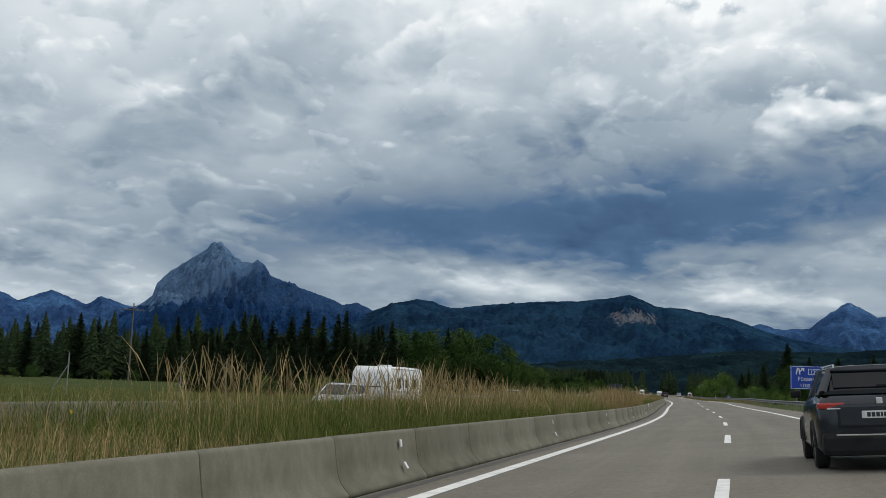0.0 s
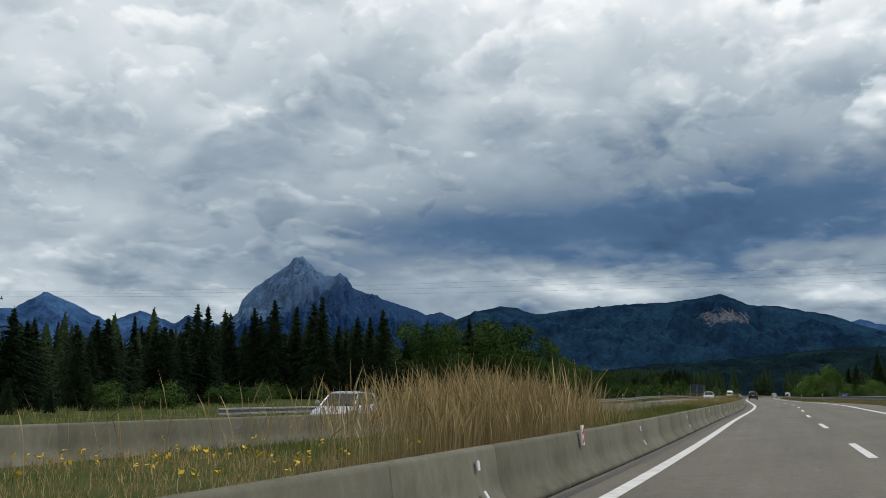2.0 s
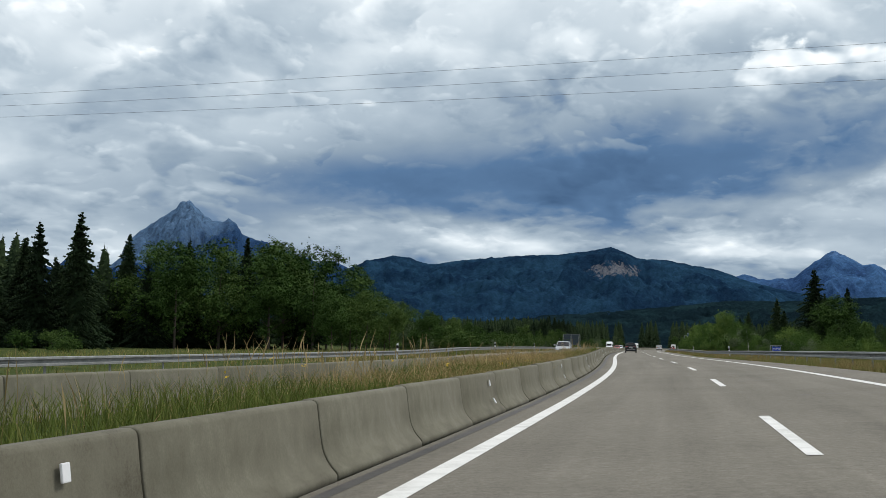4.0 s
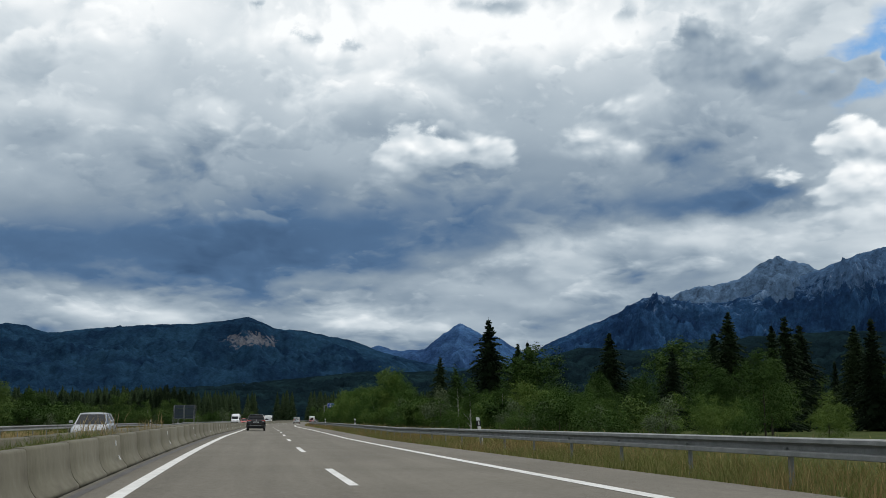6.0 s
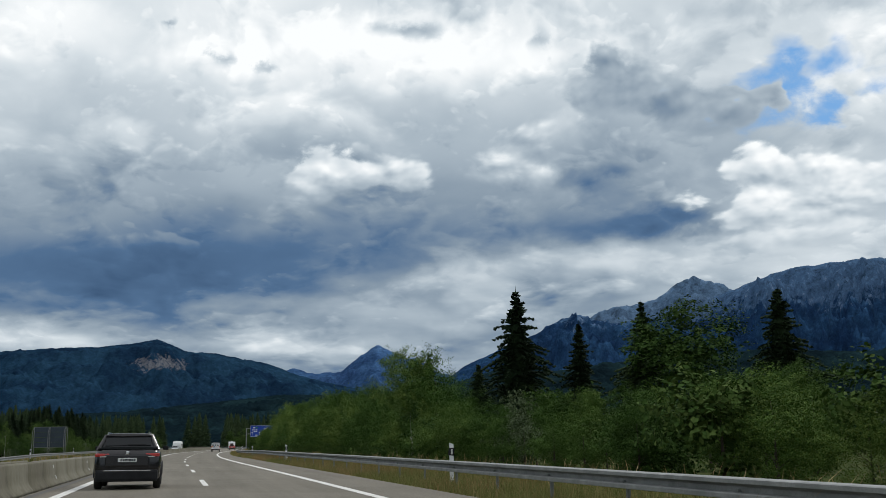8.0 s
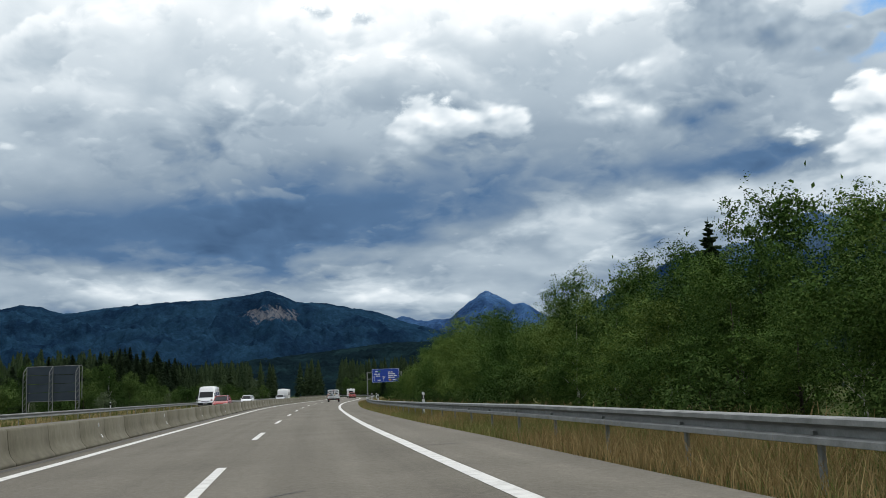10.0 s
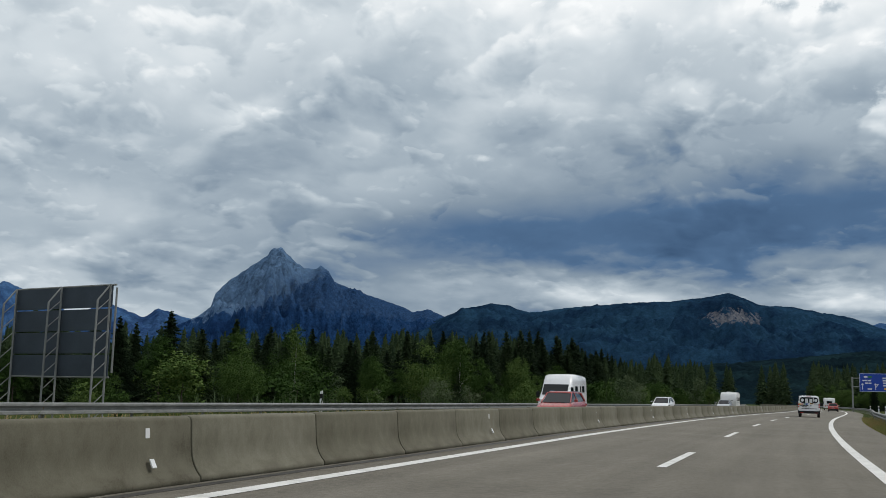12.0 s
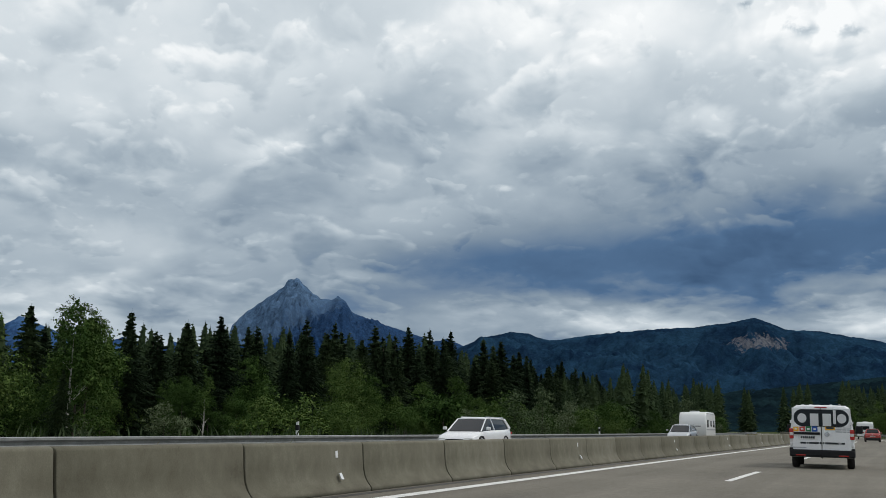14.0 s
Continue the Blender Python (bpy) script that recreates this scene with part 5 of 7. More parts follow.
M.update({
    "white": gloss("white_lacquer", (0.78, 0.79, 0.80)),
    "navy": gloss("dark_blue_lacquer", (0.004, 0.009, 0.017), 0.16, 0.0, 0.2),
    "black": gloss("black_lacquer", (0.004, 0.004, 0.006), 0.16, 0.0, 0.2),
    "red": gloss("red_lacquer", (0.36, 0.030, 0.022), 0.25),
    "silver": gloss("silver_lacquer", (0.46, 0.48, 0.50), 0.3, 0.5),
    "plastic": varied("black_plastic", [(0.008, 0.009, 0.010), (0.018, 0.019, 0.021)], 3.0, 0.62, 60, 0.4, 0.15, 0.002, spec=0.2),
    "rubber": varied("tyre_rubber", [(0.010, 0.010, 0.010), (0.024, 0.023, 0.022)], 5.0, 0.85, 50, 0.4, 0.3, 0.003),
    "rim": material("alloy_rim", (0.42, 0.43, 0.44), 0.35, 0.85),
    "glass": material("dark_car_glass", (0.008, 0.011, 0.013), 0.06, 0.0, 0.30),
    "lamp_red": gloss("red_lamp_lens", (0.42, 0.016, 0.012), 0.15),
    "lamp_clear": gloss("clear_lamp_lens", (0.62, 0.62, 0.60), 0.12),
    "amber": gloss("amber_lamp_lens", (0.75, 0.22, 0.02), 0.15),
    "chrome": material("chrome", (0.6, 0.6, 0.6), 0.12, 1.0),
    "plate": material("number_plate", (0.72, 0.72, 0.70), 0.45),
    "ink": material("dark_print", (0.02, 0.025, 0.03), 0.6),
    "grey_print": material("grey_print", (0.34, 0.36, 0.38), 0.6),
    "light_print": material("light_grey_foil", (0.60, 0.61, 0.62), 0.45),
    "yellow_print": material("yellow_print", (0.78, 0.42, 0.03), 0.5),
    "red_print": material("red_print", (0.50, 0.045, 0.035), 0.5),
    "green_print": material("green_print", (0.02, 0.17, 0.06), 0.5),
    "blue_print": material("blue_print", (0.015, 0.09, 0.36), 0.5),
    "sign_blue": varied("sign_blue_foil", [(0.008, 0.045, 0.33), (0.012, 0.060, 0.40)], 1.5, 0.4, 30, 0.3, 0.0),
    "sign_white": varied("sign_white_foil", [(0.66, 0.67, 0.68), (0.76, 0.77, 0.78)], 1.5, 0.45, 30, 0.3, 0.0),
    "sign_back": varied("grey_sign_back", [(0.034, 0.046, 0.062), (0.050, 0.066, 0.086)], 0.8, 0.5, 20, 0.4, 0.05, 0.003, metal=0.3),
    "caravan": gloss("caravan_skin", (0.72, 0.73, 0.72), 0.35, 0.0, 0.2),
    "flower": material("yellow_flower", (0.62, 0.42, 0.02), 0.7),
    "purple": material("purple_flower", (0.30, 0.12, 0.26), 0.7),
    "wire": material("power_cable", (0.03, 0.03, 0.03), 0.6),
})


def loft(rings, caps=True):
    bm = bmesh.new()
    rows = [[bm.verts.new(p) for p in r] for r in rings]
    n = len(rows[0])
    for a, b in zip(rows, rows[1:]):
        for i in range(n):
            j = (i + 1) % n
            bm.faces.new((a[i], a[j], b[j], b[i]))
    if caps:
        bm.faces.new(rows[0][::-1])
        bm.faces.new(rows[-1])
    bmesh.ops.recalc_face_normals(bm, faces=bm.faces)
    return bm


def section(y, pts):
    """Closed ring at y from the right-hand half outline, bottom to top."""
    return [(x, y, z) for x, z in pts] + [(-x, y, z) for x, z in reversed(pts)]


def hull_ring(y, hw, zb, zt):
    h = zt - zb
    return section(y, [(hw * 0.90, zb), (hw * 0.985, zb + 0.12 * h), (hw, zb + 0.45 * h), (hw * 0.975, zb + 0.80 * h), (hw * 0.92, zb + 0.95 * h), (hw * 0.78, zt)])


def panel(w, h, d=0.012, bevel=0.004):
    return box_bm(0, 0, 0, w, d, h, bevel=bevel)


def set_at(ob, x, y, z, rx=0.0, ry=0.0, rz=0.0):
    ob.matrix_basis = pose(x, y, z, rx, ry, rz)
    return ob


def wheel(parent, x, y, r=0.33, w=0.21):
    side = 1 if x > 0 else -1
    bm = bmesh.new()
    prof = [(0.62 * r, -w / 2), (0.92 * r, -w / 2), (r, -w / 2 + 0.04), (r, w / 2 - 0.04), (0.92 * r, w / 2), (0.62 * r, w / 2)]
    n = 24
    rings = [[bm.verts.new((b, math.cos(6.2832 * i / n) * a, math.sin(6.2832 * i / n) * a)) for a, b in prof] for i in range(n)]
    for i in range(n):
        a, b = rings[i], rings[(i + 1) % n]
        for j in range(len(prof)):
            k = (j + 1) % len(prof)
            bm.faces.new((a[j], a[k], b[k], b[j]))
    bmesh.ops.recalc_face_normals(bm, faces=bm.faces)
    tyre = part("wheel", bm, M["rubber"], parent, smooth=True)
    set_at(tyre, x, y, r)
    bm = bmesh.new()
    add_tube(bm, (side * w * 0.15, 0, 0), (side * w * 0.36, 0, 0), 0.60 * r, 0.60 * r, 20)
    for i in range(5):
        add_box(bm, side * w * 0.40, 0, 0.32 * r, 0.02, 0.10 * r, 0.52 * r, 0.004, None)
        bmesh.ops.rotate(bm, cent=(0, 0, 0), matrix=Matrix.Rotation(6.2832 / 5, 3, "X"), verts=bm.verts)
    rim = part("rim", bm, M["rim"], tyre)
    return tyre


def bars(parent, name, x, y, z, widths, h, gap, mat, facing=-1):
    """A row of plain blocks on a surface that faces along y."""
    total = sum(widths) + gap * (len(widths) - 1)
    bm = bmesh.new()
    at = x - total / 2
    for w in widths:
        add_box(bm, at + w / 2, y, z, w, 0.006, h)
        at += w + gap
    return part(name, bm, mat, parent)


def plate(parent, x, y, z, w=0.52, h=0.11):
    p = part("number_plate", panel(w, h, 0.012), M["plate"], parent, "white number plate with dark blocks")
    set_at(p, x, y, z)
    d = -1 if y < 0 else 1
    bars(p, "character_blocks", 0.02, d * 0.009, 0, (0.05, 0.05, 0.05, 0.03, 0.05, 0.05, 0.05), h * 0.62, 0.014, M["ink"])
    b = part("band", box_bm(-w / 2 + 0.022, d * 0.008, 0, 0.04, 0.006, h * 0.9), M["light_print"], p)
    return p


def make_car(name, m, paint, label, length=4.4, width=1.82, height=1.55, estate=False, suv=False):
    """A passenger car; local +y is its front."""
    c = tagged(empty(name), label, "car")
    hw, L = width / 2, length / 2
    low = 0.24 if suv else 0.18
    hood = 1.02 if suv else 0.90
    belt = hood + 0.10
    tail = belt + (0.06 if (suv or estate) else 0.0)
    stations = [(-L, hw * 0.84, low + 0.22, tail - 0.22), (-L + 0.06, hw * 0.93, low + 0.08, tail - 0.06), (-L + 0.35, hw * 0.985, low, tail), (-L * 0.45, hw, low, belt + 0.02), (0.2, hw, low, belt), (L * 0.42, hw * 0.995, low, belt - 0.03),
                (L * 0.60, hw * 0.98, low, hood), (L - 0.28, hw * 0.93, low + 0.02, hood - 0.13), (L - 0.07, hw * 0.84, low + 0.06, hood - 0.26), (L, hw * 0.70, low + 0.16, hood - 0.36)]
    part("body", loft([hull_ring(*s) for s in stations]), paint, c, smooth=True)
    yb = -L + (0.10 if (suv or estate) else 0.42)
    yr = -L + (0.42 if (suv or estate) else 0.95)
    g = [(yb, hw * 0.86, tail - 0.03, hw * 0.74, tail + 0.02), (yr, hw * 0.90, belt - 0.03, hw * 0.66, height - 0.06), (-0.10, hw * 0.90, belt - 0.03, hw * 0.68, height - 0.025), (0.35, hw * 0.90, belt - 0.03, hw * 0.68, height - 0.045), (L * 0.55, hw * 0.88, hood - 0.02, hw * 0.76, hood + 0.03)]
    rings = [section(y, [(wb, zb), ((wb + wr) / 2 + 0.012, (zb + zr) / 2), (wr, zr), (wr * 0.6, zr + 0.012)]) for y, wb, zb, wr, zr in g]
    part("cabin_glass", loft(rings), M["glass"], c, "dark tinted car glass", smooth=False)
    roof = [section(y, [(wr + 0.012, z - 0.05), (wr + 0.014, z), (wr * 0.85, z + 0.030), (wr * 0.4, z + 0.042)]) for y, wr, z in ((yr + 0.02 - (0.16 if suv or estate else 0), hw * 0.66, height - 0.055), (yr + 0.3, hw * 0.67, height - 0.035), (-0.1, hw * 0.68, height - 0.02), (0.28, hw * 0.68, height - 0.035), (0.42, hw * 0.68, height - 0.075))]
    part("roof", loft(roof), paint, c, smooth=True)
    for sx in (1, -1):
        for (ya, xa, za), (y2, x2, z2), r in (((L * 0.54, hw * 0.84, hood + 0.02), (0.38, hw * 0.70, height - 0.05), 0.035), ((-0.15, hw * 0.905, belt), (-0.12, hw * 0.69, height - 0.03), 0.035),
                                              ((yr - 0.12, hw * 0.90, belt), (yr + 0.1, hw * 0.68, height - 0.05), 0.05), ((yb + 0.02, hw * 0.84, tail), (yr - 0.06, hw * 0.67, height - 0.06), 0.055)):
            bm = bmesh.new()
            add_tube(bm, (sx * xa, ya, za), (sx * x2, y2, z2), r, r * 0.8, 6)
            part("pillar", bm, paint, c)
    if suv or estate:
        for sx in (1, -1):
            bm = bmesh.new()
            add_tube(bm, (sx * hw * 0.62, yr, height + 0.012), (sx * hw * 0.62, 0.25, height + 0.022), 0.016, 0.018, 6)
            add_tube(bm, (sx * hw * 0.62, yr, height - 0.03), (sx * hw * 0.62, yr, height + 0.014), 0.018, 0.018, 6)
            add_tube(bm, (sx * hw * 0.62, 0.25, height - 0.03), (sx * hw * 0.62, 0.25, height + 0.024), 0.018, 0.018, 6)
            part("roof_rail", bm, M["chrome"], c)
    for sx in (1, -1):
        lamp = part("tail_lamp", box_bm(sx * hw * 0.74, -L + 0.07, tail - 0.20, 0.40, 0.13, 0.095, bevel=0.03), M["lamp_red"], c, "red tail lamp")
        part("lens", box_bm(sx * hw * 0.70, -L + 0.0, tail - 0.245, 0.20, 0.05, 0.022, bevel=0.006), M["lamp_clear"], lamp)
        part("headlamp", box_bm(sx * hw * 0.66, L - 0.13, hood - 0.32, 0.36, 0.16, 0.13, bevel=0.03), M["lamp_clear"], c, "clear headlamp")
        part("reflector", box_bm(sx * hw * 0.62, -L - 0.005, low + 0.22, 0.20, 0.02, 0.045, bevel=0.006), M["lamp_red"], c)
        mir = part("mirror", box_bm(sx * (hw + 0.09), L * 0.42, belt + 0.05, 0.18, 0.10, 0.13, bevel=0.035), paint if not suv else M["plastic"], c)
        part("fog_lamp", box_bm(sx * hw * 0.60, L - 0.06, low + 0.17, 0.16, 0.06, 0.07, bevel=0.02), M["plastic"], c)
        for y in (-L * 0.60, L * 0.62):
            wheel(c, sx * (hw - 0.11), y, 0.35 if suv else 0.32)
            bm = bmesh.new()
            for i in range(10):
                a0, a1 = math.pi * i / 10, math.pi * (i + 1) / 10
                rr = (0.40 if suv else 0.37)
                add_tube(bm, (sx * (hw - 0.03), y + math.cos(a0) * rr, 0.34 + math.sin(a0) * rr), (sx * (hw - 0.03), y + math.cos(a1) * rr, 0.34 + math.sin(a1) * rr), 0.045, 0.045, 6)
            part("wheel_arch", bm, M["plastic"], c)
    part("rear_bumper", box_bm(0, -L + 0.06, low + 0.16, width * 0.92, 0.24, 0.34, bevel=0.08), M["plastic"], c, "dark rear bumper")
    part("tailgate_panel", box_bm(0, -L + 0.02, tail - 0.36, width * 0.66, 0.09, 0.36, bevel=0.05), paint, c)
    part("bumper_trim", box_bm(0, -L - 0.035, low + 0.30, width * 0.70, 0.03, 0.025, bevel=0.006), M["chrome"], c)
    part("grille", box_bm(0, L - 0.03, low + 0.34, width * 0.44, 0.06, 0.17, bevel=0.03), M["plastic"], c)
    part("rear_window", box_bm(0, (yb + yr) / 2 - 0.03, (tail + height) / 2, hw * 1.34, 0.02, (height - tail) * 0.86, bevel=0.006, rot=Matrix.Rotation(-math.atan2(yr - yb, height - tail), 4, "X")), M["glass"], c)
    part("wiper", box_bm(0.25, yb - 0.035, tail + 0.09, 0.52, 0.02, 0.025, bevel=0.005), M["plastic"], c)
    part("emblem", box_bm(0, -L - 0.005, tail - 0.14, 0.10, 0.03, 0.10, bevel=0.035), M["chrome"], c)
    plate(c, 0, -L - 0.035, tail - 0.34)
    plate(c, 0, L + 0.012, low + 0.22)
    c.matrix_world = m
    return c


def disc_bm(x, y, z, rx, rz, n=28):
    """A flat oval disc facing along y."""
    bm = bmesh.new()
    rows = [[bm.verts.new((x + math.cos(6.2832 * i / n) * rx, yy, z + math.sin(6.2832 * i / n) * rz)) for i in range(n)] for yy in (y + 0.003, y - 0.003)]
    for i in range(n):
        j = (i + 1) % n
        bm.faces.new((rows[0][i], rows[0][j], rows[1][j], rows[1][i]))
    bm.faces.new(rows[1])
    bm.faces.new(rows[0][::-1])
    bmesh.ops.recalc_face_normals(bm, faces=bm.faces)
    return bm


def sweep_foil(side, y, n=10):
    """White corner foil that leaves the rear window with a round outline."""
    bm = bmesh.new()
    for up in (-1, 1):
        arc = []
        for i in range(n + 1):
            a = math.pi / 2 * i / n
            arc.append((side * (0.52 + 0.295 * math.sin(a)), 1.555 + up * 0.272 * math.cos(a)))
        corner = (side * 0.83, 1.555 + up * 0.285)
        front = [bm.verts.new((x, y - 0.003, z)) for x, z in arc + [corner]]
        back = [bm.verts.new((x, y + 0.003, z)) for x, z in arc + [corner]]
        bm.faces.new(front)
        bm.faces.new(back[::-1])
        for i in range(len(front)):
            j = (i + 1) % len(front)
            bm.faces.new((front[i], back[i], back[j], front[j]))
    bmesh.ops.recalc_face_normals(bm, faces=bm.faces)
    return bm


def make_van(m):
    """The white panel van: twin rear doors with a dark lettered window, black bumper, print in blocks."""
    c = tagged(empty("delivery_van"), "white panel van with printed rear doors and black bumper", "van")
    L, hw = 2.45, 0.95

    def ring(y, w, zb, zt, tuck):
        return section(y, [(w * 0.93, zb), (w, zb + 0.16), (w, 1.02), (w * 0.985, 1.12), (w * (0.90 - tuck), zt - 0.20), (w * (0.855 - tuck), zt - 0.07), (w * (0.76 - tuck), zt - 0.015), (w * 0.35, zt)])

    st = [(-L, hw * 0.95, 0.42, 1.90, 0.0), (-L + 0.05, hw * 0.99, 0.38, 1.945, 0.0), (-L + 0.35, hw, 0.34, 1.965, 0), (0, hw, 0.34, 1.97, 0), (0.95, hw, 0.34, 1.95, 0), (1.25, hw, 0.34, 1.86, 0.02), (1.95, hw * 0.985, 0.34, 1.26, 0.03), (2.25, hw * 0.94, 0.34, 1.08, 0.06), (2.42, hw * 0.84, 0.40, 0.95, 0.08), (2.47, hw * 0.7, 0.48, 0.80, 0.1)]
    part("body", loft([ring(*s) for s in st]), M["white"], c, smooth=True)
    for x in (-0.55, -0.3, 0.3, 0.55):
        part("roof_rib", box_bm(x, -0.7, 1.972, 0.07, 3.1, 0.02, bevel=0.008), M["white"], c)
    y0 = -L
    tilt = Matrix.Rotation(radians(-5), 4, "X")
    for sx in (-1, 1):
        d = part("rear_door", box_bm(sx * 0.435, y0 - 0.012, 1.18, 0.855, 0.04, 1.36, bevel=0.03), M["white"], c, "white rear door")
        part("door_hinge", box_bm(sx * 0.90, y0 + 0.0, 0.74, 0.05, 0.06, 0.09, bevel=0.01), M["white"], d)
        part("door_hinge", box_bm(sx * 0.90, y0 + 0.0, 1.42, 0.05, 0.06, 0.09, bevel=0.01), M["white"], d)
        part("window_pane", box_bm(sx * 0.405, y0 - 0.036, 1.555, 0.80, 0.014, 0.53, bevel=0.006), M["glass"], d, "dark rear window with light foil shapes")
        lamp = part("tail_lamp", box_bm(sx * 0.885, y0 + 0.005, 1.06, 0.13, 0.10, 0.32, bevel=0.025), M["lamp_red"], c, "red and clear tail lamp")
        part("lens", box_bm(sx * 0.885, y0 - 0.045, 1.05, 0.115, 0.02, 0.09, bevel=0.006), M["lamp_clear"], lamp)
        part("reflector", box_bm(sx * 0.62, y0 - 0.125, 0.41, 0.28, 0.02, 0.035, bevel=0.006), M["lamp_red"], c)
        mir = part("mirror", box_bm(sx * (hw + 0.16), 1.35, 1.22, 0.24, 0.12, 0.26, bevel=0.05), M["plastic"], c, "black door mirror")
        part("stalk", box_bm(sx * (hw + 0.02), 1.36, 1.12, 0.14, 0.06, 0.05, bevel=0.015), M["plastic"], mir)
        for y, w in ((-1.55, 1.15), (-0.30, 1.05), (0.75, 0.80)):
            part("side_window", box_bm(sx * (hw * 0.946), y, 1.46, 0.016, w, 0.44, bevel=0.006, rot=Matrix.Rotation(radians(-7.5) * sx, 4, "Y")), M["glass"], c)
        part("side_seam", box_bm(sx * (hw + 0.001), -0.88, 0.98, 0.01, 2.3, 0.018), M["plastic"], c)
        for y in (-1.50, 1.52):
            wheel(c, sx * 0.82, y, 0.33, 0.22)
    part("door_gap", box_bm(0, y0 - 0.028, 1.18, 0.014, 0.02, 1.36), M["plastic"], c)
    part("brake_lamp", box_bm(0, y0 - 0.02, 1.885, 0.36, 0.05, 0.03, bevel=0.008), M["lamp_red"], c, "slim red brake lamp")
    part("bumper", box_bm(0, y0 - 0.03, 0.47, 1.90, 0.20, 0.22, bevel=0.05), M["plastic"], c, "black plastic rear bumper")
    part("bumper_corner", box_bm(-0.90, y0 + 0.2, 0.50, 0.12, 0.5, 0.28, bevel=0.04), M["plastic"], c)
    part("bumper_corner", box_bm(0.90, y0 + 0.2, 0.50, 0.12, 0.5, 0.28, bevel=0.04), M["plastic"], c)
    bm = bmesh.new()
    add_tube(bm, (0, y0 - 0.05, 0.34), (0, y0 - 0.20, 0.36), 0.025, 0.025, 8)
    add_tube(bm, (0, y0 - 0.20, 0.35), (0, y0 - 0.20, 0.44), 0.022, 0.028, 8)
    part("tow_bar", bm, M["plastic"], c)
    part("handle", box_bm(-0.43, y0 - 0.05, 1.075, 0.78, 0.05, 0.075, bevel=0.02), M["plastic"], c, "black handle strip")
    part("emblem", disc_bm(0.16, y0 - 0.042, 1.06, 0.075, 0.075), M["chrome"], c, "round chrome emblem")
    plate(c, -0.43, y0 - 0.045, 0.955)
    # light foil shapes on the dark window, as plain rounded blocks
    yf = y0 - 0.048
    for x in (-0.56, 0.60):
        part("foil_shape", disc_bm(x, yf, 1.545, 0.135, 0.145), M["light_print"], c, "light grey foil shape")
    for x, z, w, h in ((-0.20, 1.50, 0.25, 0.38), (0.17, 1.50, 0.25, 0.38), (0.395, 1.59, 0.08, 0.42)):
        part("foil_shape", box_bm(x, yf, z, w, 0.008, h, bevel=0.0035), M["light_print"], c, "light grey foil shape")
    for sx in (-1, 1):
        part("foil_sweep", sweep_foil(sx, yf + 0.004), M["white"], c, "white foil swept round the rear window")
    for i, (x, mat) in enumerate(((-0.75, "yellow_print"), (-0.565, "red_print"), (-0.38, "green_print"), (-0.195, "blue_print"))):
        sq = part("print_square", box_bm(x, y0 - 0.036, 1.215, 0.165, 0.006, 0.165), M[mat], c, ("yellow", "red", "green", "blue")[i] + " printed square")
        part("symbol", box_bm(x, y0 - 0.041, 1.21, 0.075, 0.004, 0.05), M["sign_white"], sq)
    part("logo_shape", box_bm(0.25, y0 - 0.036, 1.255, 0.30, 0.006, 0.13, bevel=0.003), M["yellow_print"], c, "yellow and dark logo shape")
    part("logo_bar", box_bm(0.25, y0 - 0.041, 1.255, 0.22, 0.004, 0.06), M["ink"], c)
    for i, w in enumerate((0.26, 0.44, 0.46, 0.45)):
        bars(c, "print_line", 0.86 - w / 2, y0 - 0.036, 1.335 - i * 0.065, (w * 0.4, w * 0.25, w * 0.25), 0.03, 0.02, M["grey_print"])
    bars(c, "print_line", -0.32, y0 - 0.036, 0.785, (0.17, 0.03, 0.30, 0.05), 0.058, 0.022, M["ink"])
    bars(c, "print_line", 0.35, y0 - 0.036, 0.785, (0.04, 0.40, 0.03, 0.11), 0.058, 0.022, M["ink"])
    bars(c, "print_line", -0.66, y0 - 0.036, 0.64, (0.12, 0.14, 0.12), 0.03, 0.012, M["grey_print"])
    c.matrix_world = m
    return c


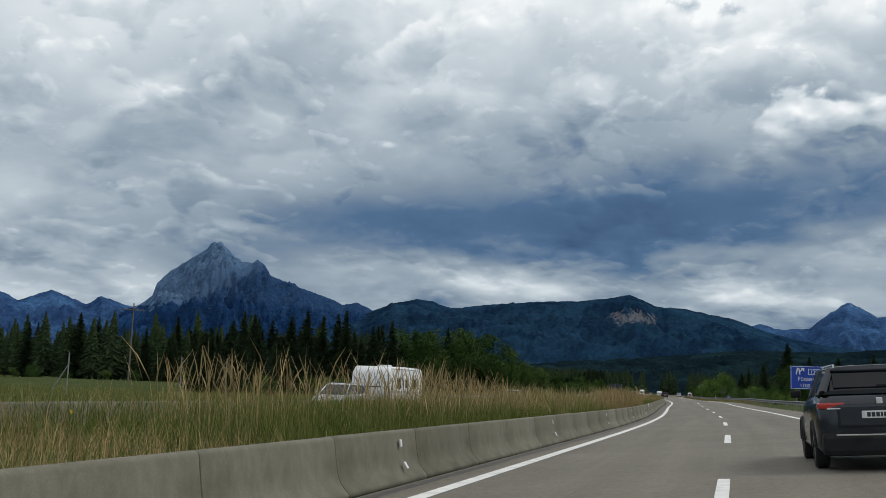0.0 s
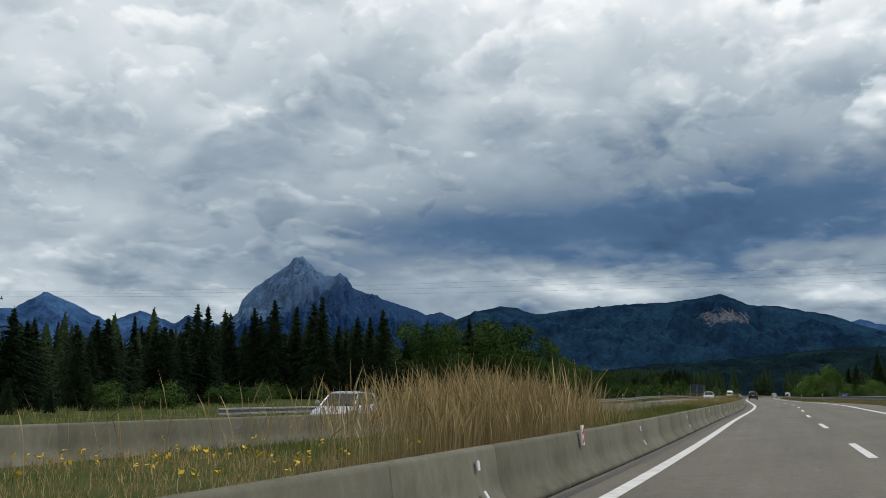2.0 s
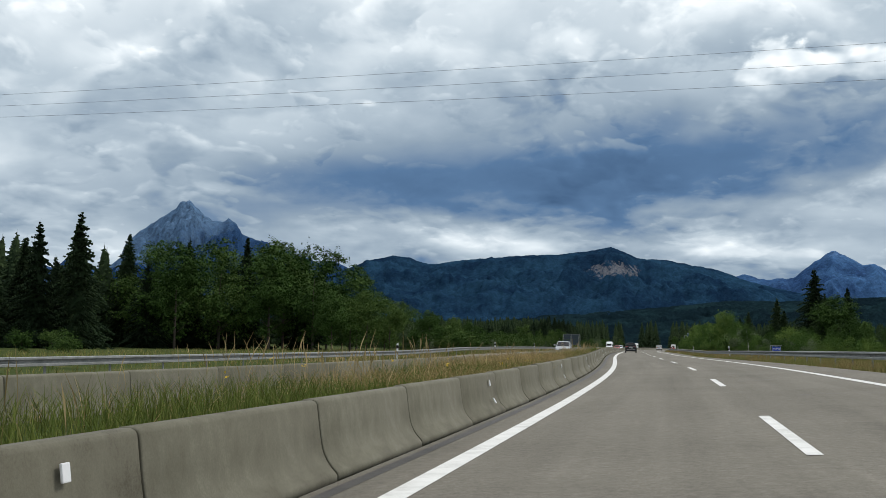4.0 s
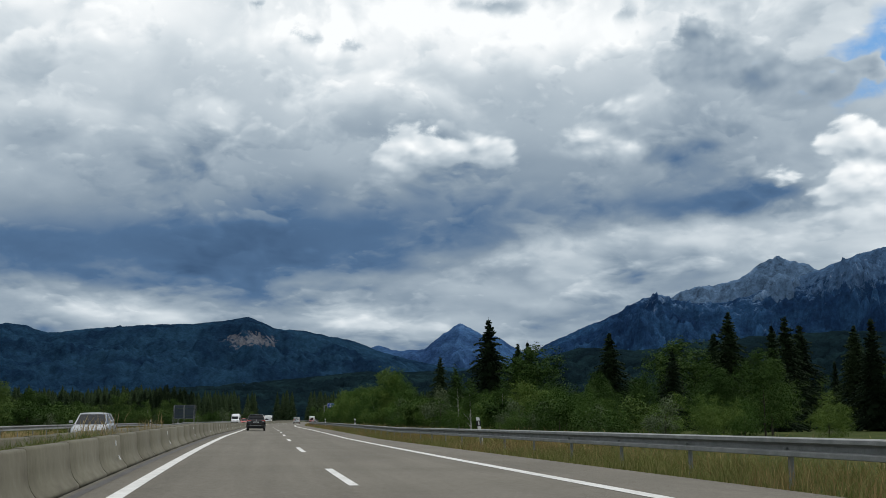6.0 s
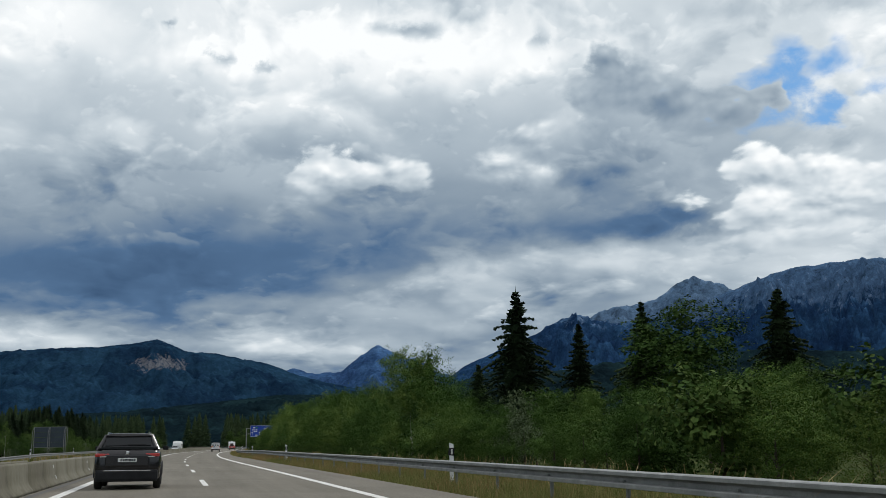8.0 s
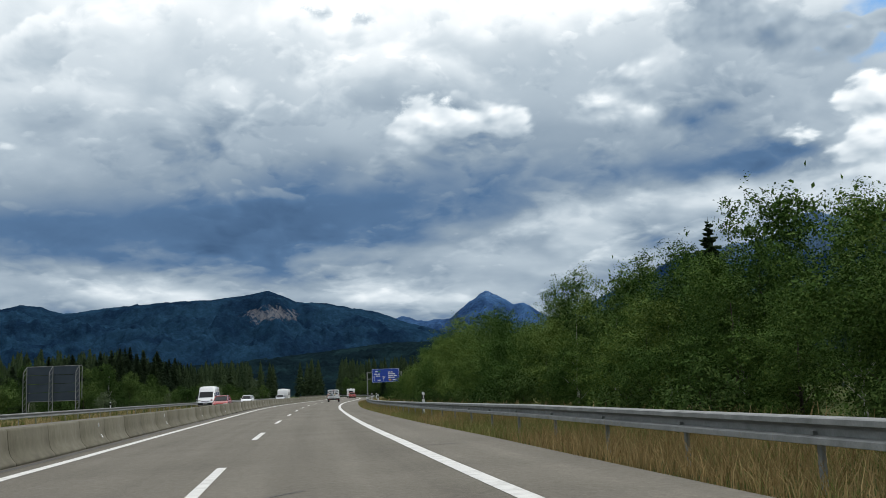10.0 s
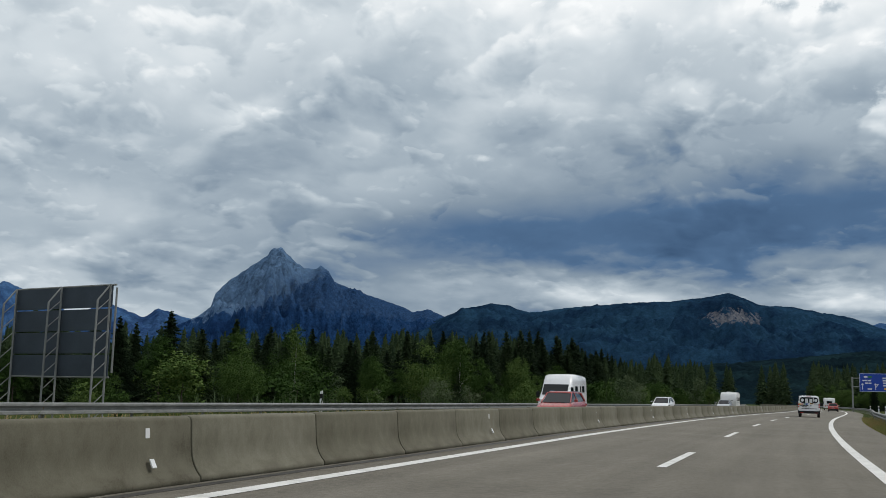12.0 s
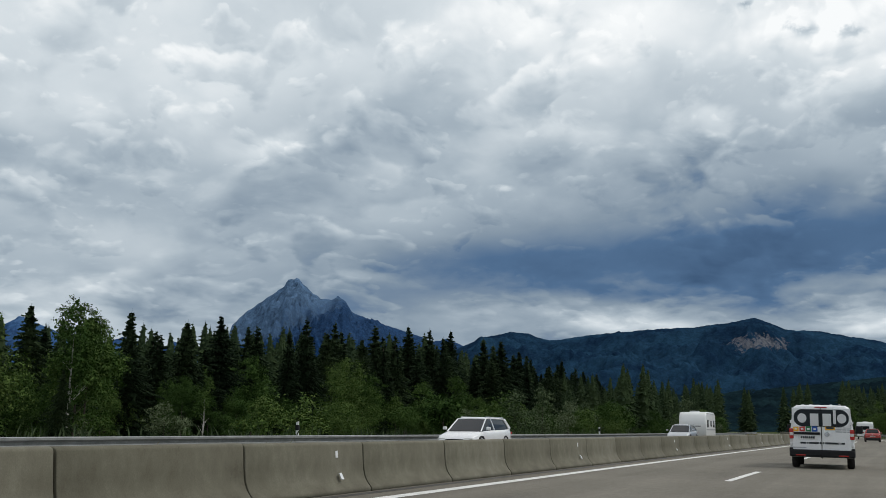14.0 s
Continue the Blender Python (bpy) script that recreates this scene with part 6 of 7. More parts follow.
def make_caravan(m, label, length=5.6):
    c = tagged(empty("caravan"), label, "caravan")
    L, hw = length / 2, 1.12
    pts = [(-L, 0.55, 2.25), (-L + 0.10, 0.48, 2.50), (-L + 0.35, 0.46, 2.60), (0, 0.46, 2.62), (L - 0.55, 0.46, 2.58), (L - 0.18, 0.48, 2.30), (L, 0.60, 1.60)]
    rings = [section(y, [(hw * 0.97, zb), (hw, zb + 0.1), (hw, zt - 0.14), (hw * 0.97, zt - 0.04), (hw * 0.86, zt)]) for y, zb, zt in pts]
    part("body", loft(rings), M["caravan"], c, smooth=True)
    for sx in (1, -1):
        for y, w, h in ((-1.7, 0.72, 0.52), (-0.2, 0.60, 0.40), (1.55, 0.8, 0.55)):
            f = part("side_window", box_bm(sx * (hw + 0.004), y, 1.62, 0.03, w, h, bevel=0.012), M["glass"], c)
            part("window_frame", box_bm(sx * (hw + 0.002), y, 1.62, 0.02, w + 0.07, h + 0.07, bevel=0.008), M["plastic"], f)
        part("rain_gutter", box_bm(sx * (hw + 0.01), 0, 2.46, 0.03, length * 0.84, 0.03, bevel=0.008), M["steel"], c)
        part("stripe", box_bm(sx * (hw + 0.004), 0, 1.12, 0.012, length * 0.9, 0.10), M["grey_print"], c)
        wheel(c, sx * 0.98, -0.25, 0.31, 0.19)
        part("tail_lamp", box_bm(sx * 0.85, -L - 0.01, 0.95, 0.14, 0.04, 0.26, bevel=0.015), M["lamp_red"], c)
    part("rear_window", box_bm(0, -L - 0.02, 1.72, 1.10, 0.03, 0.55, bevel=0.015), M["glass"], c)
    part("front_window", box_bm(0, L - 0.06, 1.62, 1.40, 0.03, 0.50, bevel=0.015, rot=Matrix.Rotation(radians(14), 4, "X")), M["glass"], c)
    part("bumper", box_bm(0, -L - 0.01, 0.62, 2.05, 0.06, 0.18, bevel=0.02), M["sign_white"], c)
    part("roof_hatch", box_bm(0.1, 0.6, 2.66, 0.7, 0.7, 0.09, bevel=0.03), M["caravan"], c)
    bm = bmesh.new()
    add_tube(bm, (0.35, L, 0.50), (0, L + 1.1, 0.46), 0.04, 0.04, 6)
    add_tube(bm, (-0.35, L, 0.50), (0, L + 1.1, 0.46), 0.04, 0.04, 6)
    part("draw_bar", bm, M["steel"], c)
    plate(c, 0, -L - 0.045, 0.80)
    c.matrix_world = m
    return c


def make_campervan(m):
    c = tagged(empty("campervan"), "white high-roof campervan with dark side windows", "campervan")
    L, hw = 2.85, 1.02

    def ring(y, w, zb, zt):
        return section(y, [(w * 0.94, zb), (w, zb + 0.15), (w, min(1.15, zt - 0.2)), (w * 0.97, zt - 0.45 if zt > 2 else zt - 0.12), (w * 0.90, zt - 0.12), (w * 0.72, zt - 0.02), (w * 0.3, zt)])

    st = [(-L, hw * 0.97, 0.42, 2.62), (-L + 0.1, hw, 0.38, 2.70), (-0.5, hw, 0.36, 2.76), (1.05, hw, 0.36, 2.70), (1.42, hw, 0.36, 2.30), (1.62, hw, 0.36, 2.08), (2.20, hw * 0.99, 0.36, 1.34), (2.60, hw * 0.95, 0.36, 1.12), (2.80, hw * 0.88, 0.40, 0.98), (2.88, hw * 0.76, 0.48, 0.84)]
    part("body", loft([ring(*s) for s in st]), M["white"], c, smooth=True)
    part("windscreen", box_bm(0, 1.95, 1.70, 1.66, 0.03, 0.86, bevel=0.01, rot=Matrix.Rotation(radians(38), 4, "X")), M["glass"], c, "large dark windscreen")
    for sx in (1, -1):
        for y, w, z, h in ((1.42, 0.62, 1.62, 0.50), (0.25, 0.72, 1.72, 0.46), (-0.95, 0.28, 1.78, 0.40), (-1.75, 0.62, 1.78, 0.42)):
            f = part("side_window", box_bm(sx * (hw * 0.985), y, z, 0.03, w, h, bevel=0.012, rot=Matrix.Rotation(radians(-3) * sx, 4, "Y")), M["glass"], c)
        part("side_moulding", box_bm(sx * (hw + 0.008), -0.6, 0.92, 0.02, 3.6, 0.09, bevel=0.006), M["grey_print"], c)
        part("roof_step", box_bm(sx * hw * 0.93, -0.7, 2.22, 0.05, 3.9, 0.04, bevel=0.012), M["white"], c)
        part("headlamp", box_bm(sx * 0.74, 2.66, 0.98, 0.36, 0.30, 0.17, bevel=0.05), M["lamp_clear"], c, "clear slanted headlamp")
        mir = part("mirror", box_bm(sx * (hw + 0.17), 1.86, 1.38, 0.22, 0.12, 0.36, bevel=0.05), M["plastic"], c)
        for y in (-1.75, 1.95):
            wheel(c, sx * 0.90, y, 0.34, 0.22)
    part("front_bumper", box_bm(0, 2.78, 0.56, 1.84, 0.24, 0.30, bevel=0.07), M["plastic"], c)
    part("grille", box_bm(0, 2.84, 0.84, 0.95, 0.07, 0.13, bevel=0.03), M["plastic"], c)
    plate(c, 0, 2.912, 0.56)
    bm = bmesh.new()
    add_tube(bm, (0.6, 1.1, 2.6), (0.6, 0.95, 3.0), 0.008, 0.004, 5)
    part("antenna", bm, M["plastic"], c)
    c.matrix_world = m
    return c


def opposite_pose(s, u):
    p = opposite(s, u)
    return Matrix.Translation(p) @ Matrix.Rotation(heading(s) + math.pi, 4, "Z")


make_van(road_pose(556.6, 1.34) @ Matrix.Rotation(radians(2), 4, "Z"))
make_car("estate_suv", road_pose(67.3, 2.3), M["navy"], "dark blue-grey SUV with roof rails and red lamps", 4.4, 1.84, 1.59, suv=True)
make_car("black_suv", road_pose(346, -2.3), M["black"], "black compact SUV driving in the overtaking lane", 4.5, 1.88, 1.60, suv=True)
make_car("red_hatchback", road_pose(652, 1.8), M["red"], "red hatchback driving ahead of a white caravan", 4.1, 1.78, 1.50)
make_caravan(road_pose(690, 1.8), "small white caravan towed ahead on the road", 4.4)
make_caravan(opposite_pose(108.5, -19.6), "large white caravan on the far carriageway behind tall grass", 7.2)
make_car("towing_car", opposite_pose(100.0, -19.6), M["silver"], "silver estate car towing a white caravan", 4.6, 1.80, 1.50, estate=True)
make_car("silver_hatchback", opposite_pose(149.0, -18.5), M["silver"], "silver hatchback on the far carriageway", 4.2, 1.78, 1.48)
make_car("silver_car", opposite_pose(294, -10.0), M["silver"], "pale silver car coming towards the median barrier", 4.3, 1.80, 1.50)
make_car("red_estate", opposite_pose(506, -9.5), M["red"], "red estate car with roof rails, seen over the barrier", 4.6, 1.82, 1.50, estate=True)
make_campervan(opposite_pose(520.6, -13.0))
make_car("white_estate", opposite_pose(562, -13.3), M["white"], "white estate car coming along the far carriageway", 4.7, 1.84, 1.52, estate=True)
make_caravan(opposite_pose(611, -12.2), "white caravan behind a car on the far carriageway", 5.2)
make_car("dark_towing_car", opposite_pose(603.6, -12.2), M["silver"], "silver-grey car towing a caravan with a roof box", 4.6, 1.82, 1.50, estate=True)


# ---------------------------------------------------------------- signs, posts, poles
def text_mesh(body, size, mat, parent, m, align="LEFT"):
    cu = bpy.data.curves.new("lettering", "FONT")
    cu.body, cu.size, cu.extrude, cu.align_x = body, size, 0.004, align
    tmp = bpy.data.objects.new("lettering", cu)
    scene.collection.objects.link(tmp)
    dg = bpy.context.evaluated_depsgraph_get()
    me = bpy.data.meshes.new_from_object(tmp.evaluated_get(dg))
    bpy.data.objects.remove(tmp)
    me.materials.clear()
    me.materials.append(mat)
    ob = new("lettering", me)
    ob.parent = parent
    ob.matrix_basis = m @ pose(0, 0, 0, 90)
    return ob


def sign_base(name, m, label, category="road sign"):
    t = tagged(empty(name), label, category)
    t.matrix_world = m
    return t


def board(parent, w, h, z, mat, name="board", y=0.0):
    b = part(name, box_bm(0, y, z, w, 0.05, h, bevel=0.012), mat, parent)
    return b


def frame_bars(parent, w, h, z, t, mat, y=-0.032):
    for n, (cx, cz, sx, sz) in enumerate(((0, z + h / 2 - t, w - t, t * 0.6), (0, z - h / 2 + t, w - t, t * 0.6), (-w / 2 + t, z, t * 0.6, h - t), (w / 2 - t, z, t * 0.6, h - t))):
        part("border", box_bm(cx, y, cz, sx, 0.008, sz), mat, parent)


def exit_arrow(parent, x, z, k, mat, y=-0.034):
    bm = bmesh.new()
    add_box(bm, x - 0.12 * k, y, z, 0.09 * k, 0.008, 0.55 * k, rot=Matrix.Rotation(radians(10), 4, "Y"))
    add_box(bm, x + 0.08 * k, y, z, 0.09 * k, 0.008, 0.55 * k, rot=Matrix.Rotation(radians(-10), 4, "Y"))
    add_box(bm, x + 0.26 * k, y, z + 0.10 * k, 0.09 * k, 0.008, 0.36 * k, rot=Matrix.Rotation(radians(45), 4, "Y"))
    add_box(bm, x + 0.34 * k, y, z + 0.22 * k, 0.26 * k, 0.008, 0.09 * k)
    add_box(bm, x + 0.43 * k, y, z + 0.13 * k, 0.09 * k, 0.008, 0.24 * k)
    part("exit_symbol", bm, mat, parent)


def build_signs():
    # announcement of the exit
    s = sign_base("exit_sign", Matrix.Translation(ground_point(150, 9.0)) @ Matrix.Rotation(heading(150), 4, "Z") @ Matrix.Scale(1.32, 4), "blue motorway exit sign with white lettering on two posts")
    z = 2.42
    b = board(s, 2.25, 1.65, z, M["sign_blue"])
    frame_bars(b, 2.25, 1.65, z, 0.05, M["sign_white"])
    exit_arrow(b, -0.58, z + 0.44, 0.85, M["sign_white"])
    part("number_oval", box_bm(0.48, -0.03, z + 0.42, 0.78, 0.012, 0.42, bevel=0.005), M["sign_white"], b)
    part("number_field", box_bm(0.48, -0.035, z + 0.42, 0.70, 0.014, 0.34, bevel=0.005), M["sign_blue"], b)
    text_mesh("139", 0.33, M["sign_white"], b, pose(0.48, -0.043, z + 0.31), "CENTER")
    text_mesh("Füssen", 0.40, M["sign_white"], b, pose(-0.62, -0.032, z - 0.22))
    text_mesh("1100 m", 0.36, M["sign_white"], b, pose(-0.50, -0.032, z - 0.68))
    for x in (-0.7, 0.7):
        bm = bmesh.new()
        add_tube(bm, (x, 0.07, -0.4), (x, 0.07, 3.1), 0.045, 0.045, 8)
        part("post", bm, M["steel"], s)
    # kilometre board
    s = sign_base("kilometre_sign", Matrix.Translation(ground_point(250, 7.75)) @ Matrix.Rotation(heading(250), 4, "Z"), "small blue kilometre board in a steel bracket", "road sign")
    z = 1.06
    b = board(s, 0.62, 0.34, z, M["sign_blue"])
    frame_bars(b, 0.62, 0.34, z, 0.02, M["sign_white"])
    text_mesh("959.0", 0.22, M["sign_white"], b, pose(0, -0.032, z - 0.075), "CENTER")
    bm = bmesh.new()
    add_box(bm, -0.42, 0, 0.55, 0.06, 0.06, 1.55, 0.006)
    add_box(bm, -0.03, 0, 1.30, 0.84, 0.06, 0.05, 0.006)
    part("bracket", bm, M["steel"], s)
    # cantilever gantry with the direction board
    s = sign_base("sign_gantry", Matrix.Translation(ground_point(703, 7.3)) @ Matrix.Rotation(heading(703), 4, "Z"), "steel cantilever gantry carrying a blue direction board", "gantry")
    z = 6.55
    for zz in (5.6, 7.5):
        part("beam", box_bm(5.2, 0.2, zz, 10.6, 0.22, 0.22, bevel=0.02), M["steel"], s)
    part("column", box_bm(0, 0.2, 3.7, 0.34, 0.34, 8.0, bevel=0.03), M["steel"], s)
    part("column", box_bm(10.4, 0.2, 3.7, 0.34, 0.34, 8.0, bevel=0.03), M["steel"], s)
    b = part("board", box_bm(5.6, 0, z, 8.3, 0.09, 4.1, bevel=0.02), M["sign_blue"], s, "blue direction board with white print")
    for cx, cz, sx, sz in ((5.6, z + 1.95, 8.1, 0.07), (5.6, z - 1.95, 8.1, 0.07), (1.55, z, 0.07, 3.9), (9.65, z, 0.07, 3.9)):
        part("border", box_bm(cx, -0.05, cz, sx, 0.012, sz), M["sign_white"], b)
    for x, zz, w in ((2.7, 0.45, 1.9), (3.0, -0.15, 1.3), (6.7, 1.0, 1.5), (7.1, 0.45, 2.3), (7.4, -0.1, 2.9), (7.0, -0.65, 2.1)):
        bars(b, "print_line", x + 0.3, -0.055, z + zz, (w * 0.55, w * 0.35), 0.30, 0.12, M["sign_white"])
    for x, mat in ((2.8, "sign_white"), (3.7, "green_print"), (6.9, "yellow_print")):
        part("field", box_bm(x, -0.055, z + (1.25 if x < 5 else -1.35), 0.75, 0.012, 0.42), M[mat], b)
    part("distance", box_bm(8.3, -0.055, z - 1.35, 1.2, 0.012, 0.32), M["sign_white"], b)
    part("field_outline", box_bm(3.6, -0.055, z - 1.45, 0.9, 0.012, 0.36), M["light_print"], b)
    bm = bmesh.new()
    for x, bend in ((2.1, 0), (4.8, 1)):
        add_box(bm, x, -0.055, z - 0.95, 0.13, 0.012, 1.3)
        if bend:
            add_box(bm, x + 0.30, -0.055, z - 0.75, 0.13, 0.012, 0.8, rot=Matrix.Rotation(radians(40), 4, "Y"))
            add_box(bm, x + 0.5, -0.055, z - 0.40, 0.36, 0.012, 0.13)
        add_box(bm, x - 0.12, -0.055, z - 0.38, 0.12, 0.012, 0.42, rot=Matrix.Rotation(radians(40), 4, "Y"))
        add_box(bm, x + 0.12, -0.055, z - 0.38, 0.12, 0.012, 0.42, rot=Matrix.Rotation(radians(-40), 4, "Y"))
    part("arrows", bm, M["sign_white"], b)
    # large board seen from behind
    base = Vector((-21.15, 481.8, -0.35))
    s = sign_base("direction_sign", Matrix.Translation(base) @ Matrix.Rotation(radians(-13), 4, "Z"), "large direction sign from behind, grey panels on lattice posts")
    z0, w, h = 1.80, 4.95, 3.06
    for i in range(4):
        for sx in (-1, 1):
            part("panel", box_bm(sx * w / 4, 0.1, z0 + h / 8 + i * h / 4, w / 2 - 0.03, 0.05, h / 4 - 0.05, bevel=0.006), M["sign_back"], s, "dark grey sign panel back")
    bm = bmesh.new()
    for a, b2 in (((-w / 2, 0.1, z0), (-w / 2, 0.1, z0 + h)), ((w / 2 + 0.18, 0.1, z0 + 0.15), (w / 2 + 0.18, 0.1, z0 + h - 0.1)), ((-w / 2, 0.1, z0 + h), (w / 2 + 0.15, 0.1, z0 + h)), ((-w / 2, 0.1, z0), (w / 2 + 0.05, 0.1, z0))):
        add_tube(bm, a, b2, 0.035, 0.035, 6)
    part("edge_frame", bm, M["steel"], s)
    for x in (-w / 2 + 0.06, 0.0, w / 2 - 0.02):
        bm = bmesh.new()
        add_tube(bm, (x, 0.0, -0.5), (x, 0.0, z0 + h), 0.035, 0.035, 6)
        add_tube(bm, (x - 0.14, -0.42, -0.5), (x - 0.14, -0.38, z0 + h * 0.82), 0.035, 0.035, 6)
        add_tube(bm, (x - 0.14, -0.38, z0 + h * 0.82), (x, 0.0, z0 + h), 0.03, 0.03, 6)
        for i in range(9):
            za = -0.2 + i * 0.52
            add_tube(bm, (x - 0.14, -0.40, za), (x, 0.0, za + 0.42), 0.018, 0.018, 5)
        part("lattice_post", bm, M["steel"], s)


build_signs()


def make_delineator(m, label, lean=0.0):
    t = tagged(empty("delineator_post"), label, "marker post", "delineator posts")
    bm = bmesh.new()
    prof = [(-0.06, -0.03), (0.06, -0.05), (0.075, 0.0), (0.06, 0.05), (-0.06, 0.03), (-0.07, 0)]
    lo = [bm.verts.new((x, y, -0.2)) for x, y in prof]
    hi = [bm.verts.new((x, y, 1.0 - x * 0.4)) for x, y in prof]
    for i in range(6):
        bm.faces.new((lo[i], lo[(i + 1) % 6], hi[(i + 1) % 6], hi[i]))
    bm.faces.new(hi)
    bm.faces.new(lo[::-1])
    part("post", bm, M["sign_white"], t)
    part("black_band", box_bm(0, 0, 0.74, 0.165, 0.115, 0.24, bevel=0.012, rot=Matrix.Rotation(radians(8), 4, "Y")), M["plastic"], t, "slanted black band")
    part("reflector", box_bm(0, -0.058, 0.74, 0.05, 0.012, 0.17, bevel=0.004), M["lamp_clear"], t)
    t.matrix_world = m @ Matrix.Rotation(radians(lean), 4, "Y")
    return t


def build_posts():
    lean = {281: -9, 395: -3}
    for s in (281, 345, 395, 444, 494, 544, 594, 644):
        p = ground_point(s, 7.7)
        p.z = place(s, 0, 0, True).z + 5.9 * bank(s) + 0.22
        make_delineator(Matrix.Translation(p) @ Matrix.Rotation(heading(s), 4, "Z"), "white delineator post with black band behind the guard rail", lean.get(s, 0))
    for s, u in ((200, -22.5), (250, -20.2), (300, -18.9), (347, -18.4), (397, -18.0), (453, -19.6), (500, -20.4), (560.5, -21.4), (610, -20.6), (660, -19.5)):
        p = ground_point(s, u)
        p.z = opposite(s, u + 1).z + 0.25
        make_delineator(Matrix.Translation(p) @ Matrix.Rotation(heading(s) + math.pi, 4, "Z"), "white delineator post with black band on the far verge")


build_posts()


def build_reflectors():
    """White reflectors fixed to the barrier faces, one above the other."""
    s = 21.01
    bm = box_bm(0, 0, 0, 0.02, 0.085, 0.115, bevel=0.008)
    me = bpy.data.meshes.new("barrier_reflector")
    bm.to_mesh(me)
    bm.free()
    me.materials.append(M["sign_white"])
    while s < 760:
        for u, z, t in ((-4.858, 0.60, 5), (-4.755, 0.26, 29)):
            ob = tagged(new("barrier_reflector", me), "small white reflector fixed to the concrete barrier", "reflector", "barrier reflectors")
            ob.matrix_world = road_pose(s, u, z) @ Matrix.Rotation(radians(-t), 4, "Y")
        s += 14.264
    # red and white guide plate
    t = tagged(empty("guide_plate"), "small red and white striped guide plate on the barrier", "road sign")
    t.matrix_world = road_pose(127.2, -4.84, 0.72)
    part("board", box_bm(0, 0, 0, 0.03, 0.16, 0.34, bevel=0.006), M["sign_white"], t)
    for z in (-0.08, 0.06):
        part("stripe", box_bm(0.018, 0, z, 0.008, 0.15, 0.07, rot=Matrix.Rotation(radians(30), 4, "X")), M["red_print"], t)


build_reflectors()


def make_pole(x, y, z, h, label):
    t = tagged(empty("utility_pole"), label, "utility pole")
    bm = bmesh.new()
    add_tube(bm, (0, 0, -0.5), (0, 0, h), 0.16, 0.11, 8)
    part("mast", bm, M["wood"], t)
    bm = bmesh.new()
    add_box(bm, 0, 0, h - 1.2, 4.2, 0.14, 0.16, 0.02)
    part("crossarm", bm, M["wood"], t)
    for dx in (-1.9, -0.9, 0.9, 1.9):
        bm = bmesh.new()
        add_tube(bm, (dx, 0, h - 1.12), (dx, 0, h - 0.85), 0.07, 0.05, 8)
        part("insulator", bm, M["plastic"], t)
    t.matrix_world = pose(x, y, z, 0, 0, 29)
    return t


make_pole(-94, 219, -0.5, 14.6, "wooden power pole with a crossarm and insulators")
make_pole(-150, 205, -0.5, 11.0, "wooden power pole standing in the meadow")


def make_fence_post(x, y, brace):
    t = tagged(empty("fence_post"), "slim grey steel post in the meadow" + (" with a slanted brace" if brace else ""), "post", "meadow posts")
    bm = bmesh.new()
    add_tube(bm, (0, 0, -0.6), (0, 0, 2.9), 0.045, 0.045, 8)
    part("post", bm, M["steel"], t)
    if brace:
        bm = bmesh.new()
        add_tube(bm, (-1.4, -0.4, -0.5), (0, 0, 2.1), 0.035, 0.035, 8)
        part("brace", bm, M["steel"], t)
    t.matrix_world = pose(x, y, -0.4)


for post_x, post_y, brace in ((-37.4, 111.4, True), (-30.9, 115.1, False), (-28.1, 116.5, False)):
    make_fence_post(post_x, post_y, brace)


def build_cables():
    for k, dz in enumerate((0.0, 0.9, 1.8)):
        cu = bpy.data.curves.new("power_cable", "CURVE")
        cu.dimensions, cu.bevel_depth, cu.bevel_resolution = "3D", 0.006, 1
        sp = cu.splines.new("POLY")
        a, b = Vector((-94, 219, 13.2 + dz * 0.3)), Vector((120, 214, 15.5 + dz * 1.4))
        sp.points.add(24)
        for i in range(25):
            t = i / 24
            p = a.lerp(b, t)
            p.z -= 4 * t * (1 - t) * 2.2
            sp.points[i].co = (*p, 1)
        ob = new("power_cable", cu)
        cu.materials.append(M["wire"])
        tagged(ob, "thin sagging power cable over the motorway", "cable", "power cables")


build_cables()


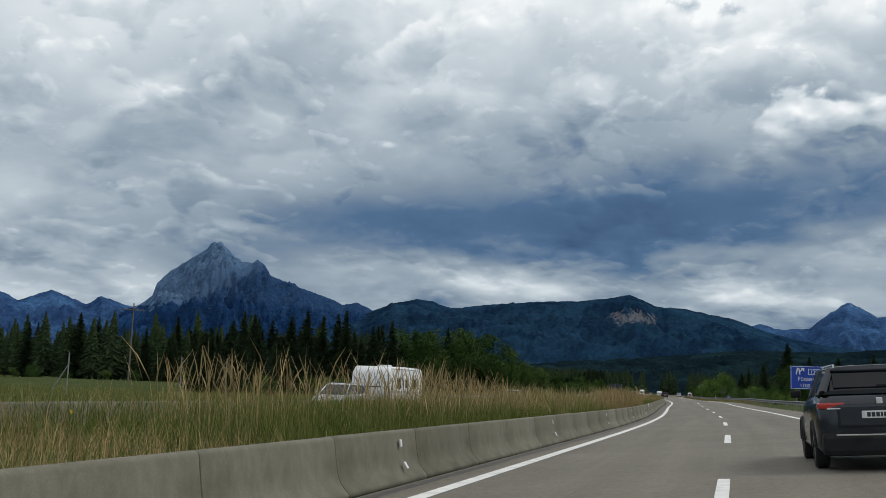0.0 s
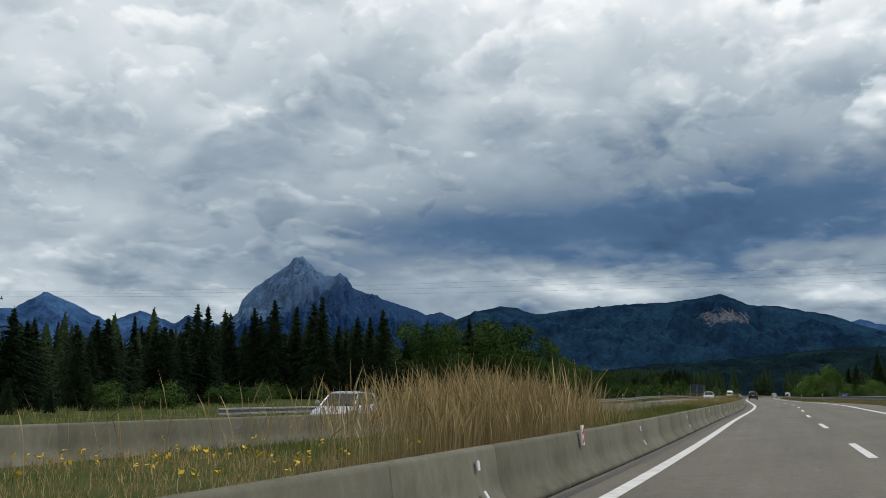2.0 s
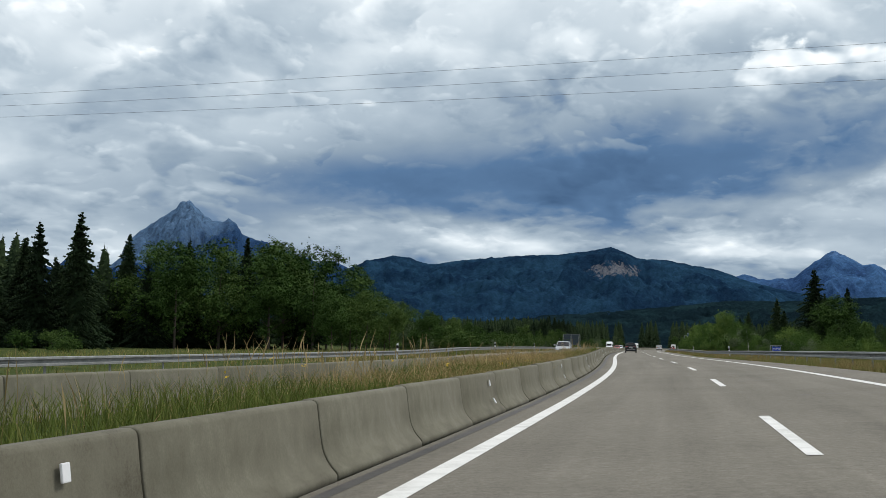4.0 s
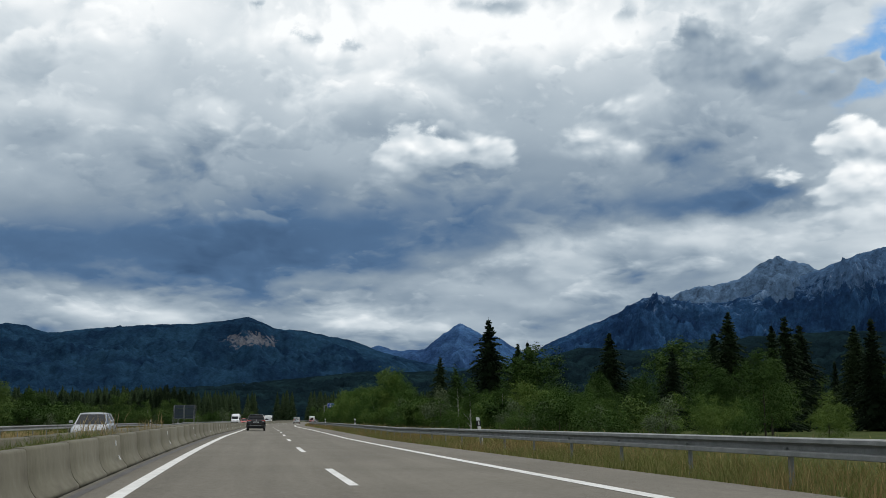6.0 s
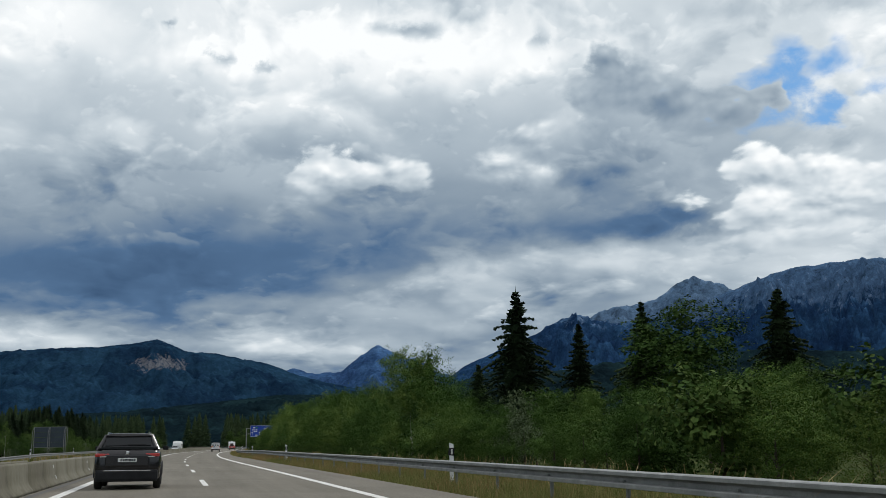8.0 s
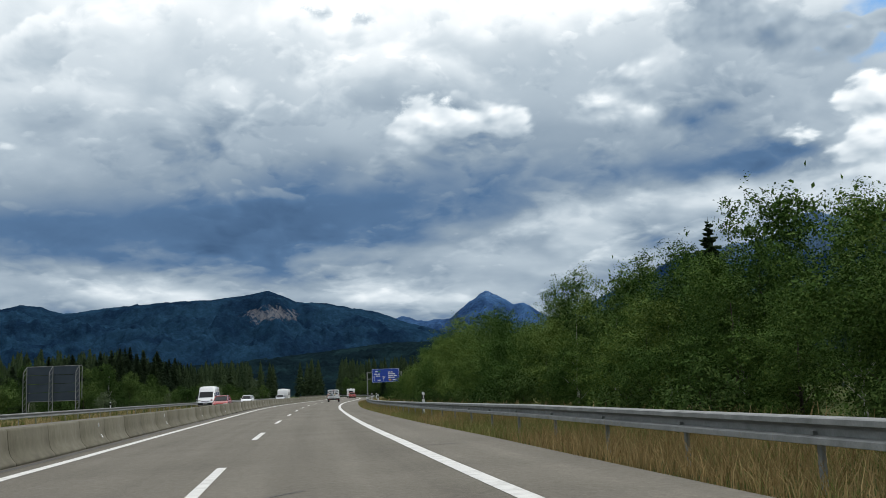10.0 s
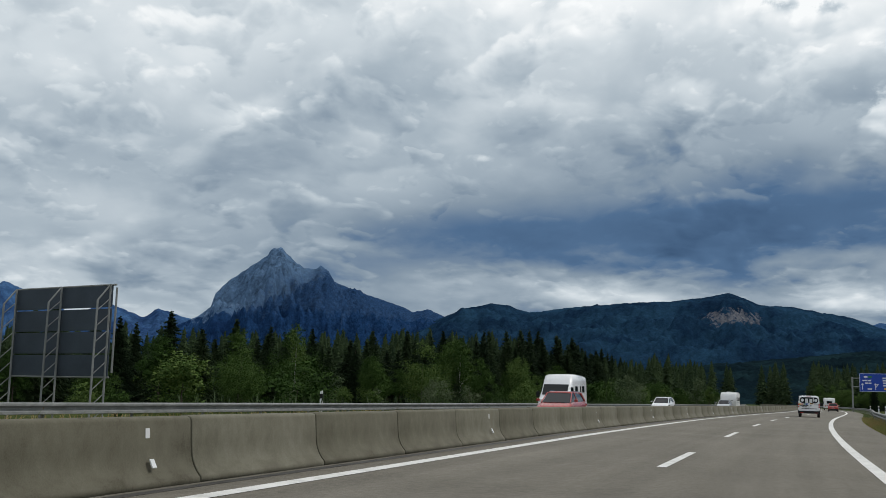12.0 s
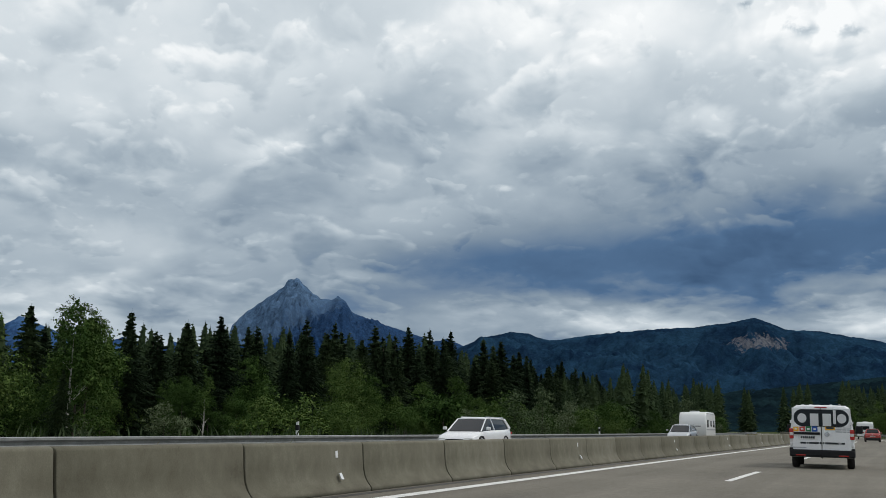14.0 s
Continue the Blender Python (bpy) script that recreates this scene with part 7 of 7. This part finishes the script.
def build_flowers():
    rng = np.random.RandomState(9)

    def heads(name, s, u, z, size, mat, label):
        a = np.interp(s, GRID_S, HEADING)
        x = np.interp(s, GRID_S, LINE_X) + np.cos(a) * u
        y = np.interp(s, GRID_S, LINE_Y) + np.sin(a) * u
        p = np.stack([x, y, z], 1)
        vs, fs = [], []
        for q in p:
            for _ in range(4):
                o = rng.normal(0, size, 3)
                d, e = rng.normal(size=3) * size * 0.6, rng.normal(size=3) * size * 0.6
                b = len(vs)
                vs += [q + o - d, q + o + e, q + o + d, q + o - e]
                fs.append((b, b + 1, b + 2, b + 3))
        tagged(mesh_ob(name, vs, fs, mat), label, "flowers", kind="stuff")

    s = np.concatenate([rng.normal(121, 2.5, 60), rng.uniform(20, 260, 60), rng.normal(212, 4, 12)])
    u = np.concatenate([rng.normal(-8.8, 1.1, 60), rng.uniform(-11, -6.2, 60), rng.normal(-7.0, 0.4, 12)])
    heads("yellow_flowers", s, u, np.where((s > 104) & (s < 150), 0.10, 0.40) + 0.22 * rng.rand(len(s)), 0.026, M["flower"], "yellow wildflower heads in the median grass")
    s, u = rng.uniform(118, 140, 14), rng.uniform(-8, -6.2, 14)
    heads("purple_flowers", s, u, 0.40 + 0.3 * rng.rand(14), 0.018, M["purple"], "purple wildflower heads in the median grass")


build_flowers()


def build_cracks():
    """Sealed joints and repairs in the asphalt."""
    rng = random.Random(21)
    spots = [(205, 0.6, 3.4, 9), (196, 1.2, 5.2, 7), (400, -0.6, 1.4, 5), (409, 3.0, 5.0, 6), (421, 4.3, 5.4, 4), (386, -2.8, -1.0, 5), (268, 0.8, 2.0, 6), (236, -3.2, -2.2, 8), (436, 0.4, 1.6, 5), (118, -3.3, -2.6, 12)]
    for s0, u0, u1, n in spots:
        vs, fs = [], []
        s, u = s0, u0
        for i in range(n + 1):
            w = rng.uniform(0.02, 0.055)
            vs += [place(s - w, u, 0.004), place(s + w, u, 0.004)]
            s += rng.uniform(-0.5, 0.9)
            u += (u1 - u0) / n
        for i in range(n):
            fs.append((2 * i, 2 * i + 1, 2 * i + 3, 2 * i + 2))
        structure(mesh_ob("sealed_crack", vs, fs, M["seal"]), "dark bitumen-sealed crack in the asphalt", "road repair")
    structure(strip("joint", [-4.50, -4.34], range(60, 700, 4), 0.004, M["seal"]), "dark dirty gutter joint at the barrier foot", "road joint")


build_cracks()
